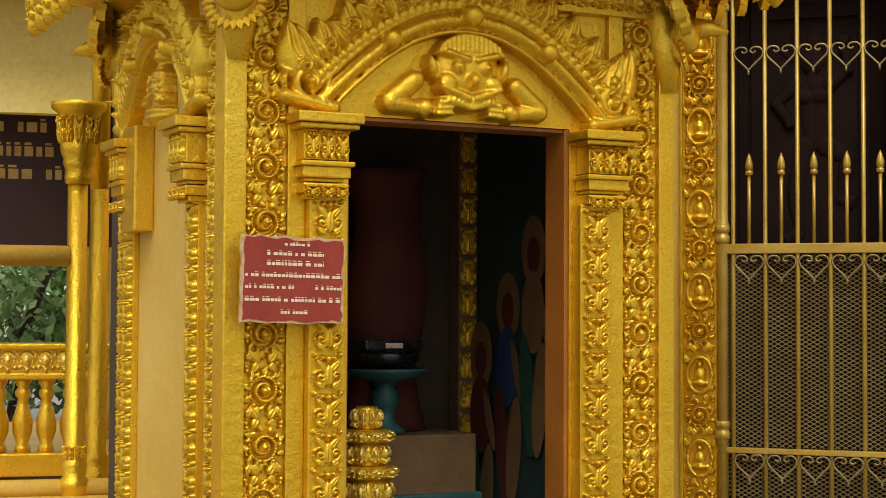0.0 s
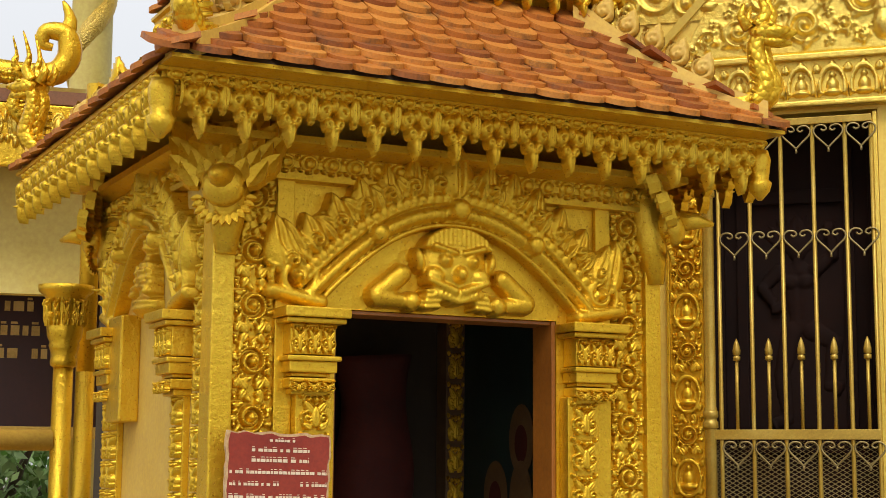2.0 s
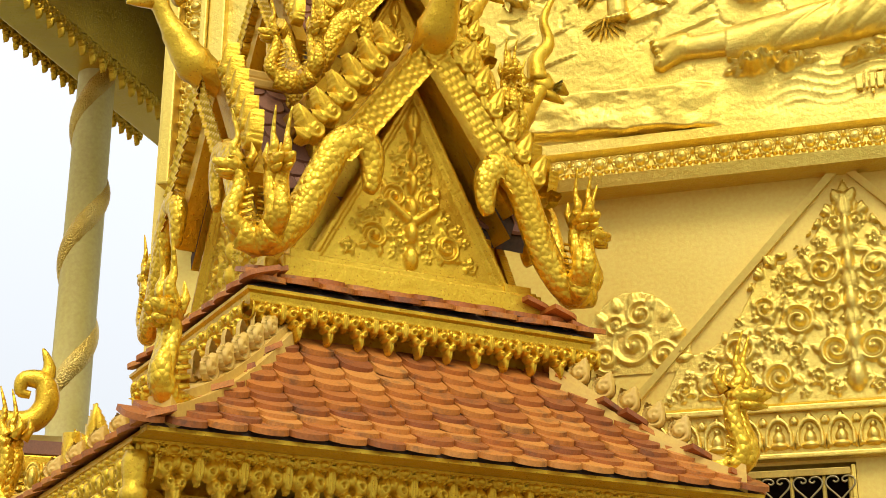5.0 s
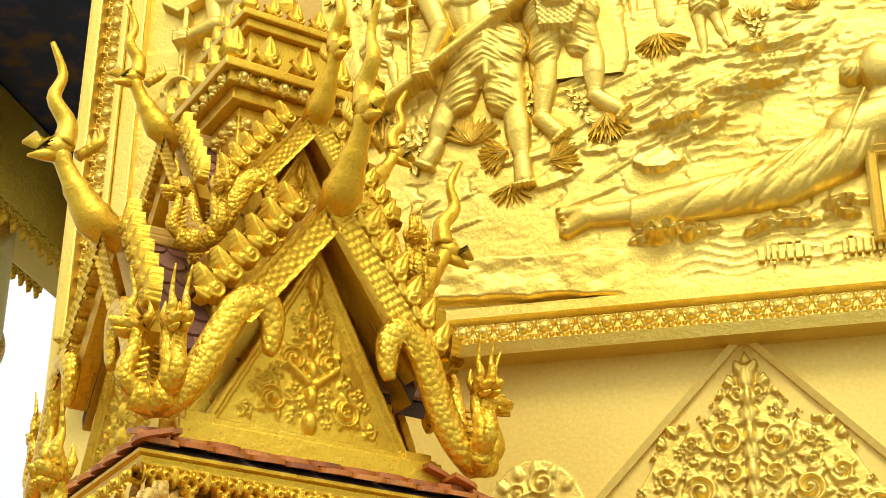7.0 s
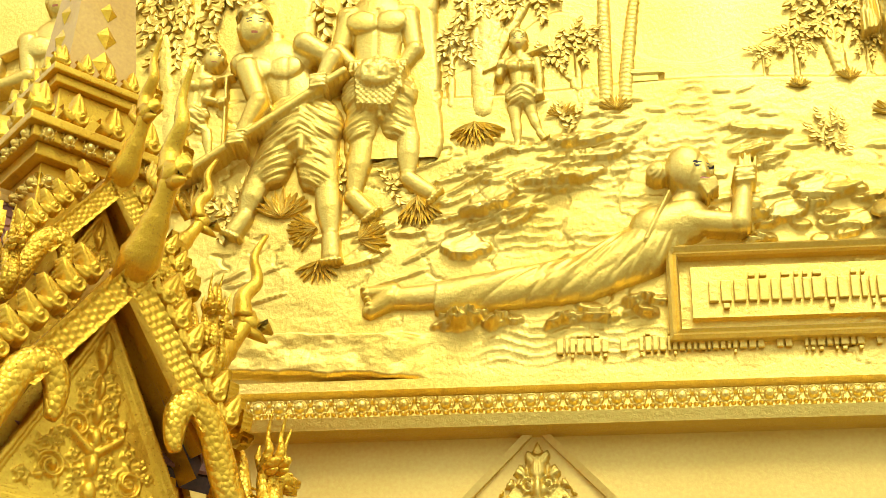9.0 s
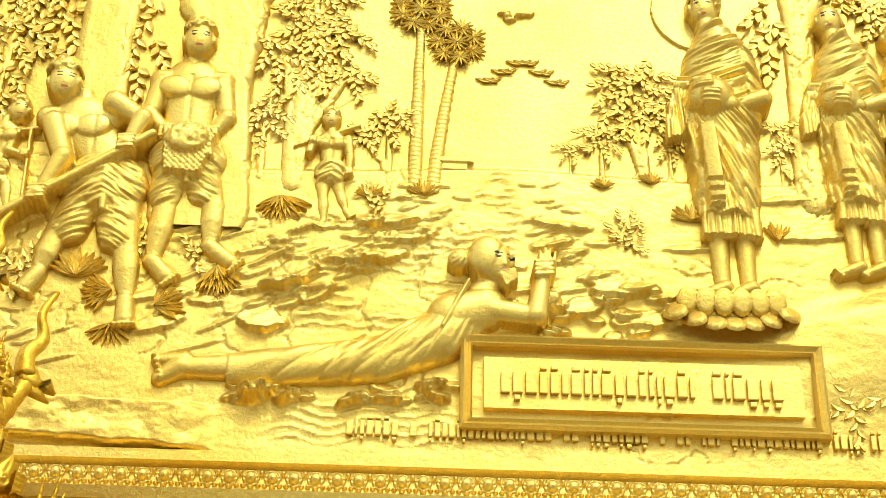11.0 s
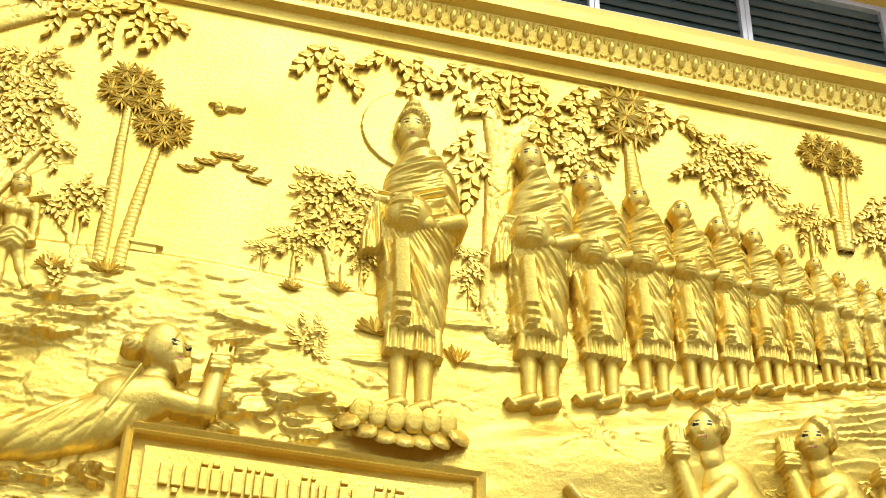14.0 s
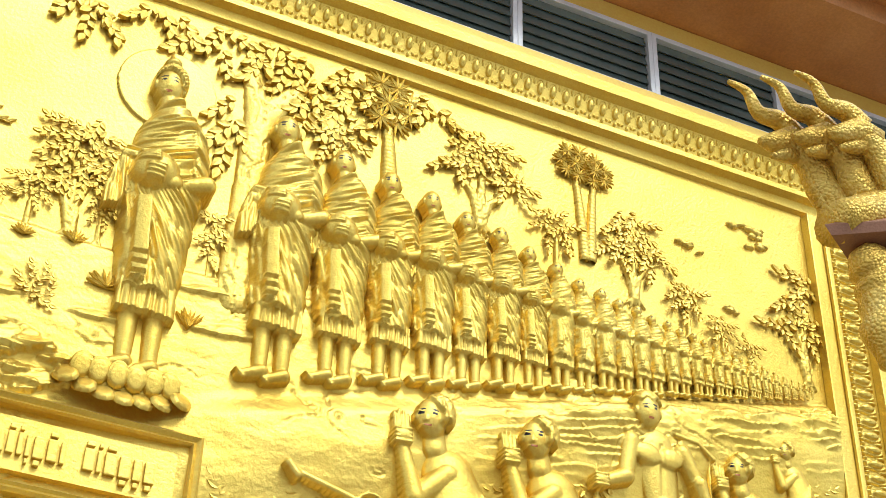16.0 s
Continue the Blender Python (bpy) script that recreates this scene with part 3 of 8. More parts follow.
def leaf_mesh(name, leaves, fat=0.27):
    """Many thick pointed leaves with a creased midrib in one mesh: rows of x, z, out, length, angle, tilt."""
    rim = ((0, 0), (0.18, 0.72), (0.45, 1.0), (0.76, 0.62), (1, 0), (0.76, -0.62), (0.45, -1.0), (0.18, -0.72))
    vs, fs = [], []
    for x, z, o, ln, a, tilt in leaves:
        ca, sa = math.cos(a), math.sin(a)
        k = len(vs)
        w = ln * fat
        for depth in (0, 1):
            for u, v in rim:
                px, pz = u * ln, v * w
                d = o + tilt * px + (0.10 * ln if 0 < u < 1 else 0.06 * ln) if depth == 0 else o - max(0.008, 0.75 * w)
                vs.append((x + px * ca - pz * sa, -d, z + px * sa + pz * ca))
        for u in (0.45, 0.76):
            vs.append((x + u * ln * ca, -(o + tilt * u * ln + 0.04 * ln), z + u * ln * sa))
        p, q = k + 16, k + 17
        fs += [(k, p, k + 1), (k + 1, p, k + 2), (k + 2, p, q, k + 3), (k + 3, q, k + 4), (k + 4, q, k + 5), (k + 5, q, p, k + 6), (k + 6, p, k + 7), (k + 7, p, k)]
        fs += [(k + i, k + (i + 1) % 8, k + 8 + (i + 1) % 8, k + 8 + i) for i in range(8)]
    me = bpy.data.meshes.new(name)
    me.from_pydata(vs, [], fs)
    return me


def sprigs(rng, cx, cz, rx, rz, n, ln, out=0.02, per=7, hang=-0.5):
    """Sprays of leaves set apart from one another over an uneven oval crown."""
    rows, done = [], []
    for _ in range(n * 14):
        a, q = rng.uniform(0, 2 * math.pi), math.sqrt(rng.uniform(0.0, 1))
        q *= 0.86 + 0.14 * math.sin(3 * a + cx * 7)
        x, z = cx + rx * q * math.cos(a), cz + rz * q * math.sin(a)
        if any(math.hypot(x - u, z - v) < ln * 1.5 for u, v in done):
            continue
        done.append((x, z))
        d = math.atan2((z - cz) / rz + hang + rng.uniform(-0.3, 0.3), (x - cx) / rx + rng.uniform(-0.5, 0.5))
        o = out * 0.3 + 0.016 * (1 - q) + rng.uniform(0, 0.008)
        for k in range(per):
            s = rng.uniform(0.72, 1.08) * ln
            t = k / per
            rows.append((x + math.cos(d) * ln * 3.0 * (t - 0.45), z + math.sin(d) * ln * 3.0 * (t - 0.45), o + 0.002 * k, s, d + (0.95 if k % 2 else -0.95) * (1 - 0.75 * t) + rng.uniform(-0.15, 0.15), rng.uniform(-0.05, 0.12)))
        if len(done) >= n:
            break
    return rows


def relief_tree(x, zb, crowns, trunk, ln, seed, lean=0.0, dense=1.0, label="gold relief tree with a crown of pointed leaves"):
    """Crowns are rows of place and radii from the foot of the trunk."""
    rng = random.Random(seed)
    t = thing("relief_tree", wm(x, zb, 0.03), label, "tree", "trees of the relief")
    top = max(c[1] for c in crowns)
    r = Relief(-0.6, 0.6, -0.12, top + 0.05, 0.011)
    for cx, cz, rx, rz in crowns:
        r.limb(0, 0, trunk, cx * 0.25 + lean * 0.5, cz * 0.5, trunk * 0.75, 0.8)
        r.limb(cx * 0.25 + lean * 0.5, cz * 0.5, trunk * 0.75, cx, cz, trunk * 0.4, 0.8)
        for s in (-1, 1):
            r.limb(cx * 0.5, cz - rz * 0.5, trunk * 0.4, cx + s * rx * 0.6, cz + rz * 0.15, trunk * 0.18, 0.9)
    for k in range(5):
        r.limb(0, 0.03, trunk * 0.7, (k - 2) * trunk * 1.3, -0.07 - 0.02 * (k % 2), trunk * 0.16, 0.7)
    grain = fractal(r.X * 30 + 4 * fractal(r.X * 5, r.Z * 5, seed + 1), r.Z * 7, seed)
    r.carve(-0.016 * np.exp(-((grain - 0.47) / 0.03) ** 2))
    r.flatten(0.8 if trunk < 0.06 else 0.5)
    link_mesh("trunk", r.mesh("trunk", False, 0.03), GOLD_RELIEF, t)
    rows = []
    for cx, cz, rx, rz in crowns:
        rows += sprigs(rng, cx, cz, rx, rz, max(4, int(dense * rx * rz / (ln * ln) * 1.6)), ln * 0.9)
    link_mesh("crown", leaf_mesh("crown", rows), GOLD_RELIEF, t)
    return t


def fan(rng, cx, cz, size, out, n=11, spread=2.6, mid=math.pi / 2):
    return [(cx, cz, out + rng.uniform(0, 0.012), size * rng.uniform(0.85, 1.05), mid + spread * (k / (n - 1) - 0.5) + rng.uniform(-0.05, 0.05), rng.uniform(-0.05, 0.08)) for k in range(n)]


def palm(x, zb, tx, height, size, heads, seed, thick=0.035):
    rng = random.Random(seed)
    t = thing("relief_palm", wm(x, zb, 0.03), "tall gold relief sugar palm with fan leaves", "palm tree", "palms of the relief")
    r = Relief(min(0, tx) - 0.1, max(0, tx) + 0.1, -0.03, height, 0.009)
    pts = [(tx * (k / 8) ** 1.3, height * k / 8) for k in range(9)]
    for k in range(8):
        w = thick * (1.55 - 0.75 * k / 8)
        r.limb(*pts[k], w, *pts[k + 1], w * 0.95, 0.9)
    r.carve(-0.008 * (np.sin(r.Z * 170 + 25 * r.X) > 0.72))
    r.flatten(0.7)
    link_mesh("trunk", r.mesh("trunk", False, 0.03), GOLD_RELIEF, t)
    rows = []
    for k in range(heads):
        a = 2 * math.pi * k / heads + 0.4
        rows += fan(rng, tx + size * 0.95 * math.cos(a), height + size * 0.55 + size * 0.95 * math.sin(a), size * 0.72, 0.0 + 0.008 * (k % 3), 13, 5.8, a)
    rows += fan(rng, tx, height + size * 0.5, size * 0.75, 0.02, 13, 5.8)
    link_mesh("crown", leaf_mesh("crown", rows, 0.085), GOLD_RELIEF, t)


def tuft(x, z, size, n, seed, mid=math.pi / 2, spread=2.2, fat=0.075, name="relief_plant", label="tuft of pointed gold relief leaves"):
    rng = random.Random(seed)
    rows = fan(rng, 0, 0, size, 0.01, n, spread, mid) + fan(rng, 0, 0, size * 0.6, 0.03, max(4, n - 5), spread * 0.7, mid)
    relief_thing(name, leaf_mesh(name, rows, fat), GOLD_RELIEF, wm(x, z, 0.04), label, "plant", "plants of the relief")


def shrub(x, z, rx, rz, ln, n, seed, label="leafy gold relief shrub"):
    rng = random.Random(seed)
    relief_thing("relief_shrub", leaf_mesh("relief_shrub", sprigs(rng, 0, 0, rx, rz, n, ln, 0.03, 6, 0.5)), GOLD_RELIEF, wm(x, z, 0.05), label, "plant", "shrubs of the relief")


# the two broad old trees, whose trunks run up behind the figures
def old_tree(x, zb, limbs, crowns, ln, seed, z1, x0=-0.7, x1=1.4):
    rng = random.Random(seed)
    t = thing("relief_tree", wm(x, zb, 0.02), "large gold relief tree with broad barked trunk and hanging leaf sprays", "tree", "trees of the relief")
    r = Relief(x0, x1, -0.25, z1, 0.011)
    for a in limbs:
        r.limb(*a, 0.34)
    grain = fractal(r.X * 14 + 3 * fractal(r.X * 4, r.Z * 4, seed + 1), r.Z * 4, seed)
    r.carve(-0.014 * np.exp(-((grain - 0.47) / 0.022) ** 2) + 0.008 * fractal(r.X * 30, r.Z * 30, seed + 3))
    r.put(np.where(r.H > 0, np.minimum(r.H, 0.042 + 0.010 * grain), 0))
    r.H = np.minimum(r.H, 0.050 + 0.012 * grain) * (r.H > 0)
    link_mesh("trunk", r.mesh("trunk", False, 0.02), GOLD_RELIEF, t)
    rows = []
    for cx, cz, rx, rz in crowns:
        rows += sprigs(rng, cx, cz, rx, rz, max(4, int(rx * rz / (ln * ln) * 1.5)), ln, 0.03, 7, -0.9)
    link_mesh("crown", leaf_mesh("crown", rows, 0.28), GOLD_RELIEF, t)


old_tree(-1.25, 7.6, [(0.0, -0.1, 0.34, 0.02, 0.9, 0.25), (0.02, 0.9, 0.25, 0.06, 1.6, 0.28), (0.06, 1.6, 0.26, 0.36, 2.0, 0.12), (0.36, 2.0, 0.12, 0.75, 2.22, 0.075), (0.75, 2.22, 0.075, 1.2, 2.34, 0.04), (-0.1, 1.6, 0.2, -0.25, 2.3, 0.13)], [(-0.3, 2.2, 0.2, 0.22), (-0.05, 2.36, 0.2, 0.12), (0.35, 2.34, 0.34, 0.12), (0.82, 2.3, 0.16, 0.2), (1.12, 2.2, 0.16, 0.2), (1.4, 2.32, 0.18, 0.16)], 0.10, 1, 2.48)
old_tree(-2.02, 7.6, [(0.0, -0.1, 0.24, 0.0, 1.2, 0.20), (0.0, 1.2, 0.20, 0.05, 2.4, 0.22)], [(-0.3, 1.2, 0.16, 0.3), (-0.4, 1.9, 0.3, 0.4), (0.1, 2.2, 0.25, 0.22), (0.28, 1.2, 0.14, 0.4)], 0.10, 2, 2.48)
old_tree(2.80, 7.75, [(0.0, 0.0, 0.16, -0.02, 0.8, 0.10), (-0.02, 0.8, 0.10, 0.02, 1.55, 0.12), (0.02, 1.55, 0.12, -0.1, 2.0, 0.05), (0.02, 1.55, 0.12, 0.3, 1.95, 0.06), (0.0, 0.05, 0.09, -0.32, -0.04, 0.02), (0.0, 0.05, 0.08, -0.12, -0.16, 0.02), (0.0, 0.05, 0.09, 0.18, -0.14, 0.02)], [(-0.21, 1.36, 0.13, 0.33), (-0.35, 2.1, 0.4, 0.17), (0.2, 2.02, 0.42, 0.24), (0.55, 1.75, 0.28, 0.2), (0.85, 2.1, 0.4, 0.15), (1.25, 2.1, 0.28, 0.14)], 0.105, 10, 2.3)
# smaller trees
relief_tree(-0.67, 7.72, [(0.08, 1.50, 0.22, 0.26), (-0.10, 1.02, 0.20, 0.28), (0.26, 1.22, 0.20, 0.22), (0.30, 0.86, 0.16, 0.13), (0.08, 1.15, 0.22, 0.35)], 0.075, 0.078, 1)
relief_tree(-2.75, 7.6, [(0.0, 1.1, 0.4, 0.5), (0.2, 1.9, 0.5, 0.45), (-0.5, 1.6, 0.4, 0.5)], 0.07, 0.09, 3)
relief_tree(-3.45, 7.6, [(0.0, 1.5, 0.3, 0.5), (-0.4, 2.0, 0.4, 0.35)], 0.06, 0.09, 33)
relief_tree(-0.88, 7.76, [(0.0, 0.46, 0.17, 0.20)], 0.035, 0.065, 4)
relief_tree(-0.03, 7.74, [(-0.02, 0.48, 0.15, 0.17), (-0.2, 0.36, 0.1, 0.1)], 0.032, 0.065, 5)
relief_tree(1.66, 7.88, [(-0.04, 0.66, 0.22, 0.34), (-0.16, 0.44, 0.14, 0.12), (0.10, 0.5, 0.12, 0.18)], 0.045, 0.075, 6, -0.05)
relief_tree(1.38, 7.85, [(0.0, 0.30, 0.14, 0.12)], 0.026, 0.055, 7)
relief_tree(1.17, 7.86, [(0.0, 0.18, 0.09, 0.08)], 0.016, 0.042, 8)
relief_tree(1.84, 7.86, [(0.0, 0.30, 0.11, 0.15)], 0.022, 0.05, 9)
relief_tree(2.58, 7.55, [(0.0, 0.62, 0.08, 0.28)], 0.014, 0.06, 29)
relief_tree(4.58, 8.95, [(0.02, 0.68, 0.26, 0.24), (-0.2, 0.48, 0.16, 0.16), (0.26, 0.42, 0.16, 0.16)], 0.045, 0.075, 12)
relief_tree(3.42, 8.6, [(0.0, 0.7, 0.2, 0.24)], 0.03, 0.08, 11)
relief_tree(5.22, 8.75, [(0.0, 0.36, 0.18, 0.20)], 0.03, 0.065, 13)
relief_tree(5.89, 8.70, [(0.0, 0.62, 0.22, 0.24), (-0.14, 0.40, 0.17, 0.14), (0.16, 0.38, 0.16, 0.16)], 0.035, 0.072, 14)
relief_tree(6.36, 8.50, [(0.0, 0.32, 0.14, 0.17)], 0.025, 0.062, 15)
relief_tree(6.66, 8.42, [(0.0, 0.24, 0.10, 0.13)], 0.02, 0.052, 16)
relief_tree(6.90, 8.38, [(0.0, 0.16, 0.08, 0.09)], 0.016, 0.045, 17)
relief_tree(7.44, 8.4, [(0.0, 0.85, 0.12, 0.24), (0.03, 0.5, 0.12, 0.2), (-0.2, 0.42, 0.15, 0.12), (-0.1, 0.68, 0.12, 0.1)], 0.03, 0.085, 18)
palm(0.14, 7.72, 0.01, 1.42, 0.145, 8, 21)
palm(0.26, 7.70, 0.14, 1.16, 0.135, 7, 22)
palm(5.47, 8.95, -0.07, 0.82, 0.125, 7, 23, 0.03)
palm(5.52, 8.95, 0.05, 0.80, 0.115, 6, 24, 0.03)
palm(3.84, 9.0, -0.05, 0.72, 0.19, 8, 25, 0.045)
rng = random.Random(77)
for k, (x0, x1, zc, dz) in enumerate([(-4.2, -2.9, 9.75, 0.25), (1.32, 1.72, 9.78, 0.24), (0.2, 0.36, 9.85, 0.16), (1.75, 2.2, 9.93, 0.10)]):
    rows = sprigs(rng, (x0 + x1) / 2, zc, (x1 - x0) / 2, dz, max(5, int((x1 - x0) * dz * 150)), 0.105, 0.03, 7, -0.9)
    rows = [r for r in rows if r[1] < 10.03 and -4.25 < r[0] < 7.5]
    relief_thing("hanging_foliage", leaf_mesh("hanging_foliage", rows, 0.30), GOLD_RELIEF, wm(0, 0, 0.02), "gold relief leaf sprays hanging along the frame's top", "foliage", "hanging foliage of the relief")
# clouds, birds, the far hut and the halo
for i, (x, z, w) in enumerate([(0.82, 9.19, 0.15), (6.42, 9.38, 0.14), (6.98, 9.72, 0.20), (7.12, 9.60, 0.15), (6.79, 8.87, 0.10)]):
    r = Relief(-w * 1.3, w * 1.3, -w * 0.6, w * 0.6, 0.010)
    for k in range(9):
        rr = random.Random(i * 9 + k)
        r.oval(rr.uniform(-0.8, 0.8) * w, rr.uniform(-0.25, 0.28) * w, w * rr.uniform(0.15, 0.38), w * rr.uniform(0.08, 0.17), 0.03, rr.uniform(-15, 15), 0.008)
    r.carve(-0.012 * np.exp(-((fractal(r.X * 12, r.Z * 22, i) - 0.47) / 0.04) ** 2))
    relief_thing("relief_cloud", r, GOLD_RELIEF, wm(x, z, 0.015), "small layered gold relief cloud", "cloud", "clouds of the relief")
for i in range(11):
    a = i - 5
    x, z = 0.86 + a * 0.052, 8.82 - abs(a) * 0.040 - (0.035 if i % 2 else 0)
    rows = [(0, 0, 0.0, 0.07, 0.45, 0.1), (0, 0, 0.0, 0.07, math.pi - 0.3, 0.1), (-0.035, 0.0, 0.008, 0.075, -0.15, 0)]
    relief_thing("relief_bird", leaf_mesh("relief_bird", rows, 0.13), GOLD_RELIEF, wm(x, z, 0.02), "tiny gold relief bird in flight", "bird ornament", "flock of the relief")
r = Relief(-0.14, 0.14, -0.07, 0.09, 0.007)
r.put(np.where((np.abs(r.X) < 0.09) & (np.abs(r.Z) < 0.03), 0.018, 0))
r.put(np.where((np.abs(r.X) < 0.13 - (r.Z - 0.025) * 1.2) & (r.Z > 0.025) & (r.Z < 0.07), 0.030, 0))
for s in (-0.08, 0.0, 0.08):
    r.limb(s, -0.06, 0.008, s, -0.02, 0.008, 2.0)
relief_thing("relief_hut", r, GOLD_RELIEF, wm(0.40, 7.90, 0.025), "tiny gold relief stilt hut on the horizon", "hut ornament")
r = Relief(-0.44, 0.44, -0.44, 0.44, 0.009)
ring = np.hypot(r.X, r.Z)
r.put(np.where(ring < 0.36, 0.016 + 0.006 * np.clip(-r.X, 0, 1) / 0.36, 0))
relief_thing("halo_disc", r, GOLD_RELIEF, wm(2.13, 9.30, 0.014), "thin gold halo disc behind a relief figure", "halo")
# plants on the ground of the relief
for i, (x, z, s, n, mid, sp) in enumerate([(-1.96, 6.95, 0.22, 11, 1.57, 2.4), (-1.08, 7.06, 0.22, 13, -1.5, 1.6), (-1.72, 6.86, 0.2, 11, 3.3, 1.7), (-1.45, 6.76, 0.2, 11, 0.4, 2.0), (-1.7, 6.62, 0.16, 9, -1.57, 2.4), (-2.55, 7.05, 0.22, 11, 2.2, 2.0), (-0.15, 7.62, 0.12, 11, 1.57, 2.6), (2.50, 7.38, 0.16, 7, 1.57, 1.4), (1.70, 7.80, 0.10, 9, 1.57, 2.0), (0.2, 7.65, 0.12, 11, 1.57, 2.4), (1.38, 7.76, 0.09, 9, 1.57, 2.4), (-0.72, 7.60, 0.2, 13, -1.5, 2.4), (1.95, 7.52, 0.15, 9, 1.57, 2.8), (3.75, 6.9, 0.16, 9, 1.57, 1.2), (6.9, 7.75, 0.16, 9, 1.57, 2.0)]):
    tuft(x, z, s, n, 100 + i, mid, sp)
for i, (x, z, rx, rz, ln, n) in enumerate([(1.56, 7.40, 0.13, 0.15, 0.05, 14), (-0.10, 7.60, 0.08, 0.07, 0.05, 8), (-1.62, 7.25, 0.09, 0.16, 0.065, 8), (-2.35, 7.05, 0.12, 0.16, 0.07, 9), (-1.25, 7.18, 0.08, 0.12, 0.06, 6), (2.85, 6.30, 0.16, 0.28, 0.085, 13), (3.15, 6.42, 0.2, 0.22, 0.085, 13), (3.42, 6.70, 0.16, 0.16, 0.08, 9), (3.62, 6.62, 0.18, 0.2, 0.08, 11), (3.72, 6.3, 0.2, 0.2, 0.085, 12), (4.55, 6.90, 0.16, 0.28, 0.075, 14), (4.62, 7.12, 0.1, 0.1, 0.06, 6), (5.35, 7.18, 0.16, 0.25, 0.075, 14), (5.52, 6.95, 0.14, 0.25, 0.075, 12), (6.85, 7.55, 0.12, 0.14, 0.06, 8), (7.3, 7.5, 0.2, 0.3, 0.075, 18), (7.4, 7.85, 0.12, 0.16, 0.06, 8), (6.45, 7.2, 0.12, 0.16, 0.06, 8)]):
    shrub(x, z, rx, rz, ln, n, 200 + i)


# figures in relief: each one a single plain form
def creases(u, v, seed):
    """Rounded folds of cloth with sharp valleys between them, 0 in the valleys and about 1 on the folds."""
    n = 0.68 * value_noise(u, v, seed) + 0.32 * value_noise(u * 1.9 + 7.3, v * 2.3 + 3.1, seed + 9)
    return np.abs(2 * n - 1) ** 0.75


def face(r, cx, cz, rx, rz, lift, look_x=0.0):
    r.oval(cx, cz, rx, rz, rx * 0.95, 0, lift)
    cz -= rz * 0.12
    top = lift + rx * 0.74
    fx = cx + look_x * rx
    r.limb(fx, cz + rz * 0.16, rx * 0.09, fx + look_x * rx * 0.12, cz - rz * 0.20, rx * 0.17, 1.0, top)
    for s in (-1, 1):
        r.limb(fx + s * rx * 0.16, cz + rz * 0.24, rx * 0.06, fx + s * rx * 0.60, cz + rz * 0.20, rx * 0.05, 0.9, top * 0.93)
        r.colour(fx + s * rx * 0.38, cz + rz * 0.27, rx * 0.26, rz * 0.045, 1, -s * 8)
        r.colour(fx + s * rx * 0.38, cz + rz * 0.09, rx * 0.18, rz * 0.050, 1)
        r.oval(cx + s * rx * 1.0, cz + rz * 0.06, rx * 0.15, rz * 0.30, rx * 0.45, 0, lift)
    r.limb(fx - rx * 0.18, cz - rz * 0.46, rx * 0.10, fx + rx * 0.18, cz - rz * 0.46, rx * 0.10, 0.9, top * 0.95)
    r.colour(fx, cz - rz * 0.46, rx * 0.24, rz * 0.065, 2)


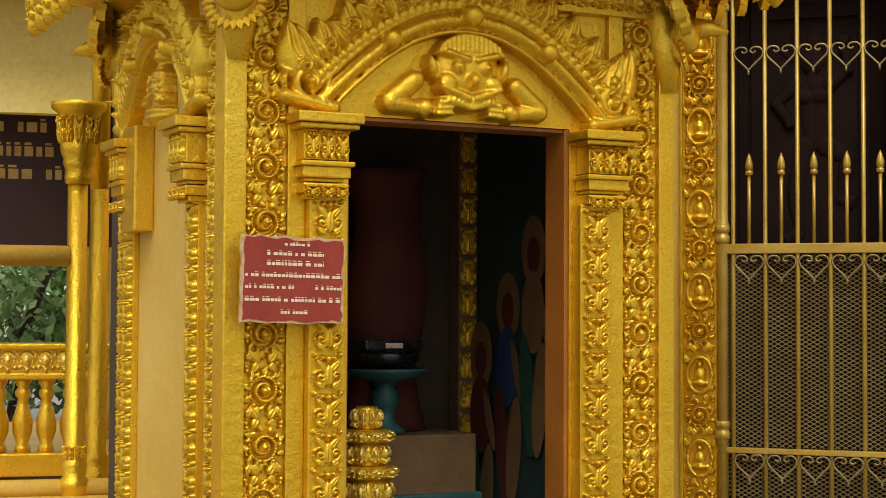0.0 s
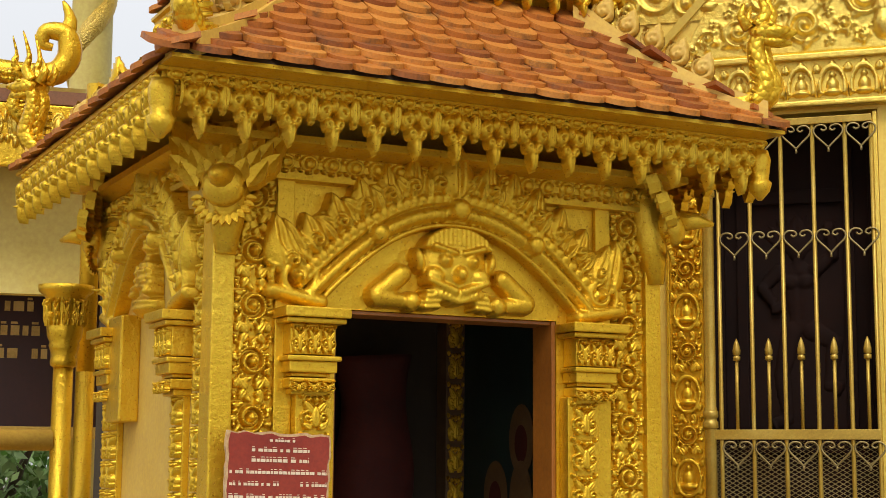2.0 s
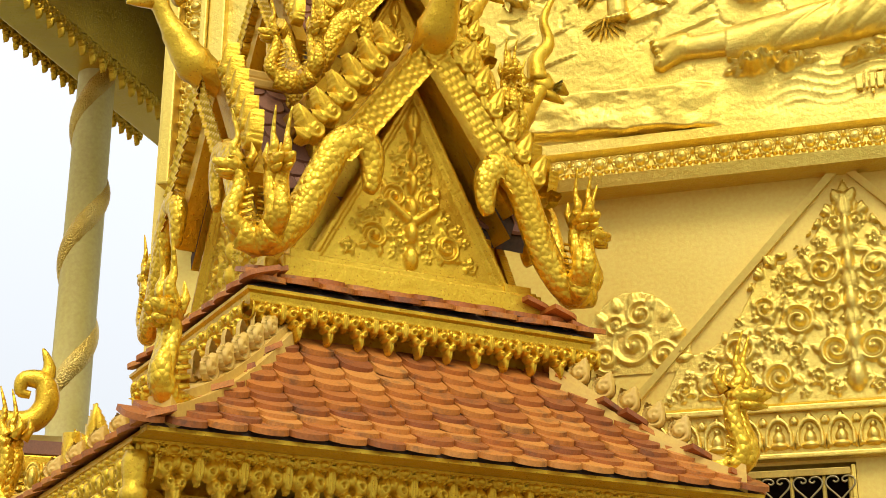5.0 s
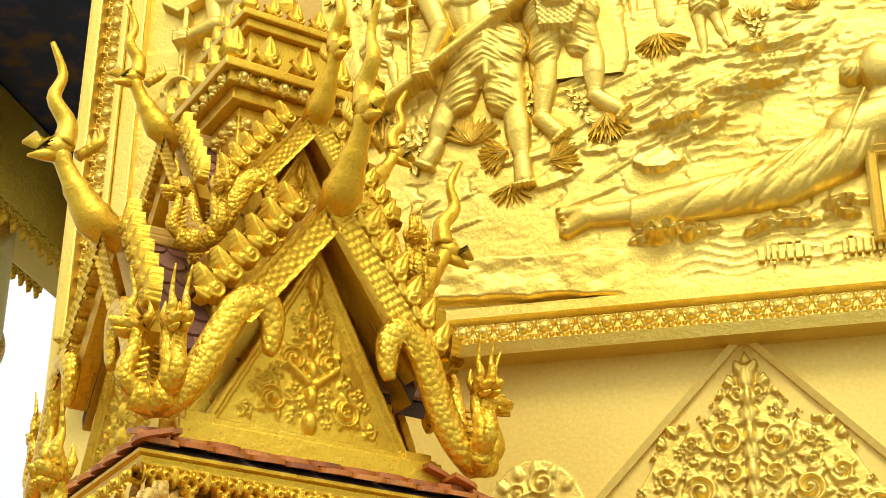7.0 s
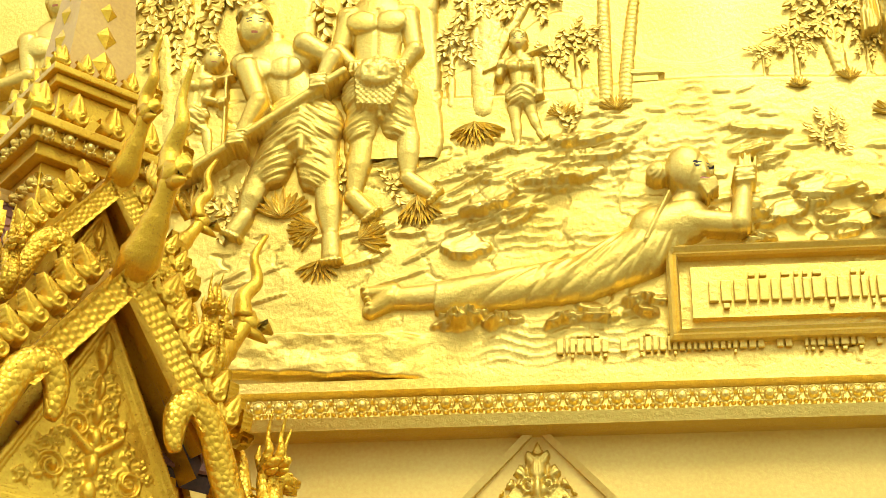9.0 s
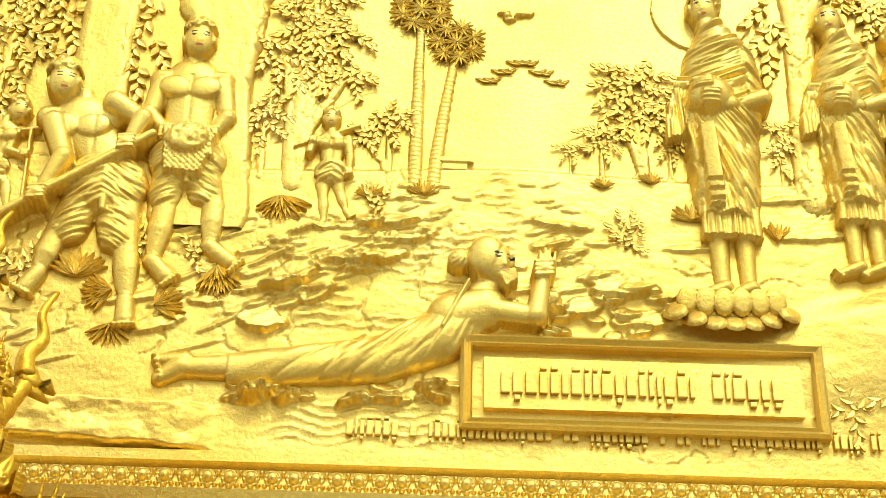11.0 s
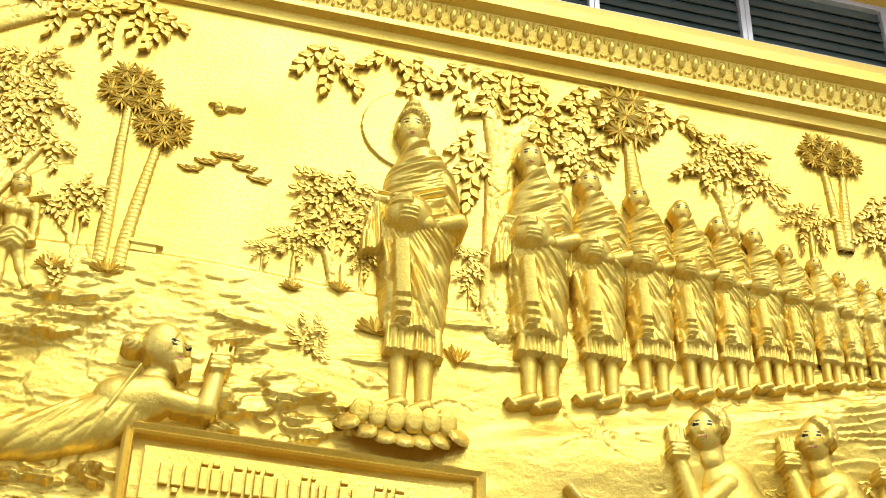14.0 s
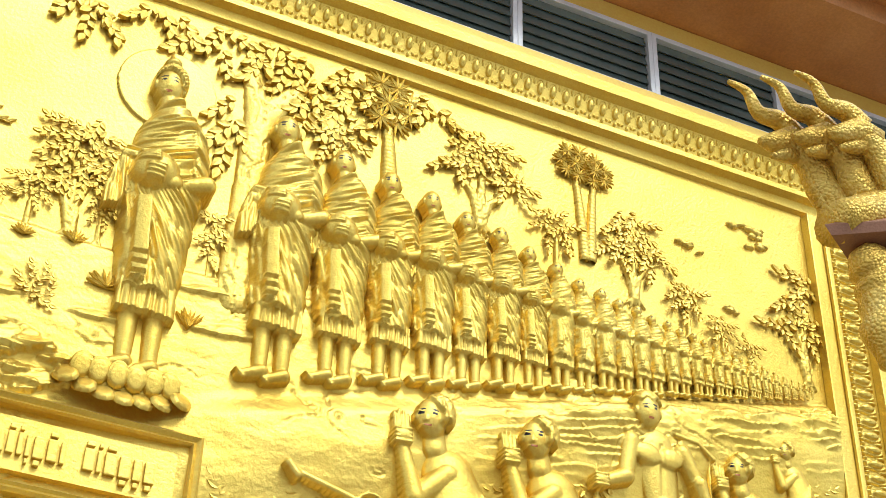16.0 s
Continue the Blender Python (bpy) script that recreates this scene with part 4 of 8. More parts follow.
def robed_figure(H, seed, step, crown=False):
    """A standing robed figure that holds a bowl before it; the cloth hangs in creased folds."""
    r = Relief(-0.2 * H, 0.2 * H, -0.03 * H, 1.10 * H, step)
    X, Z = r.X / H, r.Z / H
    heights = [0.22, 0.30, 0.40, 0.50, 0.57, 0.63, 0.70, 0.78, 0.83, 0.87]
    wob = 0.010 * (fractal(Z * 26, X * 0 + seed, seed + 3) - 0.5)
    left = np.interp(Z, heights, [-0.082, -0.092, -0.098, -0.108, -0.112, -0.104, -0.098, -0.088, -0.064, -0.034]) + wob
    right = np.interp(Z, heights, [0.080, 0.094, 0.098, 0.104, 0.118, 0.130, 0.126, 0.112, 0.078, 0.026]) - wob
    mid, half = (left + right) / 2, (right - left) / 2
    q = 1 - ((X - mid) / half) ** 2
    hem_line = 0.232 - 0.10 * np.clip(X, 0, 1) + 0.006 * np.sin(X * 90 + seed)
    body = np.where((q > 0) & (Z > hem_line) & (Z < 0.87), 0.076 * np.clip(q, 0, 1) ** 0.5, 0)
    sleeve = np.clip((0.68 - Z) / 0.20, 0, 1)
    body = np.where((np.abs(X + 0.098 + 0.036 * sleeve) < 0.020 + 0.010 * np.sin(sleeve * 3)) & (Z > 0.475 + 0.3 * (X + 0.15)) & (Z < 0.68), np.maximum(body, 0.045), body)
    # folds: slanting over the chest, level on the arm, fanned out from the waist below
    chest = creases(X * 7, (Z - 0.42 * X - 1.9 * X * X) * 44, seed)
    sleeve_f = creases(X * 10, (Z + 0.9 * (X - 0.1)) * 40, seed + 20)
    ang, rad = np.arctan2(X + 0.13, 0.72 - Z), np.hypot(X + 0.13, 0.72 - Z)
    skirt = creases(rad * 8, ang * 23, seed + 40)
    cuff = creases(Z * 6, X * 90, seed + 60)
    w_low = step01(0.585 - Z - 0.25 * X, -0.02, 0.02)
    w_arm = step01(X, 0.058, 0.080) * (1 - step01(0.60 - Z, -0.02, 0.03))
    w_cuff = step01(-X, 0.088, 0.10) * step01(0.66 - Z, 0, 0.04) * step01(Z, 0.44, 0.47)
    f = chest * (1 - w_low) + skirt * w_low
    f = f * (1 - w_arm) + sleeve_f * w_arm
    f = f * (1 - w_cuff) + cuff * w_cuff
    panel = step01(0.022 - np.abs(X + 0.045 + 0.06 * (Z - 0.35)), 0, 0.004) * (Z < 0.50) * (Z > 0.245)
    f = f * (1 - panel) + panel * (0.95 - 0.55 * (np.sin(Z * 210 + X * 40) > 0.2) * (Z < 0.335))
    body = np.where(body > 0, np.maximum(body + 0.026 * (f - 0.45) + 0.010 * panel, 0.006), 0)
    r.H = body * H
    # pleated under-hem, legs and feet
    hem = (Z > 0.170 - 0.06 * np.clip(X, 0, 1)) & (Z < 0.26) & (np.abs(X - 0.002) < 0.076 + 0.06 * (0.24 - Z))
    pleat = np.abs(np.sin(X * 135 + 4 * value_noise(X * 40, Z * 4, seed)))
    r.put(np.where(hem, H * (0.020 + 0.026 * np.sqrt(np.clip(1 - (X / 0.10) ** 2, 0, 1)) + 0.009 * pleat ** 0.6), 0))
    for s in (-1, 1):
        r.limb((0.002 + s * 0.034) * H, 0.20 * H, 0.031 * H, (0.004 + s * 0.034) * H, 0.045 * H, 0.023 * H, 1.0)
        r.limb((0.008 + s * 0.034) * H, 0.024 * H, 0.025 * H, (s * 0.036 - 0.050) * H, 0.000 * H, 0.018 * H, 1.25, 0.008 * H)
        for k in range(5):
            r.oval((s * 0.036 - 0.066 + 0.005 * k) * H, (-0.010 + 0.0055 * (4 - k)) * H, 0.009 * H, 0.006 * H, 0.014 * H, 20, 0.018 * H)
    # the bowl, held from both sides
    r.oval(-0.032 * H, 0.600 * H, 0.068 * H, 0.066 * H, 0.062 * H, 0, 0.050 * H)
    r.oval(-0.036 * H, 0.655 * H, 0.050 * H, 0.012 * H, 0.016 * H, 0, 0.066 * H)
    r.limb(0.110 * H, 0.605 * H, 0.030 * H, 0.030 * H, 0.575 * H, 0.022 * H, 1.0, 0.052 * H)
    r.oval(0.012 * H, 0.572 * H, 0.030 * H, 0.024 * H, 0.018 * H, 12, 0.074 * H)
    grip = step01(0.030 - np.abs(X + 0.040), 0, 0.008) * step01(0.024 - np.abs(Z - 0.572), 0, 0.004) + step01(0.032 - np.abs(X + 0.062), 0, 0.008) * step01(0.024 - np.abs(Z - 0.628), 0, 0.004)
    r.H = np.where(r.H > 0, r.H + H * grip * (0.004 + 0.007 * np.abs(np.sin((Z + 0.08 * X) * math.pi / 0.0122)) ** 0.6), 0)
    # neck and head
    hx = -0.026 * H
    r.limb(-0.008 * H, 0.82 * H, 0.034 * H, hx * 0.9, 0.90 * H, 0.029 * H, 1.0, 0.02 * H)
    face(r, hx, 0.937 * H, 0.043 * H, 0.064 * H, 0.022 * H, -0.20)
    if crown:
        dome = 1 - ((X - hx / H - 0.004) / 0.050) ** 2 - ((Z - 0.955) / 0.062) ** 2
        brow = ((X - hx / H + 0.008) / 0.042) ** 2 + ((Z - 0.922) / 0.060) ** 2 > 1
        r.put(np.where((dome > 0) & brow & (Z > 0.93), H * (0.026 + 0.044 * np.sqrt(np.clip(dome, 0, 1)) + 0.0045 * np.sin(X * 430) * np.sin(Z * 430)), 0))
        r.oval(hx, 1.020 * H, 0.026 * H, 0.020 * H, 0.03 * H, 0, 0.025 * H)
        r.limb(hx, 1.035 * H, 0.016 * H, hx, 1.085 * H, 0.004 * H, 2.0)
    return r


def hair(r, cx, cz, rx, rz, low, base, seed=1):
    """A cap of short hair above a line."""
    q = 1 - ((r.X - cx) / rx) ** 2 - ((r.Z - cz) / rz) ** 2
    curls = value_noise(r.X * 60, r.Z * 60, seed)
    r.put(np.where((q > 0) & (r.Z > low + 0.02 * np.sin(r.X * 70)), base + rx * 0.85 * np.sqrt(np.clip(q, 0, 1)) + 0.022 * curls, 0))


MATS = (GOLD_RELIEF, EYE, LIP)
relief_thing("robed_figure", robed_figure(2.46, 1, 0.0068, True), MATS, wm(2.19, 6.95, 0.04), "tall robed gold relief figure with a bowl and halo", "relief figure", "", 0.03)
lotus = thing("lotus_pedestal", wm(2.15, 6.80, 0.05), "gold relief lotus pedestal with two rows of petals", "pedestal")
r = Relief(-0.36, 0.36, -0.06, 0.2, 0.009)
r.limb(-0.26, 0.13, 0.04, 0.26, 0.13, 0.04, 2.0, 0.02), r.limb(-0.26, 0.03, 0.07, 0.26, 0.03, 0.07, 0.8, 0.01)
link_mesh("base", r.mesh("base", False, 0.04), GOLD_RELIEF, lotus)
r = Relief(-0.075, 0.075, -0.1, 0.1, 0.006)
r.oval(0, 0, 0.068, 0.095, 0.008, 0, 0.012, 0.3), r.oval(0, -0.012, 0.052, 0.072, 0.008, 0, 0.022, 0.4)
petal_up = r.mesh("lotus_petal", False, 0.006)
petal_up.materials.append(GOLD_RELIEF)
row_of("lotus_petal", petal_up, lotus, 6, lambda i: pose(-0.275 + 0.11 * i, -0.10 + 0.012 * abs(i - 2.5), 0.075 + 0.004 * (i - 2.5) ** 2, 8, (2.5 - i) * 4, 0) @ Matrix.Diagonal((1, 1, 0.95, 1)))
row_of("lotus_petal", petal_up, lotus, 7, lambda i: pose(-0.36 + 0.12 * i, -0.09 + 0.010 * abs(i - 3), -0.075 + 0.010 * (i - 3) ** 2, -38, (i - 3) * 14, 0) @ Matrix.Diagonal((1.05, 1, 0.95, 1)))
# the long row of robed figures, smaller and closer together towards the far end
MONK = "gold relief figure in a robe holding a bowl"
near_figures = [robed_figure(2.20, sd, 0.0080).mesh("robed_figure", False, 0.04) for sd in (2, 7, 13)]
far_figures = [robed_figure(2.20, sd, 0.019).mesh("robed_figure", False, 0.04) for sd in (3, 8)]
for me in near_figures + far_figures:
    for mt in MATS:
        me.materials.append(mt)
spots = [3.06, 3.50, 3.87]
while spots[-1] < 7.40:
    x = spots[-1]
    foot = 7.12 + 0.2466 * (x - 2.93)
    spots.append(x + 0.176 * (float(np.interp(x, [3.0, 3.9, 4.84, 5.46, 7.22], [9.20, 9.0, 8.81, 8.61, 8.33])) - foot) / 0.935 + 0.006)
for k, x in enumerate(spots):
    foot = 7.105 + 0.2466 * (x - 2.93)
    tall = (float(np.interp(x, [3.0, 3.46, 3.9, 4.84, 5.46, 7.22], [9.20, 9.06, 9.0, 8.81, 8.61, 8.33])) - foot) / 0.935
    o = new("robed_figure", near_figures[k % 3] if x < 5.0 else far_figures[k % 2])
    o.matrix_basis = wm(x, foot, 0.05 + 0.018 * (k % 2) * (x > 3.6), 0, tall / 2.2)
    tagged(o, MONK if x < 5.4 else "small gold relief figure in a robe, far down the row", "relief figure", "row of robed figures")


def posed_figure(x0, x1, z0, z1, step=0.0085):
    return Relief(x0, x1, z0, z1, step)


def sarong(r, cx, cz, w, hgt, lift, knees=((-1, 1.0), (1, 1.0)), seed=0):
    """A knotted cloth round the hips and thighs with heavy level folds."""
    b = Relief(r.xs[0], r.xs[-1] + 1e-9, r.zs[0], r.zs[-1] + 1e-9, r.step)
    b.H = np.zeros_like(r.H)
    b.oval(cx, cz, w, hgt, lift, 0, 0.04)
    for kx, kz in knees:
        b.limb(cx + kx * w * 0.4, cz - hgt * 0.3, w * 0.52, cx + kx * w * 0.62, cz - hgt * 1.25 * kz, w * 0.46, 0.95)
    side = np.abs(r.X - cx)
    f = creases((r.X - cx) * 6, (r.Z - cz + 0.55 * side) * 30, 50 + seed)
    b.carve(0.046 * (f - 0.45))
    b.limb(cx, cz + hgt * 0.7, w * 0.14, cx + 0.02, cz - hgt * 0.9, w * 0.10, 1.3, lift * 0.9)
    r.put(b.H)


def torso(r, neck, hip, wide, lift=0.1):
    """A bare chest with collar bones, breast muscles and a softly hollowed middle."""
    r.limb(neck[0], neck[1] - wide * 0.45, wide * 0.80, hip[0], hip[1], wide * 0.60, 0.62)
    for s in (-1, 1):
        r.limb(neck[0], neck[1] - wide * 0.24, wide * 0.26, neck[0] + s * wide * 0.85, neck[1] - wide * 0.40, wide * 0.33, 1.2)
        r.oval(neck[0] + s * wide * 0.38, neck[1] - wide * 0.80, wide * 0.44, wide * 0.34, 0.036, s * 10, wide * 0.47)
    r.H = r.H - 0.012 * np.exp(-((r.X - (neck[0] + hip[0]) / 2) / 0.016) ** 2) * (r.H > 0) * (r.Z < neck[1] - wide * 0.4) * (r.Z > hip[1])
    r.limb(neck[0], neck[1] - wide * 0.2, wide * 0.27, neck[0], neck[1] + wide * 0.3, wide * 0.24, 1.0, 0.03)


def arm(r, a, b, c, w, base=0.03):
    r.limb(*a, w, *b, w * 0.82, 1.1, base)
    r.limb(*b, w * 0.85, *c, w * 0.55, 1.2, base + 0.02)
    r.oval(c[0], c[1], w * 0.85, w * 0.75, w * 1.0, 0, base + 0.04)
    for k in range(4):
        r.limb(c[0] - w * 0.6, c[1] + w * (0.5 - 0.35 * k), w * 0.17, c[0] + w * 0.6, c[1] + w * (0.62 - 0.35 * k), w * 0.15, 1.0, base + 0.04 + w * 0.75)


def leg(r, a, b, c, w, toe):
    r.limb(*a, w, *b, w * 0.72, 0.95)
    r.limb(*b, w * 0.74, b[0] * 0.6 + c[0] * 0.4, b[1] * 0.6 + c[1] * 0.4, w * 0.76, 0.95)
    r.limb(b[0] * 0.6 + c[0] * 0.4, b[1] * 0.6 + c[1] * 0.4, w * 0.76, *c, w * 0.45, 0.95)
    e = (c[0] + toe[0], c[1] + toe[1])
    r.limb(c[0], c[1] - w * 0.15, w * 0.55, *e, w * 0.58, 1.2)
    nx, nz = -toe[1] / math.hypot(*toe), toe[0] / math.hypot(*toe)
    for k in range(5):
        r.oval(e[0] + nx * w * 0.26 * (k - 2) + toe[0] * 0.3, e[1] + nz * w * 0.26 * (k - 2) + toe[1] * 0.3, w * 0.19, w * 0.17, w * 0.4, 0, 0.04)


def placed(name, r, x, z, out, label, group="", flat=0.78):
    """A figure whose form was given in places on the wall, moved to its own foot."""
    me = r.flatten(flat).mesh(name, False, out - 0.012)
    me.transform(Matrix.Translation((-x, 0, -z)))
    return relief_thing(name, me, MATS, wm(x, z, out), label, "relief figure", group)


# the man who bears a basket of earth
r = posed_figure(-1.90, -0.80, 6.80, 9.15)
torso(r, (-1.38, 8.60), (-1.37, 8.02), 0.25)
leg(r, (-1.47, 7.80), (-1.46, 7.46), (-1.50, 7.10), 0.115, (0.10, -0.13))
leg(r, (-1.24, 7.82), (-1.15, 7.50), (-1.15, 7.22), 0.110, (0.14, -0.13))
sarong(r, -1.35, 7.84, 0.26, 0.22, 0.12, ((-0.75, 1.0), (0.8, 0.9)))
tray = step01(0.185 - 0.18 * (8.0 - r.Z) - np.abs(r.X + 1.335 + 0.1 * (8.0 - r.Z)), 0, 0.012) * (r.Z < 7.99) * (r.Z > 7.70 - 0.10 * (r.X + 1.5))
r.put(tray * (0.20 + 0.006 * np.sign(np.sin(r.X * 150) * np.sin(r.Z * 150))))
r.oval(-1.35, 7.94, 0.14, 0.12, 0.06, 0, 0.20)
r.H = np.where(np.hypot((r.X + 1.35) / 0.14, (r.Z - 7.94) / 0.12) < 1, r.H + 0.03 * value_noise(r.X * 34, r.Z * 34, 8), r.H)
arm(r, (-1.58, 8.46), (-1.64, 8.20), (-1.50, 8.03), 0.078)
arm(r, (-1.17, 8.46), (-1.12, 8.18), (-1.22, 8.02), 0.078)
r.limb(-1.50, 8.02, 0.02, -1.47, 7.80, 0.014, 1.0, 0.18), r.limb(-1.22, 8.02, 0.02, -1.19, 7.82, 0.014, 1.0, 0.18)
face(r, -1.36, 8.80, 0.105, 0.145, 0.10, 0.06)
hair(r, -1.36, 8.86, 0.125, 0.135, 8.885, 0.09)
placed("labourer_figure", r, -1.36, 6.95, 0.05, "bare-chested gold relief figure holding a basket of earth")
# the man who leans on a hoe
r = posed_figure(-2.90, -1.35, 6.50, 8.75)
torso(r, (-2.08, 8.26), (-1.86, 7.78), 0.26)
leg(r, (-2.02, 7.50), (-2.14, 7.20), (-2.20, 6.98), 0.115, (-0.06, -0.12))
leg(r, (-1.72, 7.50), (-1.67, 7.14), (-1.63, 6.80), 0.115, (0.01, -0.15))
sarong(r, -1.86, 7.62, 0.28, 0.24, 0.13, ((-1.1, 1.1), (0.7, 1.25)), 2)
r.limb(-2.80, 7.08, 0.032, -1.58, 7.97, 0.032, 1.2, 0.17)
arm(r, (-2.24, 8.06), (-2.14, 7.78), (-2.26, 7.47), 0.082, 0.12)
arm(r, (-1.86, 8.24), (-1.66, 8.10), (-1.74, 7.88), 0.082, 0.12)
face(r, -2.22, 8.40, 0.105, 0.145, 0.11, 0.16)
hair(r, -2.23, 8.47, 0.125, 0.135, 8.475, 0.10)
placed("labourer_figure", r, -1.9, 6.62, 0.06, "bare-chested gold relief figure leaning on a long hoe")
# the boys behind them
r = posed_figure(-0.72, -0.12, 7.30, 8.42, 0.0075)
torso(r, (-0.42, 8.11), (-0.41, 7.88), 0.115)
leg(r, (-0.46, 7.72), (-0.45, 7.60), (-0.44, 7.44), 0.05, (-0.02, -0.05))
leg(r, (-0.36, 7.72), (-0.34, 7.64), (-0.30, 7.52), 0.05, (0.03, -0.05))
sarong(r, -0.41, 7.80, 0.115, 0.10, 0.05, ((-0.7, 0.8), (0.7, 0.7)), 4)
r.limb(-0.66, 8.0, 0.014, -0.24, 8.18, 0.014, 1.2, 0.03)
arm(r, (-0.52, 8.06), (-0.56, 7.95), (-0.54, 8.03), 0.036)
arm(r, (-0.31, 8.06), (-0.29, 7.92), (-0.29, 7.78), 0.036)
face(r, -0.43, 8.22, 0.055, 0.075, 0.05, 0.0)
hair(r, -0.43, 8.25, 0.066, 0.068, 8.26, 0.045)
placed("boy_figure", r, -0.4, 7.4, 0.04, "small bare-chested gold relief figure with a stick on its shoulder", "small relief figures")
r = posed_figure(-2.90, -2.25, 7.30, 8.42, 0.0075)
torso(r, (-2.58, 8.10), (-2.60, 7.82), 0.13)
leg(r, (-2.62, 7.72), (-2.51, 7.64), (-2.48, 7.46), 0.052, (0.06, -0.03))
sarong(r, -2.62, 7.76, 0.12, 0.10, 0.05, ((-0.5, 0.8), (0.9, 0.7)), 5)
r.limb(-2.40, 8.05, 0.014, -2.38, 7.44, 0.014, 1.2, 0.05), r.limb(-2.46, 8.04, 0.014, -2.36, 8.06, 0.014, 1.2, 0.05)
arm(r, (-2.50, 8.02), (-2.53, 7.88), (-2.41, 7.84), 0.036)
face(r, -2.50, 8.20, 0.07, 0.09, 0.05, 0.2)
hair(r, -2.51, 8.24, 0.082, 0.085, 8.25, 0.045)
placed("boy_figure", r, -2.5, 7.4, 0.04, "small bare-chested gold relief figure holding a staff", "small relief figures")
# the figure lying on the ground with raised palms
r = posed_figure(-1.50, 1.20, 6.08, 7.40)
b = posed_figure(-1.50, 1.20, 6.08, 7.40)
b.limb(-0.94, 6.33, 0.115, -0.50, 6.38, 0.135, 0.9)
b.limb(-0.50, 6.38, 0.135, -0.05, 6.43, 0.155, 0.9)
b.limb(-0.05, 6.43, 0.155, 0.32, 6.60, 0.185, 0.9)
b.limb(0.32, 6.60, 0.185, 0.50, 6.76, 0.17, 0.9)
fold_a, fold_r = np.arctan2(r.Z - 7.25, r.X - 0.75), np.hypot(r.Z - 7.25, r.X - 0.75)
f = creases(fold_r * 2.6, fold_a * 15, 60)
b.carve(0.042 * (f - 0.45) * step01(r.X, -0.95, -0.6))
b.H = np.where(r.X < -0.955 + 0.05 * (r.Z - 6.3), 0, b.H)
r.put(b.H)
r.limb(-1.24, 6.34, 0.070, -0.92, 6.35, 0.088, 1.0)
r.limb(-1.24, 6.34, 0.075, -1.36, 6.26, 0.055, 1.2), r.limb(-1.22, 6.38, 0.065, -1.38, 6.38, 0.045, 1.2)
for k in range(5):
    r.oval(-1.405 + 0.012 * k, 6.40 - 0.036 * k, 0.024, 0.018, 0.06, 30, 0.02)
r.limb(0.40, 6.74, 0.16, 0.60, 6.80, 0.155, 0.95, 0.02)
r.limb(0.56, 6.86, 0.10, 0.66, 7.02, 0.085, 1.0, 0.03)
r.limb(0.34, 6.62, 0.012, 0.50, 6.95, 0.012, 1.0, 0.17)
arm(r, (0.60, 6.78), (0.92, 6.74), (0.97, 7.05), 0.088, 0.07)
for k in range(4):
    r.limb(0.945 + k * 0.028, 7.06, 0.019, 0.950 + k * 0.031, 7.22 - 0.022 * abs(k - 1.4), 0.013, 1.2, 0.12)
face(r, 0.66, 7.11, 0.112, 0.145, 0.10, 0.52)
for k in range(5):
    r.limb(0.70 + 0.02 * k, 7.00 + 0.008 * k, 0.022, 0.735 + 0.016 * k, 6.92 + 0.014 * k, 0.010, 1.3, 0.15)
q = 1 - ((r.X - 0.615) / 0.128) ** 2 - ((r.Z - 7.135) / 0.155) ** 2
r.put(np.where((q > 0) & (r.X < 0.665 + 0.35 * (r.Z - 7.10)), 0.12 + 0.11 * np.sqrt(np.clip(q, 0, 1)) + 0.003 * np.sin((r.X * 0.5 + r.Z + 0.8 * (r.X - 0.5) ** 2) * 330), 0))
r.oval(0.44, 7.13, 0.078, 0.078, 0.09, 0, 0.06)
r.H = np.where(np.hypot(r.X - 0.44, r.Z - 7.13) < 0.075, r.H + 0.006 * np.sin(np.hypot(r.X - 0.40, r.Z - 7.13) * 220), r.H)
placed("lying_figure", r, 0.0, 6.3, 0.06, "gold relief figure lying on the ground with raised palms")


def kneeling(x, z, s, seed):
    r = posed_figure(-0.45, 0.60, -0.80, 0.45)
    r.limb(0.13, -0.26, 0.20, 0.24, -0.62, 0.26, 0.72)
    r.limb(0.02, -0.10, 0.095, 0.0, 0.05, 0.088, 1.0, 0.03)
    sash = np.exp(-((r.X - 0.34 - 0.45 * (r.Z + 0.45)) / 0.045) ** 2) * (r.Z < -0.16)
    r.H = np.where(r.H > 0, r.H + 0.03 * sash * (0.4 + creases(r.Z * 5, r.X * 60, seed)), 0)
    arm(r, (0.10, -0.28), (-0.13, -0.50), (-0.24, -0.10), 0.088, 0.07)
    for q in range(4):
        r.limb(-0.275 + q * 0.028, -0.08, 0.021, -0.295 + q * 0.032, 0.11 - 0.02 * abs(q - 1.4), 0.014, 1.2, 0.11)
    face(r, -0.03, 0.10, 0.112, 0.150, 0.10, -0.45)
    q = 1 - ((r.X - 0.015) / 0.125) ** 2 - ((r.Z - 0.13) / 0.160) ** 2
    r.put(np.where((q > 0) & (r.X > -0.03 - 0.9 * (r.Z - 0.19)), 0.12 + 0.11 * np.sqrt(np.clip(q, 0, 1)) + 0.022 * value_noise(r.X * 55, r.Z * 55, seed), 0))
    r.oval(0.035, 0.08, 0.026, 0.045, 0.06, 0, 0.20)
    relief_thing("kneeling_figure", r.flatten(0.78), MATS, wm(x, z, 0.07, 0, s), "gold relief figure kneeling with joined palms", "relief figure", "kneeling relief figures", 0.055)


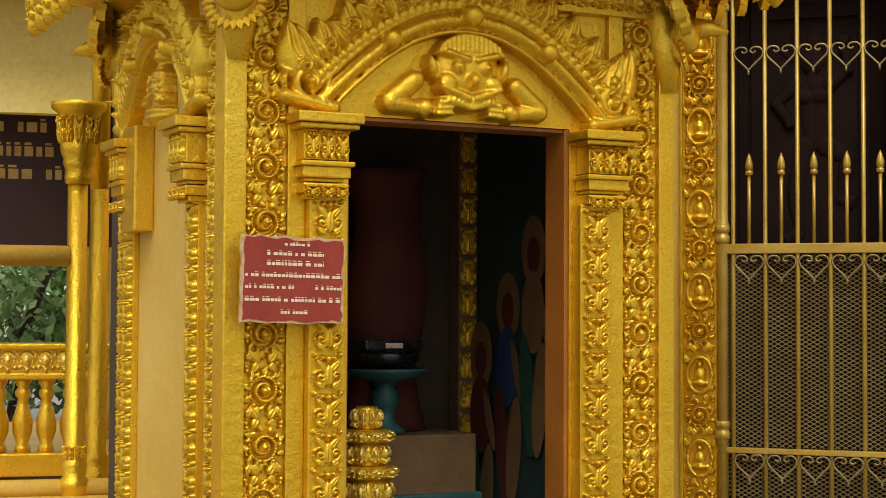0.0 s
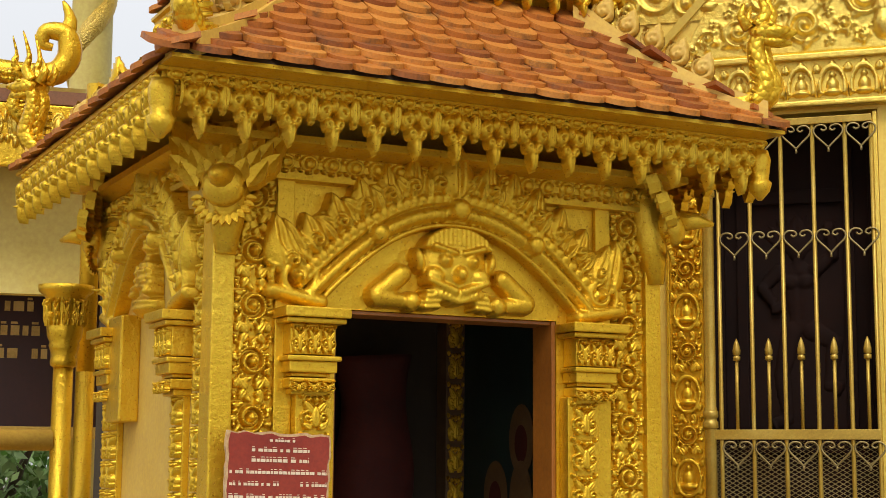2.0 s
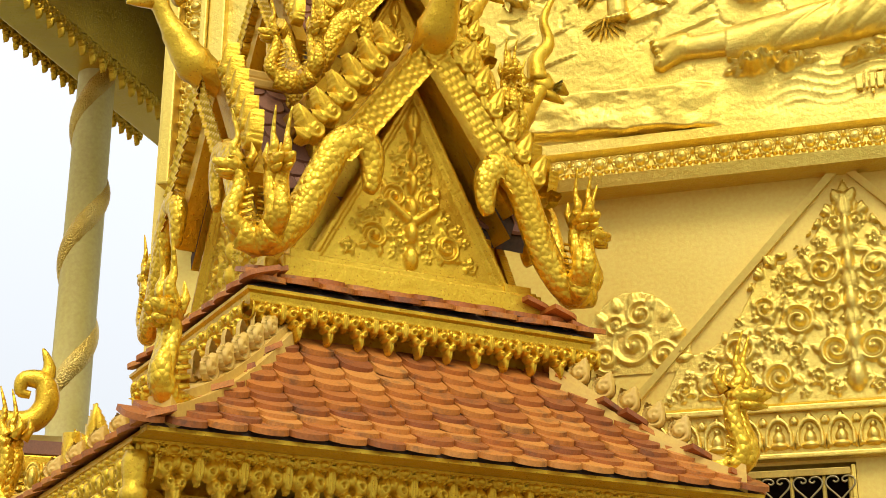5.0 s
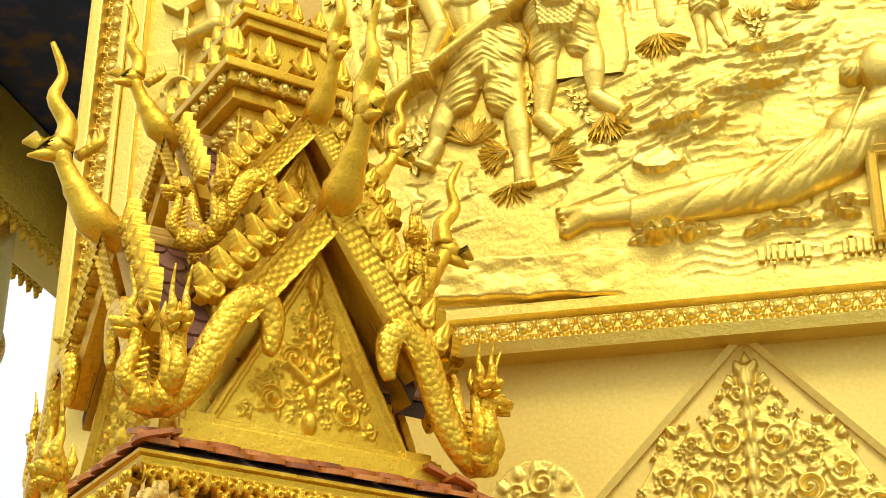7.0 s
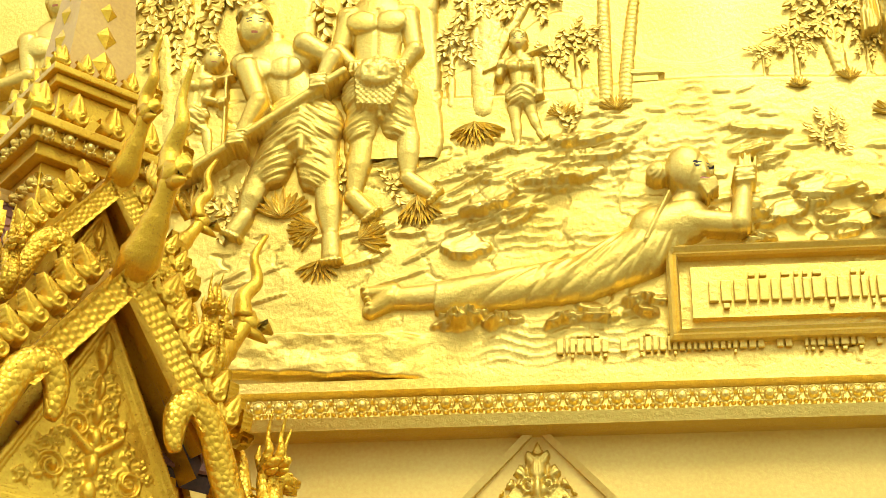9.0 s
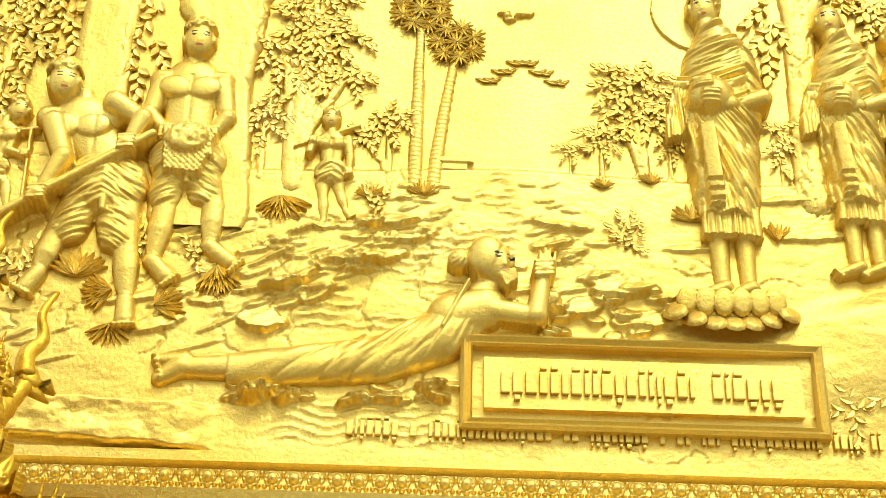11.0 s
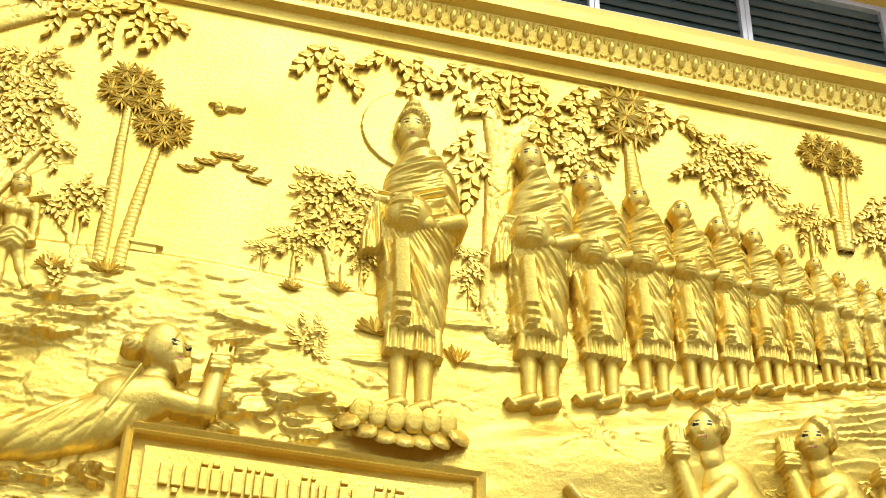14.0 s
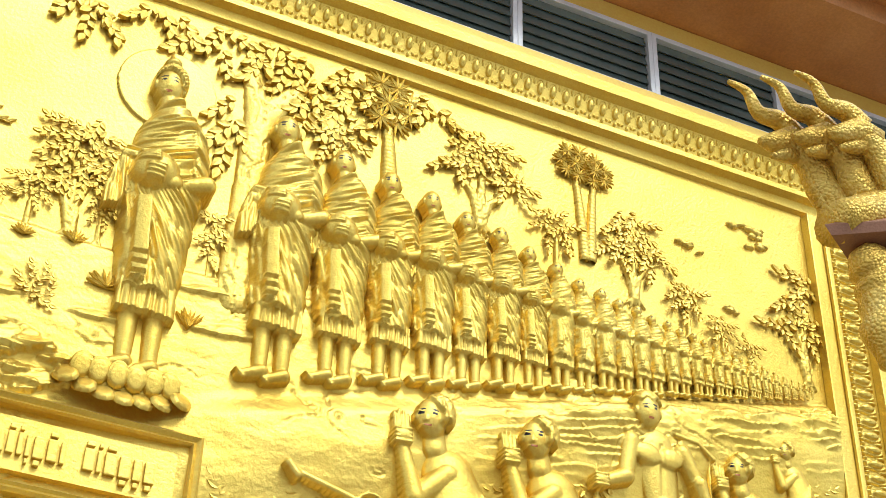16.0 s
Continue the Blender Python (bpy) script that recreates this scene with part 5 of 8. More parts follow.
kneeling(4.20, 7.02, 1.0, 5), kneeling(4.98, 7.07, 0.98, 6), kneeling(6.62, 7.28, 0.78, 7), kneeling(7.07, 7.59, 0.5, 8)
r = posed_figure(-0.6, 0.6, -1.1, 0.5)
torso(r, (0.03, 0.05), (0.08, -0.45), 0.24)
arm(r, (-0.18, -0.06), (-0.24, -0.36), (-0.46, -0.46), 0.078, 0.06)
arm(r, (0.24, -0.06), (0.36, -0.28), (0.42, -0.48), 0.078, 0.06)
r.line([(-0.58, -0.02), (-0.48, -0.14), (-0.3, -0.08), (-0.08, 0.08)], 0.022, 1.2, 0.08), r.line([(0.2, 0.08), (0.38, 0.06), (0.5, -0.04)], 0.022, 1.2, 0.08)
r.limb(-0.46, -0.16, 0.015, -0.46, -0.8, 0.015, 1.2, 0.05), r.limb(0.48, -0.04, 0.015, 0.46, -0.6, 0.015, 1.2, 0.05)
sarong(r, 0.08, -0.66, 0.22, 0.18, 0.1, ((-0.6, 1.0), (0.6, 1.0)), 9)
face(r, -0.04, 0.20, 0.10, 0.14, 0.10, -0.1)
hair(r, -0.04, 0.25, 0.118, 0.125, 0.275, 0.09)
relief_thing("labourer_figure", r.flatten(0.78), MATS, wm(5.90, 7.44, 0.06), "bare-chested gold relief figure with a carrying cloth", "relief figure", "", 0.045)
# a carrying pole and basket among the plants
r = Relief(-0.5, 0.6, -0.35, 0.2, 0.009)
r.limb(-0.42, 0.10, 0.03, 0.05, -0.02, 0.028, 1.2, 0.08), r.limb(-0.44, 0.13, 0.035, -0.38, 0.06, 0.035, 1.2, 0.09)
r.oval(0.22, -0.14, 0.24, 0.14, 0.09)
r.carve(0.008 * np.sign(np.sin(r.X * 110) * np.sin(r.Z * 130)) * (r.X > 0.06))
for cx in (0.12, 0.30):
    r.line([(cx + 0.12 * math.cos(a), -0.10 + 0.15 * math.sin(a)) for a in [math.pi * k / 10 for k in range(11)]], 0.014, 1.2, 0.10)
relief_thing("relief_basket", r, GOLD_RELIEF, wm(3.66, 6.42, 0.06), "gold relief basket with a carrying pole among plants", "basket ornament", "", 0.045)
# the figure who carries baskets beside the shrine
r = posed_figure(-0.6, 0.6, -0.9, 0.8)
torso(r, (0.05, 0.45), (0.10, -0.1), 0.25)
leg(r, (0.05, -0.3), (-0.02, -0.6), (0.0, -0.8), 0.11, (-0.10, -0.06))
sarong(r, 0.10, -0.25, 0.25, 0.2, 0.1, ((-0.7, 1.2), (0.7, 1.2)), 12)
arm(r, (-0.14, 0.32), (-0.10, 0.02), (-0.34, -0.06), 0.075, 0.06)
face(r, 0.06, 0.64, 0.10, 0.14, 0.10, -0.2)
hair(r, 0.06, 0.69, 0.118, 0.125, 0.71, 0.09)
r.line([(-0.52, 0.28), (-0.40, 0.2), (-0.2, 0.3), (0.0, 0.5)], 0.02, 1.2, 0.04)
for s in (-0.02, 0.02):
    r.line([(-0.34 + s * 0.4, 0.2), (-0.34 + s, -0.42)], 0.012, 1.2, 0.05)
r.oval(-0.34, -0.56, 0.2, 0.15, 0.10)
r.line([(-0.34 + 0.11 * math.cos(a), -0.50 + 0.12 * math.sin(a)) for a in [math.pi * k / 10 for k in range(11)]], 0.016, 1.2, 0.10)
relief_thing("carrier_figure", r.flatten(0.78), MATS, wm(-3.68, 8.09, 0.05), "gold relief figure carrying a basket on cords", "relief figure", "", 0.035)
# the title plaque and the line of writing under it
plaque = thing("plaque", pose(0, WY - 0.03, 0), "gold framed plaque with a line of raised writing", "plaque")
part("back_board", boxes((0.60, 2.54, -0.07, 0, 6.12, 6.46)), GOLD_RELIEF, plaque)
bm = bmesh.new()
sweep(bm, [(-0.075, 0.0), (-0.075, 0.09), (-0.055, 0.11), (-0.03, 0.085), (-0.012, 0.10), (0.0, 0.08), (0.0, 0.0)], [(0.53, 6.05), (0.53, 6.53), (2.61, 6.53), (2.61, 6.05)], True)
for v in bm.verts:
    v.co = Vector((v.co.x, -v.co.z, v.co.y))
part("moulding", bm, GOLD_RELIEF, plaque)


def fill_scrolls(r, inside, n, rmin, rmax, h, seed, x1, z0, z1):
    """Packs leafy scrolls of falling size over a field, alike on both sides of its middle."""
    rng = random.Random(seed)
    done = []
    for k in range(n * 40):
        rad = rmax + (rmin - rmax) * min(1, k / (n * 26))
        x, z = rng.uniform(0.01, x1), rng.uniform(z0, z1)
        if not inside(x + rad * 0.7, z + rad * 0.7) or not inside(x + rad, z) or x < rad * 0.8 or z - rad < z0 - 0.01:
            continue
        if any(math.hypot(x - a, z - b) < (rad + c) * 0.93 for a, b, c in done):
            continue
        done.append((x, z, rad))
        if len(done) >= n:
            break
    for x, z, rad in done:
        for s in (-1, 1):
            a = 97 * (x + 2 * z) * 10 % 360
            r.spiral(s * x, z, rad * 0.82, 1.9 if rad > rmin * 1.5 else 1.4, rad * 0.13, h * (0.7 + 0.3 * rad / rmax), a, s)
            for q in range(5):
                b = a + 72 * q
                r.leaf(s * (x + rad * 0.6 * math.cos(radians(b))), z + rad * 0.6 * math.sin(radians(b)), rad * 0.62, rad * 0.2, b + 40 if s > 0 else 180 - b - 40, h * 0.8)


def writing(name, parent_m, x0, x1, z, size, out, mat, seed, label, words=4, group=""):
    """Plain bars in the place of a line of writing."""
    rng = random.Random(seed)
    t = thing(name, parent_m, label, "writing", group)
    x = x0
    while x < x1 - size * 0.4:
        w = min(size * rng.uniform(0.14, 0.34), x1 - x)
        bm = boxes((x, x + w, -out, 0.0, z - size * 0.36, z + size * 0.30, out * 0.25))
        if rng.random() < 0.45:
            box(bm, x + w * 0.1, x + w * 0.9, -out, 0.0, z + size * 0.38, z + size * 0.52, out * 0.2)
        elif rng.random() < 0.4:
            box(bm, x + w * 0.15, x + w * 0.75, -out, 0.0, z - size * 0.58, z - size * 0.43, out * 0.2)
        part("bar", bm, mat, t)
        x += w + size * (0.07 if rng.random() > 1.0 / (words + 1) else 0.5)


writing("plaque_writing", pose(0, WY - 0.10, 0), 0.70, 2.45, 6.29, 0.215, 0.03, GOLD_RELIEF, 5, "raised gold bars of writing on the plaque", 12)
writing("ledge_writing", pose(0, WY - 0.050, 0), -0.22, 3.1, 5.98, 0.14, 0.028, GOLD_RELIEF, 6, "raised gold bars of writing over the ledge", 4)

# triangular scroll panel and the frieze of small niches under the ledge
r = Relief(-1.18, 1.18, 0.0, 1.36, 0.0085)
edge = 1.34 - np.abs(r.X) * 1.02 - 0.16 * np.abs(np.sin(np.abs(r.X) * 6.5))
r.H = np.where((r.Z < edge) & (r.Z > 0.02), 0.012, 0)
for s in (-1, 1):
    for k in range(17):
        a = k / 16
        x = s * a * 1.1
        r.leaf(x, 1.26 - 1.0 * a - 0.08 * (1 - a), 0.13, 0.038, 90 - s * (35 + 12 * (k % 3)), 0.05)
        r.leaf(x * 0.8, 1.0 - 0.86 * a, 0.10, 0.03, 90 + s * (30 + 25 * (k % 4)), 0.045)
fill_scrolls(r, lambda x, z: z < 1.22 - 1.02 * x, 70, 0.028, 0.125, 0.055, 8, 1.1, 0.06, 1.1)
for k in range(5):
    r.oval(0, 0.16 + k * 0.22, 0.055 - 0.006 * k, 0.09, 0.07)
    r.leaf(0, 0.22 + k * 0.22, 0.16, 0.05, 90, 0.06)
r.H = np.where(r.Z < edge + 0.06, r.H, 0)
panel = thing("scroll_panel", pose(-0.35, WY, 4.06), "triangular gold panel of scrolling leaf relief over the gate", "wall ornament")
link_mesh("scroll_field", r.mesh("scroll_field"), GOLD_RELIEF, panel)
bm = bmesh.new()
sweep(bm, [(0.0, 0.0), (0.0, 0.03), (-0.04, 0.045), (-0.05, 0.0)], [(-1.3, 0.02), (0.0, 1.40), (1.3, 0.02)])
for v in bm.verts:
    v.co = Vector((v.co.x, -v.co.z, v.co.y))
part("border", bm, GOLD_WALL, panel)
r = Relief(-0.40, 0.40, 0.0, 0.62, 0.012)
r.put(np.where(np.hypot(r.X / 0.40, r.Z / 0.6) < 1, 0.012, 0))
for s, cx, cz, rr in ((1, 0.0, 0.2, 0.17), (-1, -0.2, 0.12, 0.1), (1, 0.2, 0.12, 0.1), (1, 0.05, 0.42, 0.1), (-1, -0.12, 0.36, 0.08)):
    r.spiral(cx, cz, rr, 1.9, 0.016, 0.05, 40, s)
for k in range(9):
    a = math.pi * (k + 0.5) / 9
    r.leaf(0.30 * math.cos(a), 0.48 * math.sin(a), 0.12, 0.035, math.degrees(a), 0.045)
for x, z, size in ((-1.60, 4.32, 0.85), (1.25, 4.08, 1.0)):
    relief_thing("leaf_boss", r, GOLD_RELIEF, pose(x, WY, z) @ Matrix.Scale(size, 4), "rounded gold leaf scroll ornament on the wall", "wall ornament", "leaf bosses")
frieze = thing("niche_frieze", pose(0, WY, 3.76), "gold frieze of small niches with seated figures", "frieze")
part("backing", boxes((-2.6, 1.9, -0.05, 0, 0.0, 0.30), (-2.6, 1.9, -0.09, -0.051, 0.0, 0.03, 0.008), (-2.6, 1.9, -0.09, -0.051, 0.265, 0.30, 0.008)), GOLD_RELIEF, frieze)
r = Relief(-0.085, 0.085, 0.03, 0.26, 0.006)
q = np.hypot(r.X / 0.075, (r.Z - 0.11) / 0.125)
r.put(np.where((q < 1) & (q > 0.78) & (r.Z > 0.06), 0.035, 0))
r.oval(0, 0.17, 0.018, 0.022, 0.035), r.oval(0, 0.115, 0.032, 0.045, 0.035), r.oval(0, 0.075, 0.05, 0.02, 0.04)
r.leaf(0, 0.22, 0.04, 0.02, 90, 0.03)
for s in (-1, 1):
    r.leaf(s * 0.07, 0.19, 0.07, 0.02, 90 - s * 25, 0.03)
    r.oval(s * 0.076, 0.09, 0.01, 0.04, 0.03)
me = r.mesh("niche")
me.materials.append(GOLD_RELIEF)
row_of("niche", me, frieze, 26, lambda i: pose(-2.5 + i * 0.17, -0.052, 0))

# the corner porch, turned by 45 degrees: x along its front, y inwards
PM = pose(-2.015, 6.187, 0, 0, 0, 45)
porch = thing("porch", PM, "gold painted shrine porch with tiled roofs and an open doorway", "shrine")
part("wall", boxes((-1.01, -0.51, 0, 0.16, 0, 3.04), (0.515, 1.01, 0, 0.16, 0, 3.04), (-0.51, 0.515, 0, 0.16, 2.385, 3.04)), GOLD, porch, "gold front wall")
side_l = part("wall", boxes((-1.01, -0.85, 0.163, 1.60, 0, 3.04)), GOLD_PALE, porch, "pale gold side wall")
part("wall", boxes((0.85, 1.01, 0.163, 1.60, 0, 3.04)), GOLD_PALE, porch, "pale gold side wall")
# rear wall: the doorway's inner shade is put into its dark colour
part("wall", boxes((-1.01, 1.01, 1.603, 1.75, 0, 3.04)), ROOM, porch, "rear wall coloured dark for the shaded interior")
part("floor", boxes((-0.85, 0.85, 0.2, 1.6, 0.18, 0.26)), STONE, porch, "grey floor slab")
part("door_frame", boxes((0.494, 0.514, 0.004, 0.165, 0.2, 2.384, 0.004), (-0.509, -0.50, 0.012, 0.165, 0.2, 2.384, 0.004), (-0.499, 0.493, 0.012, 0.165, 2.368, 2.384, 0.004)), OCHRE, porch, "brown painted door lining")
part("corner_post", boxes((-1.035, -0.945, -0.03, 0.10, 0, 2.92, 0.008), (-0.775, -0.70, -0.025, 0.0, 0, 2.92, 0.006)), GOLD, porch, "gold corner post")
part("corner_post", boxes((0.955, 1.035, -0.03, 0.10, 0, 2.92, 0.008), (0.70, 0.775, -0.025, 0.0, 0, 2.92, 0.006)), GOLD, porch, "gold corner post")
part("pilaster", boxes((-0.70, -0.545, -0.07, 0.0, 0, 2.06, 0.006)), GOLD, porch)
part("pilaster", boxes((0.530, 0.685, -0.07, 0.0, 0, 2.06, 0.006)), GOLD, porch)


def porch_rows(name, me, ms):
    for m in ms:
        o = new(name, me)
        o.parent = porch
        o.matrix_basis = m


def scroll_unit(name, w, h, step, mat, hand=1):
    """One turn of a leafy vine scroll."""
    r = Relief(-w / 2, w / 2, 0, h, step)
    cz = h * 0.5
    r.spiral(0, cz, w * 0.36, 2.1, w * 0.055, 0.032, 250, hand)
    r.carve(0.006 * np.sin(np.arctan2(r.Z - cz, r.X) * 26))
    for k in range(12):
        a = 30 * k
        r.leaf(w * 0.36 * math.cos(radians(a)), cz + w * 0.36 * math.sin(radians(a)), w * 0.16, w * 0.055, a + 50 * hand, 0.030)
    for k in range(4):
        for s in (-1, 1):
            r.oval(s * w * 0.42, h * (0.13 + 0.24 * k), w * 0.06, w * 0.05, 0.026, 40 * s)
    for k in range(9):
        a = 40 * k + 15
        r.leaf(w * 0.38 * math.cos(radians(a)), cz + w * 0.38 * math.sin(radians(a)), w * 0.24, w * 0.08, a + 35 * hand, 0.026)
    for s in (-1, 1):
        r.leaf(s * w * 0.12, 0, h * 0.26, w * 0.13, 90 - s * 35, 0.030)
        r.leaf(s * w * 0.42, h * 0.02, h * 0.24, w * 0.10, 90 + s * 20, 0.028)
        r.leaf(s * w * 0.15, h, h * 0.22, w * 0.12, -90 + s * 30, 0.028)
        r.oval(s * w * 0.44, h * 0.93, w * 0.07, w * 0.07, 0.026)
    r.oval(0, cz, w * 0.11, w * 0.11, 0.046)
    me = r.mesh(name)
    me.materials.append(mat)
    return me


def leaf_unit(name, w, h, step, mat):
    """One repeat of upright foliage with a bud."""
    r = Relief(-w / 2, w / 2, 0, h, step)
    r.leaf(0, h * 0.05, h * 0.6, w * 0.17, 90, 0.034)
    for s in (-1, 1):
        r.spiral(s * w * 0.24, h * 0.32, w * 0.2, 1.6, w * 0.05, 0.026, 60, s)
        r.leaf(s * w * 0.06, h * 0.45, h * 0.42, w * 0.13, 90 - s * 42, 0.028)
        r.leaf(s * w * 0.10, h * 0.02, h * 0.30, w * 0.12, 90 - s * 62, 0.028)
        r.oval(s * w * 0.40, h * 0.88, w * 0.08, w * 0.09, 0.024)
        r.oval(s * w * 0.18, h * 0.80, w * 0.08, w * 0.08, 0.026)
    r.oval(0, h * 0.78, w * 0.10, w * 0.11, 0.034)
    me = r.mesh(name)
    me.materials.append(mat)
    return me


SCROLL_A = scroll_unit("scroll", 0.165, 0.217, 0.0038, GOLD)
SCROLL_B = scroll_unit("scroll", 0.165, 0.217, 0.0038, GOLD, -1)
LEAVES = leaf_unit("foliage", 0.135, 0.15, 0.0038, GOLD)
BEADS = leaf_unit("foliage", 0.10, 0.13, 0.0048, GOLD)
for s in (-1, 1):
    porch_rows("scroll", SCROLL_A, [pose(s * 0.862, -0.004, 0.10 + i * 0.434) for i in range(7) if i < 6 or s])
    porch_rows("scroll", SCROLL_B, [pose(s * 0.862, -0.004, 0.317 + i * 0.434) for i in range(6)])
    porch_rows("foliage", LEAVES, [pose(-0.622 if s < 0 else 0.607, -0.073, 0.10 + i * 0.15) for i in range(13)])
# side face: pale panel between beaded strips
porch_rows("foliage", BEADS, [pose(-1.014, y, 0.1 + i * 0.13, 0, 0, -90) for y in (0.16, 1.50) for i in range(21)])
porch_rows("foliage", BEADS, [pose(-1.044, y, 0.1 + i * 0.13, 0, 0, -90) for y in (0.33, 1.30) for i in range(15)])
part("pilaster", boxes((-1.04, -1.01, 0.28, 0.38, 0, 2.1, 0.005), (-1.04, -1.01, 1.25, 1.36, 0, 2.1, 0.005), (-1.10, -1.01, 1.02, 1.24, 1.95, 2.42, 0.01)), GOLD, porch)


def capital(cx, w, out, m=None):
    bm = bmesh.new()
    for z0, z1, ww, oo in ((2.035, 2.06, 0.16, 0.085), (2.06, 2.10, 0.19, 0.105), (2.105, 2.12, 0.165, 0.09), (2.12, 2.165, 0.20, 0.115), (2.165, 2.185, 0.225, 0.13), (2.19, 2.31, 0.19, 0.105), (2.31, 2.33, 0.25, 0.145), (2.332, 2.372, 0.275, 0.165)):
        k = w / 0.275
        box(bm, cx - ww * k / 2, cx + ww * k / 2, -oo * out, 0.0, z0, z1, 0.006)
    c = part("capital", bm, GOLD, porch, "", m)
    for zz, sc in ((2.195, 0.8), (2.045, 0.33)):
        for q in (-1, 0, 1):
            o = new("leaf_ornament", LEAVES)
            o.parent = c
            o.matrix_basis = pose(cx + q * 0.062 * w / 0.275, -0.106 * out - 0.002, zz) @ Matrix.Diagonal((0.5, 0.8, sc, 1))


capital(-0.645, 0.275, 1.0), capital(0.645, 0.275, 1.0)
capital(0, 0.26, 0.9, pose(-1.01, 0.34, 0.0, 0, 0, -90)), capital(0, 0.26, 0.9, pose(-1.01, 1.28, 0.0, 0, 0, -90))


def arch_band(t, k=1.0):
    """The lobed line of the arch: t from -1 to 1."""
    a = abs(t)
    x = 0.66 * a ** 0.92
    z = 2.415 + 0.385 * (max(0.0, math.cos(a * math.pi / 2)) ** 0.98)
    return math.copysign(x * k, t), z


def arch_relief(step, base_z):
    r = Relief(-0.86, 0.86, 2.37, 3.12, step)
    pts = [arch_band(-1 + 2 * i / 48) for i in range(49)]
    inside = np.zeros_like(r.X)
    for (x1, z1), (x2, z2) in zip(pts, pts[1:]):
        inside = np.where((r.X >= x1) & (r.X < x2), z1 + (z2 - z1) * (r.X - x1) / (x2 - x1), inside)
    outer = 2.42 + 0.56 * np.sqrt(np.clip(1 - (r.X / 0.84) ** 2, 0, 1)) ** 1.2
    r.H = np.where((r.Z > inside) & (r.Z < outer - 0.02) & (inside > 0), 0.035, 0)
    r.line(pts, 0.034, 0.7, 0.045)
    r.line([(x * 0.965, z - 0.048) for x, z in pts], 0.012, 1.2, 0.05)
    r.line([(x * 1.035, z + 0.050) for x, z in pts], 0.012, 1.2, 0.06)
    for i in range(1, 96):
        x, z = arch_band(-1 + 2 * i / 96)
        r.oval(x, z, 0.012, 0.026, 0.022, 0, 0.062)
    for i in range(41):
        t = -0.97 + 1.94 * i / 40
        x, z = arch_band(t)
        lean = 90 - 42 * t
        r.oval(x * 1.07, z + 0.066, 0.024, 0.024, 0.018, 0, 0.062)
        r.leaf(x * 1.09, z + 0.075, 0.10 if i % 2 else 0.065, 0.030, lean - 14 * t, 0.10 if i % 2 else 0.075)
        if i % 3 == 0:
            r.leaf(x * 1.09, z + 0.085, 0.185 - 0.02 * abs(t), 0.062, lean + (10 if x > 0 else -10), 0.092)
            r.leaf(x * 1.12, z + 0.10, 0.11, 0.040, lean - (38 if x > 0 else -38), 0.085)
            r.spiral(x * 1.13, z + 0.125, 0.034, 1.5, 0.011, 0.112, 30, 1 if x > 0 else -1)
    r.leaf(0, 2.86, 0.25, 0.085, 90, 0.12)
    r.oval(0, 2.815, 0.045, 0.045, 0.035, 0, 0.10)
    for s in (-1, 1):
        r.spiral(s * 0.70, 2.50, 0.105, 2.0, 0.024, 0.085, 200, s)
        r.leaf(s * 0.74, 2.50, 0.26, 0.075, 90 - s * 12, 0.09)
        r.leaf(s * 0.66, 2.56, 0.2, 0.05, 90 - s * 30, 0.085)
        r.oval(s * 0.36, 2.69, 0.038, 0.038, 0.03, 0, 0.10)
        r.limb(s * 0.60, 2.40, 0.035, s * 0.80, 2.44, 0.03, 1.4, 0.04)
    return r


ARCH = arch_relief(0.0056, 2.37).mesh("arch")
ARCH.materials.append(GOLD)
for m in (pose(0, -0.002, 0), pose(-1.012, 0.81, 0.0, 0, 0, -90) @ Matrix.Diagonal((0.78, 1, 1, 1))):
    o = new("arch", ARCH)
    o.parent = porch
    o.matrix_basis = m
# the grinning mask over the door, one plain form
r = Relief(-0.42, 0.42, 2.385, 2.78, 0.005)
r.oval(0, 2.59, 0.155, 0.165, 0.075, 0, 0.02)
r.put(np.where((np.hypot(r.X / 0.165, (r.Z - 2.63) / 0.115) < 1) & (r.Z > 2.665 - 0.12 * np.abs(r.X)), 0.090 + 0.0025 * np.sin(r.X * 300), 0))
r.oval(0, 2.545, 0.032, 0.035, 0.06, 0, 0.08)
for s in (-1, 1):
    r.oval(s * 0.062, 2.60, 0.030, 0.030, 0.028, 0, 0.085)
    r.oval(s * 0.062, 2.60, 0.012, 0.012, 0.012, 0, 0.112)
    r.limb(s * 0.02, 2.632, 0.013, s * 0.11, 2.655, 0.015, 1.4, 0.09)
    r.oval(s * 0.105, 2.535, 0.045, 0.04, 0.03, 0, 0.07)
    r.oval(s * 0.165, 2.60, 0.024, 0.055, 0.05, -s * 12, 0.03)
    r.limb(s * 0.02, 2.475, 0.020, s * 0.13, 2.515, 0.016, 1.2, 0.085)
    r.limb(s * 0.0, 2.435, 0.020, s * 0.10, 2.460, 0.016, 1.2, 0.075)
    r.limb(s * 0.235, 2.54, 0.045, s * 0.345, 2.45, 0.045, 1.0, 0.02)
    r.limb(s * 0.345, 2.44, 0.042, s * 0.17, 2.425, 0.030, 1.2, 0.02)
    r.limb(s * 0.20, 2.425, 0.042, s * 0.195, 2.43, 0.042, 1.3, 0.03)
    for q in range(4):
        r.limb(s * (0.15 - q * 0.004), 2.405 + q * 0.022, 0.013, s * 0.085, 2.41 + q * 0.022, 0.012, 1.4, 0.07)
for q in range(-4, 5):
    r.oval(q * 0.020, 2.456 + 0.0006 * q * q, 0.009, 0.014, 0.012, 0, 0.088)
link_mesh("mask_relief", r.soften(1).mesh("mask_relief"), GOLD, porch, pose(0, -0.003, 0), "grinning gold mask relief")
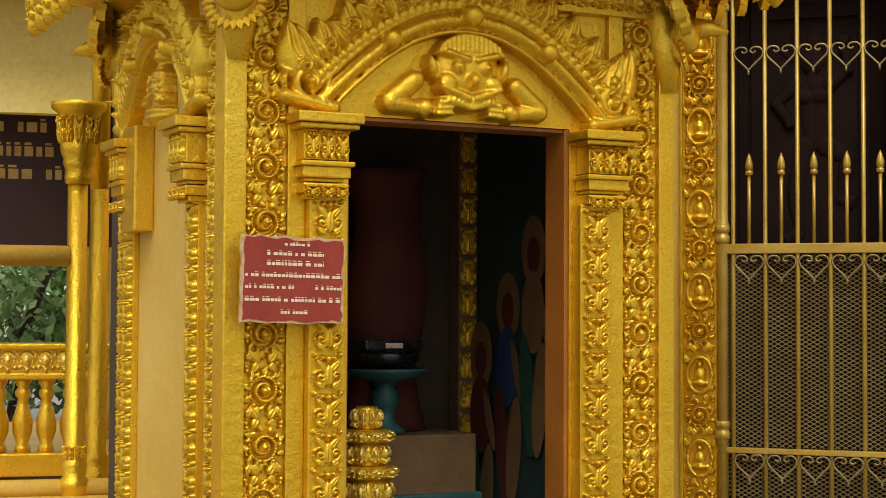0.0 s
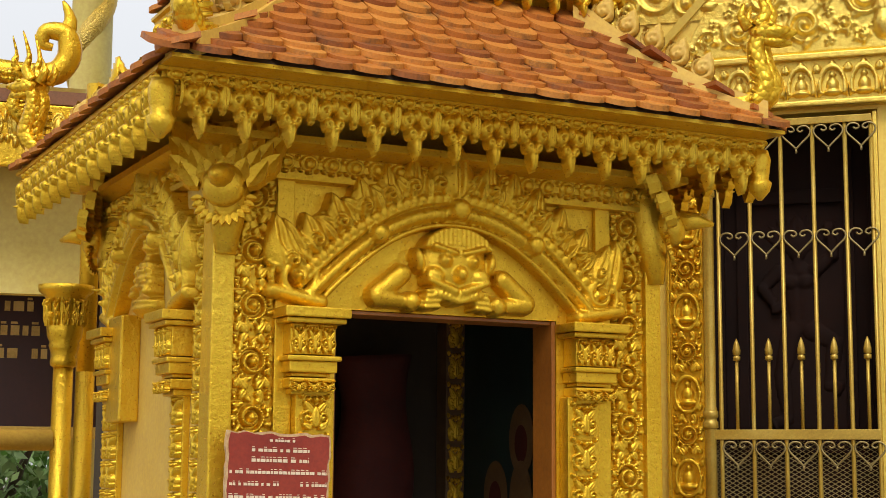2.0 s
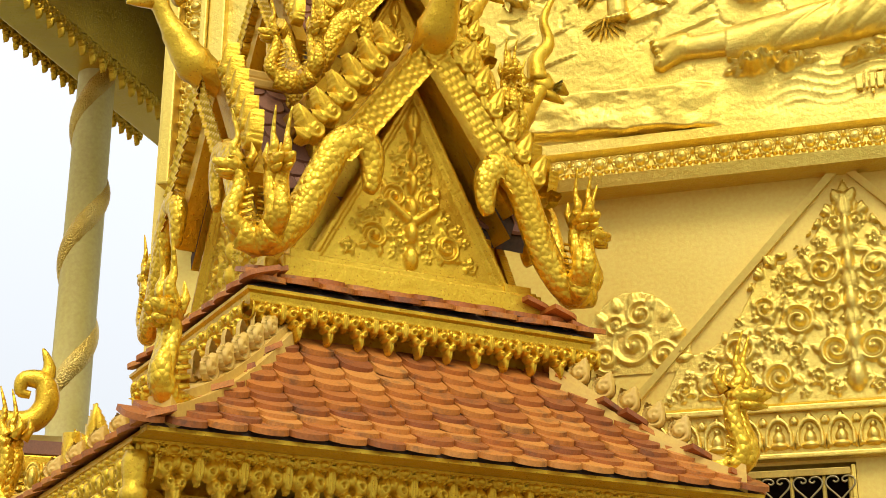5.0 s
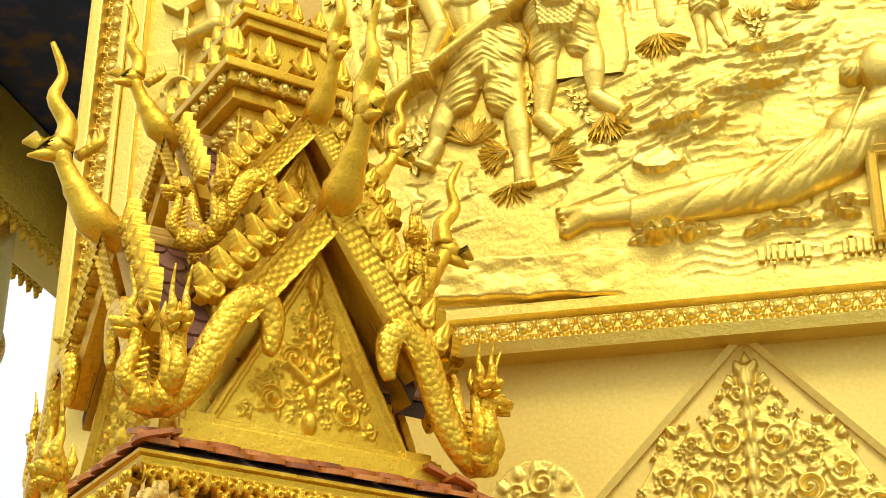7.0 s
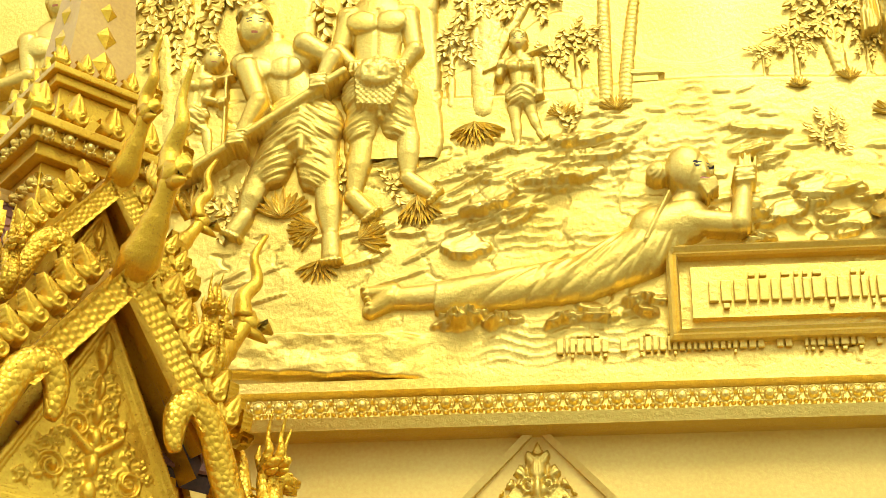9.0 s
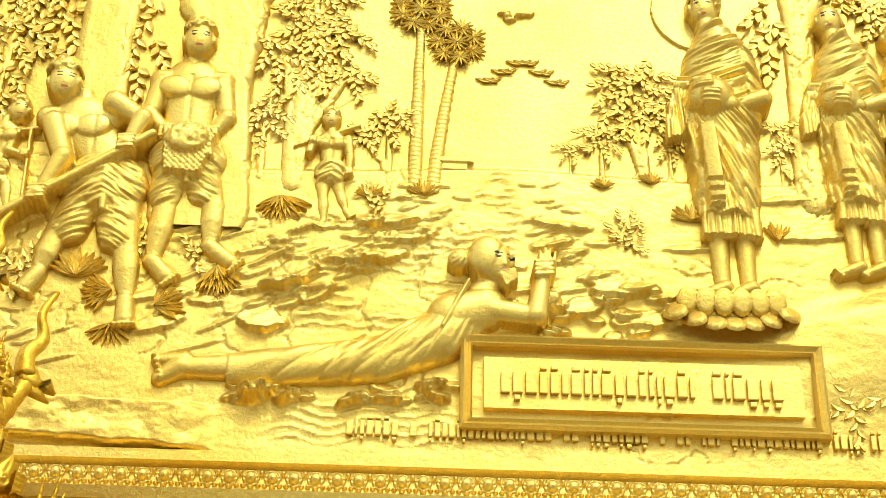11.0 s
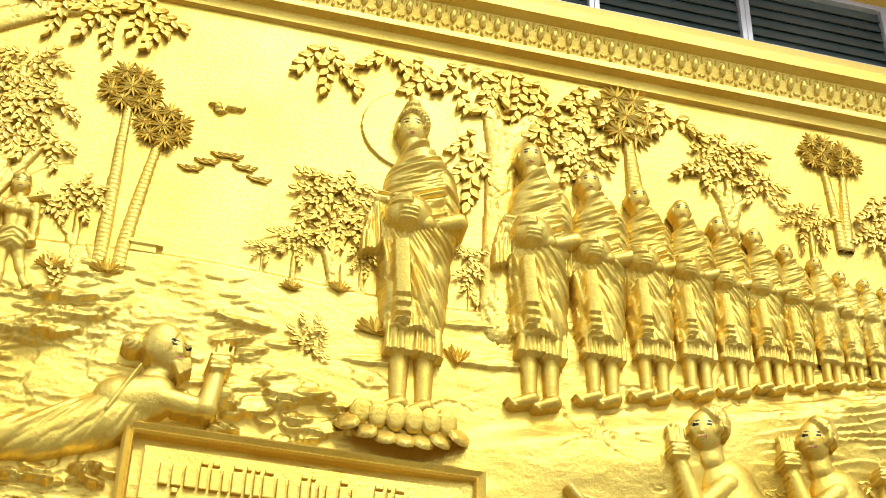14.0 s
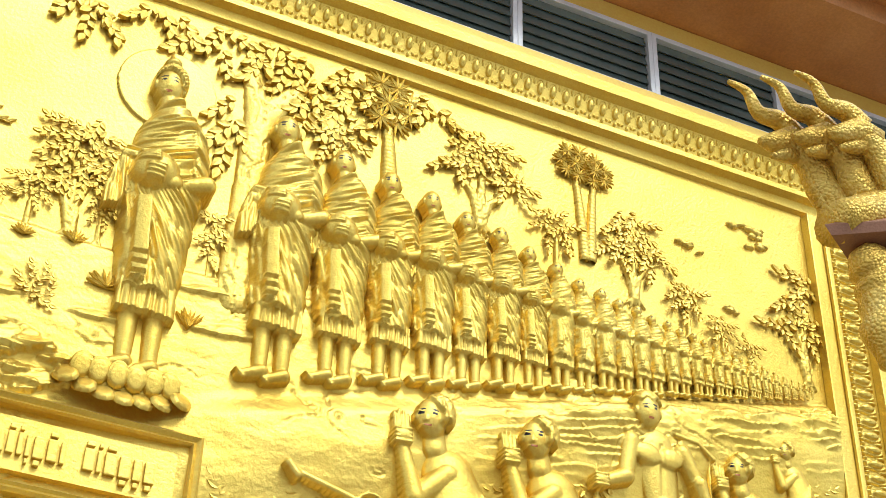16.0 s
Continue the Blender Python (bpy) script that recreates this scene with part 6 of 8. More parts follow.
# small praying form in the side niche, one plain form
r = Relief(-0.2, 0.2, 2.36, 2.78, 0.006)
r.oval(0, 2.70, 0.04, 0.055, 0.06), r.oval(0, 2.56, 0.085, 0.11, 0.08), r.oval(0, 2.44, 0.14, 0.06, 0.09), r.leaf(0, 2.73, 0.1, 0.04, 90, 0.05)
for s in (-1, 1):
    r.limb(s * 0.08, 2.60, 0.03, s * 0.10, 2.50, 0.028, 1.3, 0.03), r.limb(s * 0.10, 2.50, 0.028, s * 0.015, 2.54, 0.022, 1.3, 0.05)
r.carve(0.004 * np.sin(r.Z * 190))
link_mesh("niche_relief", r.mesh("niche_relief"), GOLD, porch, pose(-1.016, 0.81, 0.0, 0, 0, -90), "small gold niche relief")


def bird_bracket(m):
    """A corner bracket: a bird's round head with a beak in a ruff of feathers."""
    rng = random.Random(5)
    rows = []
    for j in range(7):
        n = 5 + (j % 2)
        for k in range(n):
            q = k - (n - 1) / 2
            rows.append((q * 0.046 * (1 + 0.06 * j), -0.02 + j * 0.043, 0.115 - 0.010 * j, 0.125, math.pi / 2 - q * 0.30, 0.10))
    for k in range(13):
        a = -math.pi * (k + 0.5) / 13
        rows.append((0.080 * math.cos(a), -0.03 + 0.080 * math.sin(a), 0.075, 0.045, a, 0.05))
    b = new("bird_bracket", leaf_mesh("bird_bracket", rows, 0.30))
    b.data.materials.append(GOLD)
    b.parent, b.matrix_basis = porch, m
    bm = bmesh.new()
    bmesh.ops.create_uvsphere(bm, u_segments=16, v_segments=12, radius=0.085)
    for v in bm.verts:
        v.co = Vector((v.co.x, v.co.y * 0.8 - 0.10, v.co.z))
    tube(bm, [(0, -0.15, 0.01), (0.0, -0.22, -0.01), (0.0, -0.28, -0.045)], [0.05, 0.034, 0.008], 10)
    part("head", bm, GOLD, b, "", None, True)
    bm = bmesh.new()
    tube(bm, [(0, 0.03, -0.22), (0, 0.0, -0.05), (0, -0.02, 0.10), (0, -0.08, 0.22)], [0.04, 0.075, 0.085, 0.05], 12)
    part("body", bm, GOLD, b, "", None, True)


for bx, by, ba in ((-0.97, 0.0, -30), (0.985, 0.0, 55), (-0.985, 1.58, -130)):
    bird_bracket(pose(bx, by, 2.80, -16, 0, ba) @ Matrix.Scale(1.05, 4))

# cornice under the eave, soffit, fascia and hanging fringe
PATH1 = [(-1.01, 1.70), (-1.01, 0.0), (1.01, 0.0), (1.01, 1.70)]
bm = bmesh.new()
sweep(bm, [(0.0, 2.88), (0.05, 2.885), (0.055, 2.905), (0.03, 2.91), (0.04, 2.99), (0.12, 3.02), (0.12, 3.05), (0.0, 3.05)], PATH1)
part("cornice", bm, GOLD, porch)
ARC = petal_mesh("arc_leaf", 0.10, 0.085, 0.030, GOLD)
porch_rows("arc_leaf", ARC, [pose(-0.95 + i * 0.1, -0.036, 2.95, 8) for i in range(20)] + [pose(-1.046, 0.06 + i * 0.1, 2.95, 8, 0, -90) for i in range(16)])
E1X, E1Y0, E1Y1 = 1.35, -0.34, 1.98
part("soffit", boxes((-E1X + 0.035, E1X - 0.035, E1Y0 + 0.035, E1Y1 - 0.035, 3.10, 3.14), (-1.365, 1.365, -0.505, 2.125, 3.196, 3.212)), GOLD, porch, "gold eave soffit")
EAVE = [(-E1X, E1Y1), (-E1X, E1Y0), (E1X, E1Y0), (E1X, E1Y1)]
bm = bmesh.new()
sweep(bm, [(-0.03, 3.105), (0.002, 3.105), (0.004, 3.135), (0.0, 3.14), (0.004, 3.178), (0.025, 3.182), (0.025, 3.195), (-0.03, 3.195)], EAVE)
part("fascia", bm, GOLD, porch)


def pendant_mesh(name, w, h):
    """One hanging motif of the fringe: a three-lobed flower with a pointed drop and a small drop beside it."""
    r = Relief(-w / 2, w / 2, -h, 0.0, w / 34)
    r.put(np.where(r.Z > -h * 0.10, 0.012, 0))
    for s in (-1, 1):
        r.oval(s * w * 0.21, -h * 0.28, w * 0.19, h * 0.19, 0.040, s * 25)
        r.oval(s * w * 0.12, -h * 0.52, w * 0.135, h * 0.13, 0.044)
        r.leaf(s * w * 0.47, -h * 0.05, h * 0.50, w * 0.10, -90, 0.034)
    r.oval(0, -h * 0.20, w * 0.10, h * 0.14, 0.046)
    r.leaf(0, -h * 0.52, h * 0.48, w * 0.13, -90, 0.048)
    r.oval(0, -h * 0.62, w * 0.05, w * 0.05, 0.062)
    for s in (-1, 1):
        r.H = np.where(np.hypot(r.X - s * w * 0.22, r.Z + h * 0.30) < w * 0.06, 0.012, r.H)
        r.H = np.where(np.hypot(r.X - s * w * 0.13, r.Z + h * 0.54) < w * 0.035, 0.014, r.H)
    me = r.mesh(name, False, 0.012)
    me.materials.append(GOLD)
    return me


PENDANT = pendant_mesh("pendant", 0.175, 0.225)
BAND = petal_mesh("band_leaf", 0.085, 0.060, 0.024, GOLD)
porch_rows("pendant", PENDANT, [pose(-E1X + 0.06 + 0.0875 + i * 0.175, E1Y0 - 0.006, 3.168, 3) for i in range(15)])
porch_rows("pendant", PENDANT, [pose(-E1X - 0.004, E1Y0 + 0.08 + i * 0.170, 3.155, 3, 0, -90) for i in range(14)])
porch_rows("pendant", PENDANT, [pose(E1X + 0.004, E1Y0 + 0.08 + i * 0.170, 3.155, 3, 0, 90) for i in range(14)])
porch_rows("band_leaf", BAND, [pose(-E1X + 0.05 + i * 0.085, E1Y0 - 0.014, 3.165) for i in range(32)] + [pose(-E1X - 0.008, E1Y0 + 0.05 + i * 0.085, 3.160, 0, 0, -90) for i in range(27)])
for sx in (-1, 1):
    bm = bmesh.new()
    lathe(bm, [(0.01, 2.93), (0.045, 2.97), (0.055, 3.005), (0.04, 3.02), (0.045, 3.05), (0.052, 3.11), (0.04, 3.15)], 14, sx * E1X, E1Y0)
    part("corner_drop", bm, GOLD, porch, "", None, True)


def scale_tile(name, w, ln, th):
    bm = bmesh.new()
    sag = ln * 0.44
    out = [(-w / 2, ln)] + [(-w / 2 * math.cos(a), sag - sag * math.sin(a) ** 0.8) for a in [k * math.pi / 10 for k in range(11)]] + [(w / 2, ln)]
    lo = [bm.verts.new((x, y, 0)) for x, y in out]
    hi = [bm.verts.new((x * 0.97, y + 0.004, th)) for x, y in out]
    bm.faces.new(lo[::-1]), bm.faces.new(hi)
    n = len(out)
    for i in range(n):
        bm.faces.new((lo[i], lo[(i + 1) % n], hi[(i + 1) % n], hi[i]))
    bmesh.ops.recalc_face_normals(bm, faces=bm.faces)
    me = bpy.data.meshes.new(name)
    bm.to_mesh(me), bm.free()
    return me


def hip_slope(half0, half1, rise0, run0, rise1, run1, rows, sag):
    """Places of tiles on a slope: along from -half to half, run inwards, rise up."""
    rng = random.Random(int(half0 * 1000))
    out = []
    for k in range(rows):
        t = k / rows
        half = half0 + (half1 - half0) * t
        y, z = run0 + (run1 - run0) * t, rise0 + (rise1 - rise0) * t - sag * math.sin(math.pi * t)
        dz = (rise1 - rise0) - sag * math.pi * math.cos(math.pi * t)
        ang = math.degrees(math.atan2(dz, run1 - run0))
        n = int(2 * half / 0.158) + 1
        x0 = -(n - 1) * 0.158 / 2 + (0.04 if k % 2 else -0.04)
        for i in range(n):
            x = x0 + i * 0.158
            if abs(x) < half - 0.03:
                out.append(pose(x + rng.uniform(-0.004, 0.004), y, z + 0.012 + rng.uniform(0, 0.006), ang - 13 + rng.uniform(-2, 2), rng.uniform(-1.5, 1.5), rng.uniform(-2, 2)))
    return out


TILE_ME = scale_tile("roof_tile", 0.156, 0.150, 0.022)
TILE_ME.materials.append(TILE)
bm = bmesh.new()
vs = [bm.verts.new(p) for p in ((-1.36, -0.5, 3.213), (1.36, -0.5, 3.213), (1.36, 2.12, 3.213), (-1.36, 2.12, 3.213), (-0.69, 0.05, 3.72), (0.69, 0.05, 3.72), (0.69, 1.57, 3.72), (-0.69, 1.57, 3.72))]
for q in ((0, 1, 5, 4), (1, 2, 6, 5), (2, 3, 7, 6), (3, 0, 4, 7), (4, 5, 6, 7), (3, 2, 1, 0)):
    bm.faces.new([vs[i] for i in q])
roof = part("roof", bm, MORTAR, porch, "lower roof with orange clay tiles")
CENTRE = pose(0, 0.81, 0)


def laid(name, me, parent, ms):
    for m in ms:
        o = new(name, me)
        o.parent = parent
        o.matrix_basis = m


front1 = hip_slope(1.42, 0.70, 3.195, -0.56, 3.74, 0.03, 10, 0.035)
laid("roof_tile", TILE_ME, roof, front1)
side1 = hip_slope(1.36, 0.80, 3.195, -0.61, 3.74, 0.12, 10, 0.035)
laid("roof_tile", TILE_ME, roof, [pose(-0.81, 0.81, 0, 0, 0, -90) @ m for m in side1])
bm = bmesh.new()
for rz in (90,):
    for m in side1:
        tmp = bmesh.new()
        tmp.from_mesh(TILE_ME)
        tmp.transform(pose(0.81, 0.81, 0, 0, 0, rz) @ m)
        mm = bpy.data.meshes.new("t")
        tmp.to_mesh(mm), tmp.free()
        bm.from_mesh(mm)
        bpy.data.meshes.remove(mm)
tagged(part("roof_tiles", bm, TILE, roof, "orange clay tiles"), "", "", "", "stuff")


# serpent heads and bodies
def serpent_heads(bm, base, n, size, spread=0.09, crest=1.0):
    """n hooded necks that rise from base towards +x, each with open jaws and a tall crest."""
    b = Vector(base)
    for k in range(n):
        o = (k - (n - 1) / 2) * spread * size
        z = size * (1.0 - 0.10 * abs(k - (n - 1) / 2))
        S = lambda x, zz: (b.x + x * size + (0.06 * size * k), b.y + o * (0.4 + zz), b.z + zz * z)
        tube(bm, smooth_path([S(-0.25, 0.0), S(0.0, 0.02), S(0.16, 0.18), S(0.10, 0.42), S(0.08, 0.62), S(0.16, 0.74)], 3), [0.13 * size - 0.004 * size * i for i in range(16)], 10)
        tube(bm, [S(0.06, 0.70), S(0.18, 0.76), S(0.30, 0.74), S(0.40, 0.76)], [0.085 * size, 0.095 * size, 0.065 * size, 0.025 * size], 10)
        tube(bm, [S(0.12, 0.68), S(0.24, 0.65), S(0.36, 0.64)], [0.06 * size, 0.05 * size, 0.02 * size], 8)
        tube(bm, smooth_path([S(0.10, 0.80), S(0.18, 0.95), S(0.14, 1.0 + 0.10 * crest), S(0.22, 1.05 + 0.35 * crest)], 4), [0.075 * size * (1 - i / 13.5) for i in range(13)], 8)
        tube(bm, [S(0.02, 0.78), S(-0.06, 0.92), S(-0.02, 1.05)], [0.06 * size, 0.045 * size, 0.008 * size], 8)
        for e in (-1, 1):
            q = Vector(S(0.22, 0.80)) + Vector((0, e * 0.07 * size, 0))
            tube(bm, [q + Vector((-0.03 * size, 0, 0)), q, q + Vector((0.03 * size, 0, 0))], [0.012 * size, 0.026 * size, 0.012 * size], 6)
    for i in range(6):
        zz = i * 0.08
        tube(bm, [(b.x + 0.02 * size, b.y - 0.16 * size, b.z + zz * size + 0.02), (b.x + (0.17 + 0.02 * math.sin(i)) * size, b.y, b.z + zz * size), (b.x + 0.02 * size, b.y + 0.16 * size, b.z + zz * size + 0.02)], [0.02 * size, 0.04 * size, 0.02 * size], 6)
    return bm


def hip_ridge(m, length, rise, scale_h=0.46, heads=2):
    """A stepped gold ridge down a hip that ends in a serpent."""
    bm = bmesh.new()
    for w, z0, z1 in ((0.075, -0.05, 0.035), (0.05, 0.035, 0.075)):
        ring = []
        for i in range(9):
            t = i / 8
            x, z = length * t, -rise * t - 0.05 * math.sin(math.pi * t) + 0.03 * t * t
            ring.append([bm.verts.new((x, y, z + q)) for y, q in ((-w, z0), (w, z0), (w, z1), (-w, z1))])
        for a, b in zip(ring, ring[1:]):
            for j in range(4):
                bm.faces.new((a[j], b[j], b[(j + 1) % 4], a[(j + 1) % 4]))
        bm.faces.new(ring[0]), bm.faces.new(ring[-1][::-1])
    rd = part("hip_ridge", bm, GOLD_PALE, porch, "pale gold hip ridge", m)
    bm = bmesh.new()
    serpent_heads(bm, (length * 0.90, 0, -rise * 0.88 + 0.03), heads, scale_h)
    part("serpent", bm, GOLD_SCALE, rd, "gold serpent finial", None, True)
    r = Relief(-0.07, 0.07, 0, 0.13, 0.006)
    r.spiral(0.0, 0.05, 0.05, 1.5, 0.014, 0.03, 40), r.leaf(0.0, 0.03, 0.1, 0.035, 70, 0.03)
    me = r.mesh("crest")
    me.materials.append(GOLD_PALE)
    for i in range(5):
        t = 0.15 + i * 0.13
        for s in (-1, 1):
            o = new("crest", me)
            o.parent = rd
            o.matrix_basis = pose(length * t, 0.02 * -s, -rise * t + 0.04, 0, 0, 0 if s > 0 else 180)


RISE = 0.54
for (x, y), a in (((-0.66, 0.07), 219), ((0.66, 0.07), 321), ((-0.66, 1.55), 141), ((0.66, 1.55), 39)):
    hip_ridge(pose(x, y, 3.77, 0, 0, a), 0.84, RISE)

# upper eave with its tile edge and fringe
E2X, E2Y0, E2Y1 = 0.82, 0.0, 1.62
EAVE2 = [(-E2X, E2Y1), (-E2X, E2Y0), (E2X, E2Y0), (E2X, E2Y1)]
part("upper_wall", boxes((-0.66, 0.66, 0.14, 1.48, 3.70, 4.12)), GOLD, porch)
bm = bmesh.new()
sweep(bm, [(-0.2, 3.86), (0.0, 3.86), (0.002, 3.885), (0.0, 3.89), (0.006, 3.93), (0.022, 3.94), (0.022, 3.955), (-0.2, 3.955)], EAVE2)
part("upper_fascia", bm, GOLD, porch)
PENDANT2 = pendant_mesh("pendant", 0.14, 0.165)
porch_rows("pendant", PENDANT2, [pose(-E2X + 0.07 + i * 0.14, E2Y0 - 0.004, 3.905, 3) for i in range(12)] + [pose(-E2X - 0.004, E2Y0 + 0.08 + i * 0.14, 3.905, 3, 0, -90) for i in range(11)] + [pose(E2X + 0.004, E2Y0 + 0.08 + i * 0.14, 3.905, 3, 0, 90) for i in range(11)])
bm = bmesh.new()
vs = [bm.verts.new(p) for p in ((-0.84, -0.02, 3.957), (0.84, -0.02, 3.957), (0.84, 1.64, 3.957), (-0.84, 1.64, 3.957), (-0.55, 0.25, 4.11), (0.55, 0.25, 4.11), (0.55, 1.37, 4.11), (-0.55, 1.37, 4.11))]
for q in ((0, 1, 5, 4), (1, 2, 6, 5), (2, 3, 7, 6), (3, 0, 4, 7), (4, 5, 6, 7), (3, 2, 1, 0)):
    bm.faces.new([vs[i] for i in q])
roof2 = part("upper_roof", bm, MORTAR, porch, "upper roof with orange clay tiles")
edge2 = hip_slope(0.88, 0.62, 3.96, -0.87, 4.12, -0.58, 3, 0.0)
for a in (0, -90, 90):
    laid("roof_tile", TILE_ME, roof2, [pose(0, 0.81, 0, 0, 0, a) @ m for m in edge2])

# the cross gables: scaled serpent boards, carved field, crest leaves and a swan-necked finial
FIELD = Relief(-0.52, 0.52, 0.0, 0.98, 0.007)
_tri = 0.95 - 0.95 * np.abs(FIELD.X) / 0.51
FIELD.H = np.where(FIELD.Z < _tri, 0.01, 0)
for s in (-1, 1):
    FIELD.limb(s * 0.02, 0.28, 0.022, s * 0.12, 0.36, 0.016, 1.2, 0.02)
fill_scrolls(FIELD, lambda x, z: z < 0.80 - 1.86 * x, 26, 0.025, 0.085, 0.038, 4, 0.45, 0.07, 0.75)
for k in range(6):
    FIELD.oval(0, 0.10 + k * 0.12, 0.04 - 0.004 * k, 0.06, 0.05)
FIELD.leaf(0, 0.68, 0.2, 0.04, 90, 0.045)
FIELD.H = np.where(FIELD.Z < _tri - 0.10, FIELD.H, np.where(FIELD.Z < _tri, np.where(FIELD.Z > _tri - 0.055, 0.045, 0.022), 0))
FIELD.H = np.where((FIELD.Z < 0.035) & (FIELD.Z < _tri), 0.05, FIELD.H)
FIELD_ME = FIELD.mesh("carved_field")
CREST = Relief(-0.08, 0.08, 0, 0.20, 0.007)
CREST.leaf(0.02, 0, 0.20, 0.045, 98, 0.045), CREST.leaf(-0.02, 0.02, 0.11, 0.03, 130, 0.04), CREST.spiral(0.02, 0.055, 0.045, 1.6, 0.011, 0.05, 30)
CREST_ME = CREST.mesh("crest_leaf", False, 0.03)
CREST_ME.materials.append(GOLD)


def scale_band(name, p0, p1, w, th, step=0.0075):
    """A straight board covered with overlapping scales between two points of x, z."""
    ln = math.hypot(p1[0] - p0[0], p1[1] - p0[1])
    r = Relief(0, ln, -w / 2, w / 2, step)
    c = 0.036
    row = np.floor(r.X / c)
    zz = (r.Z + np.where(row % 2 == 0, 0, c / 2)) / c
    fx, fz = r.X / c - row, zz - np.floor(zz) - 0.5
    r.H = th + 0.014 * np.clip(1 - (fx * 0.9) ** 2 - (fz * 1.7) ** 2, 0, 1)
    r.H += np.where(np.abs(np.abs(r.Z) - w / 2) < 0.014, 0.012, 0)
    me = r.mesh(name, True)
    me.transform(pose(p0[0], 0, p0[1], 0, -math.degrees(math.atan2(p1[1] - p0[1], p1[0] - p0[0])), 0))
    return me


def gable(m, name="gable"):
    g = new(name)
    g.parent, g.matrix_basis = porch, m
    f = new("carved_field", FIELD_ME)
    if not FIELD_ME.materials:
        FIELD_ME.materials.append(GOLD)
    f.parent, f.matrix_basis = g, pose(0, 0.20, 0.06)
    tagged(g, "gold gable with serpent boards")
    bm = bmesh.new()
    vs = [bm.verts.new(q) for q in ((-0.62, 0.27, -0.02), (0.62, 0.27, -0.02), (0.0, 0.27, 1.14), (-0.62, 0.31, -0.02), (0.62, 0.31, -0.02), (0.0, 0.31, 1.14))]
    for q in ((0, 1, 2), (3, 5, 4), (0, 3, 4, 1), (1, 4, 5, 2), (2, 5, 3, 0)):
        bm.faces.new([vs[i] for i in q])
    part("gable_wall", bm, GOLD, g)
    for s in (-1, 1):
        bm = bmesh.new()
        body = smooth_path([(s * 0.86, 0.06, 0.10), (s * 0.74, 0.03, 0.08), (s * 0.62, 0.02, 0.20), (s * 0.53, 0.01, 0.38), (s * 0.46, 0.0, 0.53), (s * 0.37, 0.0, 0.60), (s * 0.295, 0.0, 0.545), (s * 0.285, 0.0, 0.42), (s * 0.30, 0.0, 0.36)], 4)
        n = len(body)
        tube(bm, body, [0.080 - 0.014 * i / n if i < n * 0.62 else 0.072 * (1 - (i - n * 0.62) / (n * 0.45)) + 0.012 for i in range(n)], 14, 0.7)
        part("serpent_body", bm, GOLD_SCALE, g, "", None, True)
        bm = bmesh.new()
        serpent_heads(bm, (0, 0, 0), 2, 0.40)
        part("serpent", bm, GOLD_SCALE, g, "", pose(s * 0.82, 0.06, 0.10, 0, 0, 0 if s > 0 else 180), True)
        p0, p1 = ((-0.45, 0.50), (0.02, 1.13))
        me = scale_band("scale_board", p0, p1, 0.12, 0.05)
        me.materials.append(GOLD)
        if s > 0:
            me.transform(Matrix.Diagonal((-1, 1, 1, 1)))
            me.flip_normals()
        o = new("scale_board", me)
        o.parent, o.matrix_basis = g, pose(0, 0.03, 0)
        bm = bmesh.new()
        a, b = Vector((s * 0.50, 0.06, 0.44)), Vector((0, 0.06, 1.15))
        d = (b - a).normalized()
        nrm = Vector((s * abs(d.z), 0, abs(d.x)))
        vs = [bm.verts.new(a + nrm * u + Vector((0, v, 0))) for u, v in ((0.05, 0), (0.05, 0.09), (-0.05, 0.09), (-0.05, 0))]
        ws = [bm.verts.new(b + nrm * u + Vector((0, v, 0))) for u, v in ((0.05, 0), (0.05, 0.09), (-0.05, 0.09), (-0.05, 0))]
        for j in range(4):
            bm.faces.new((vs[j], vs[(j + 1) % 4], ws[(j + 1) % 4], ws[j]))
        bm.faces.new(vs), bm.faces.new(ws)
        part("bargeboard", bm, GOLD, g)
        bm = bmesh.new()
        c0, c1 = Vector((s * 0.58, 0, 0.03)), Vector((s * 0.40, 0, 0.52))
        box(bm, min(s * 0.46, s * 0.60), max(s * 0.46, s * 0.60), 0.14, 0.24, 0.0, 0.10, 0.005)
        part("gable_foot", bm, GOLD, g)
        for i in range(6):
            t = 0.04 + i * 0.16
            x, z = s * (0.50 - 0.47 * t), 0.50 + 0.62 * t
            o = new("crest_leaf", CREST_ME)
            o.parent = g
            o.matrix_basis = pose(x + s * 0.055, 0.05, z + 0.035, 0, s * 28, 0) @ Matrix.Diagonal((s, 1, 1, 1)) if s > 0 else pose(x + s * 0.055, 0.05, z + 0.035, 0, s * 28, 0)
    bm = bmesh.new()
    swan = smooth_path([(0, 0.20, 1.06), (0, 0.06, 1.13), (0, -0.06, 1.20), (0, -0.14, 1.30), (0, -0.22, 1.42), (0, -0.27, 1.52)], 4)
    n = len(swan)
    tube(bm, swan, [0.042 + 0.050 * math.exp(-((i / n - 0.36) / 0.26) ** 2) + (0.008 if i % 5 == 3 else 0) for i in range(n)], 14)
    fin = part("finial", bm, GOLD, g, "swan-necked gold finial", None, True)
    bm = bmesh.new()
    tube(bm, [(0, -0.22, 1.50), (0, -0.30, 1.535), (0, -0.38, 1.53), (0, -0.44, 1.50)], [0.045, 0.062, 0.045, 0.010], 10)
    tube(bm, [(0, -0.26, 1.48), (0, -0.34, 1.465), (0, -0.41, 1.44)], [0.04, 0.032, 0.008], 8)
    part("beak", bm, GOLD, fin, "", None, True)
    bm = bmesh.new()
    cr = smooth_path([(0, -0.25, 1.54), (0, -0.24, 1.66), (0, -0.32, 1.78), (0, -0.29, 1.92), (0, -0.36, 2.08)], 4)
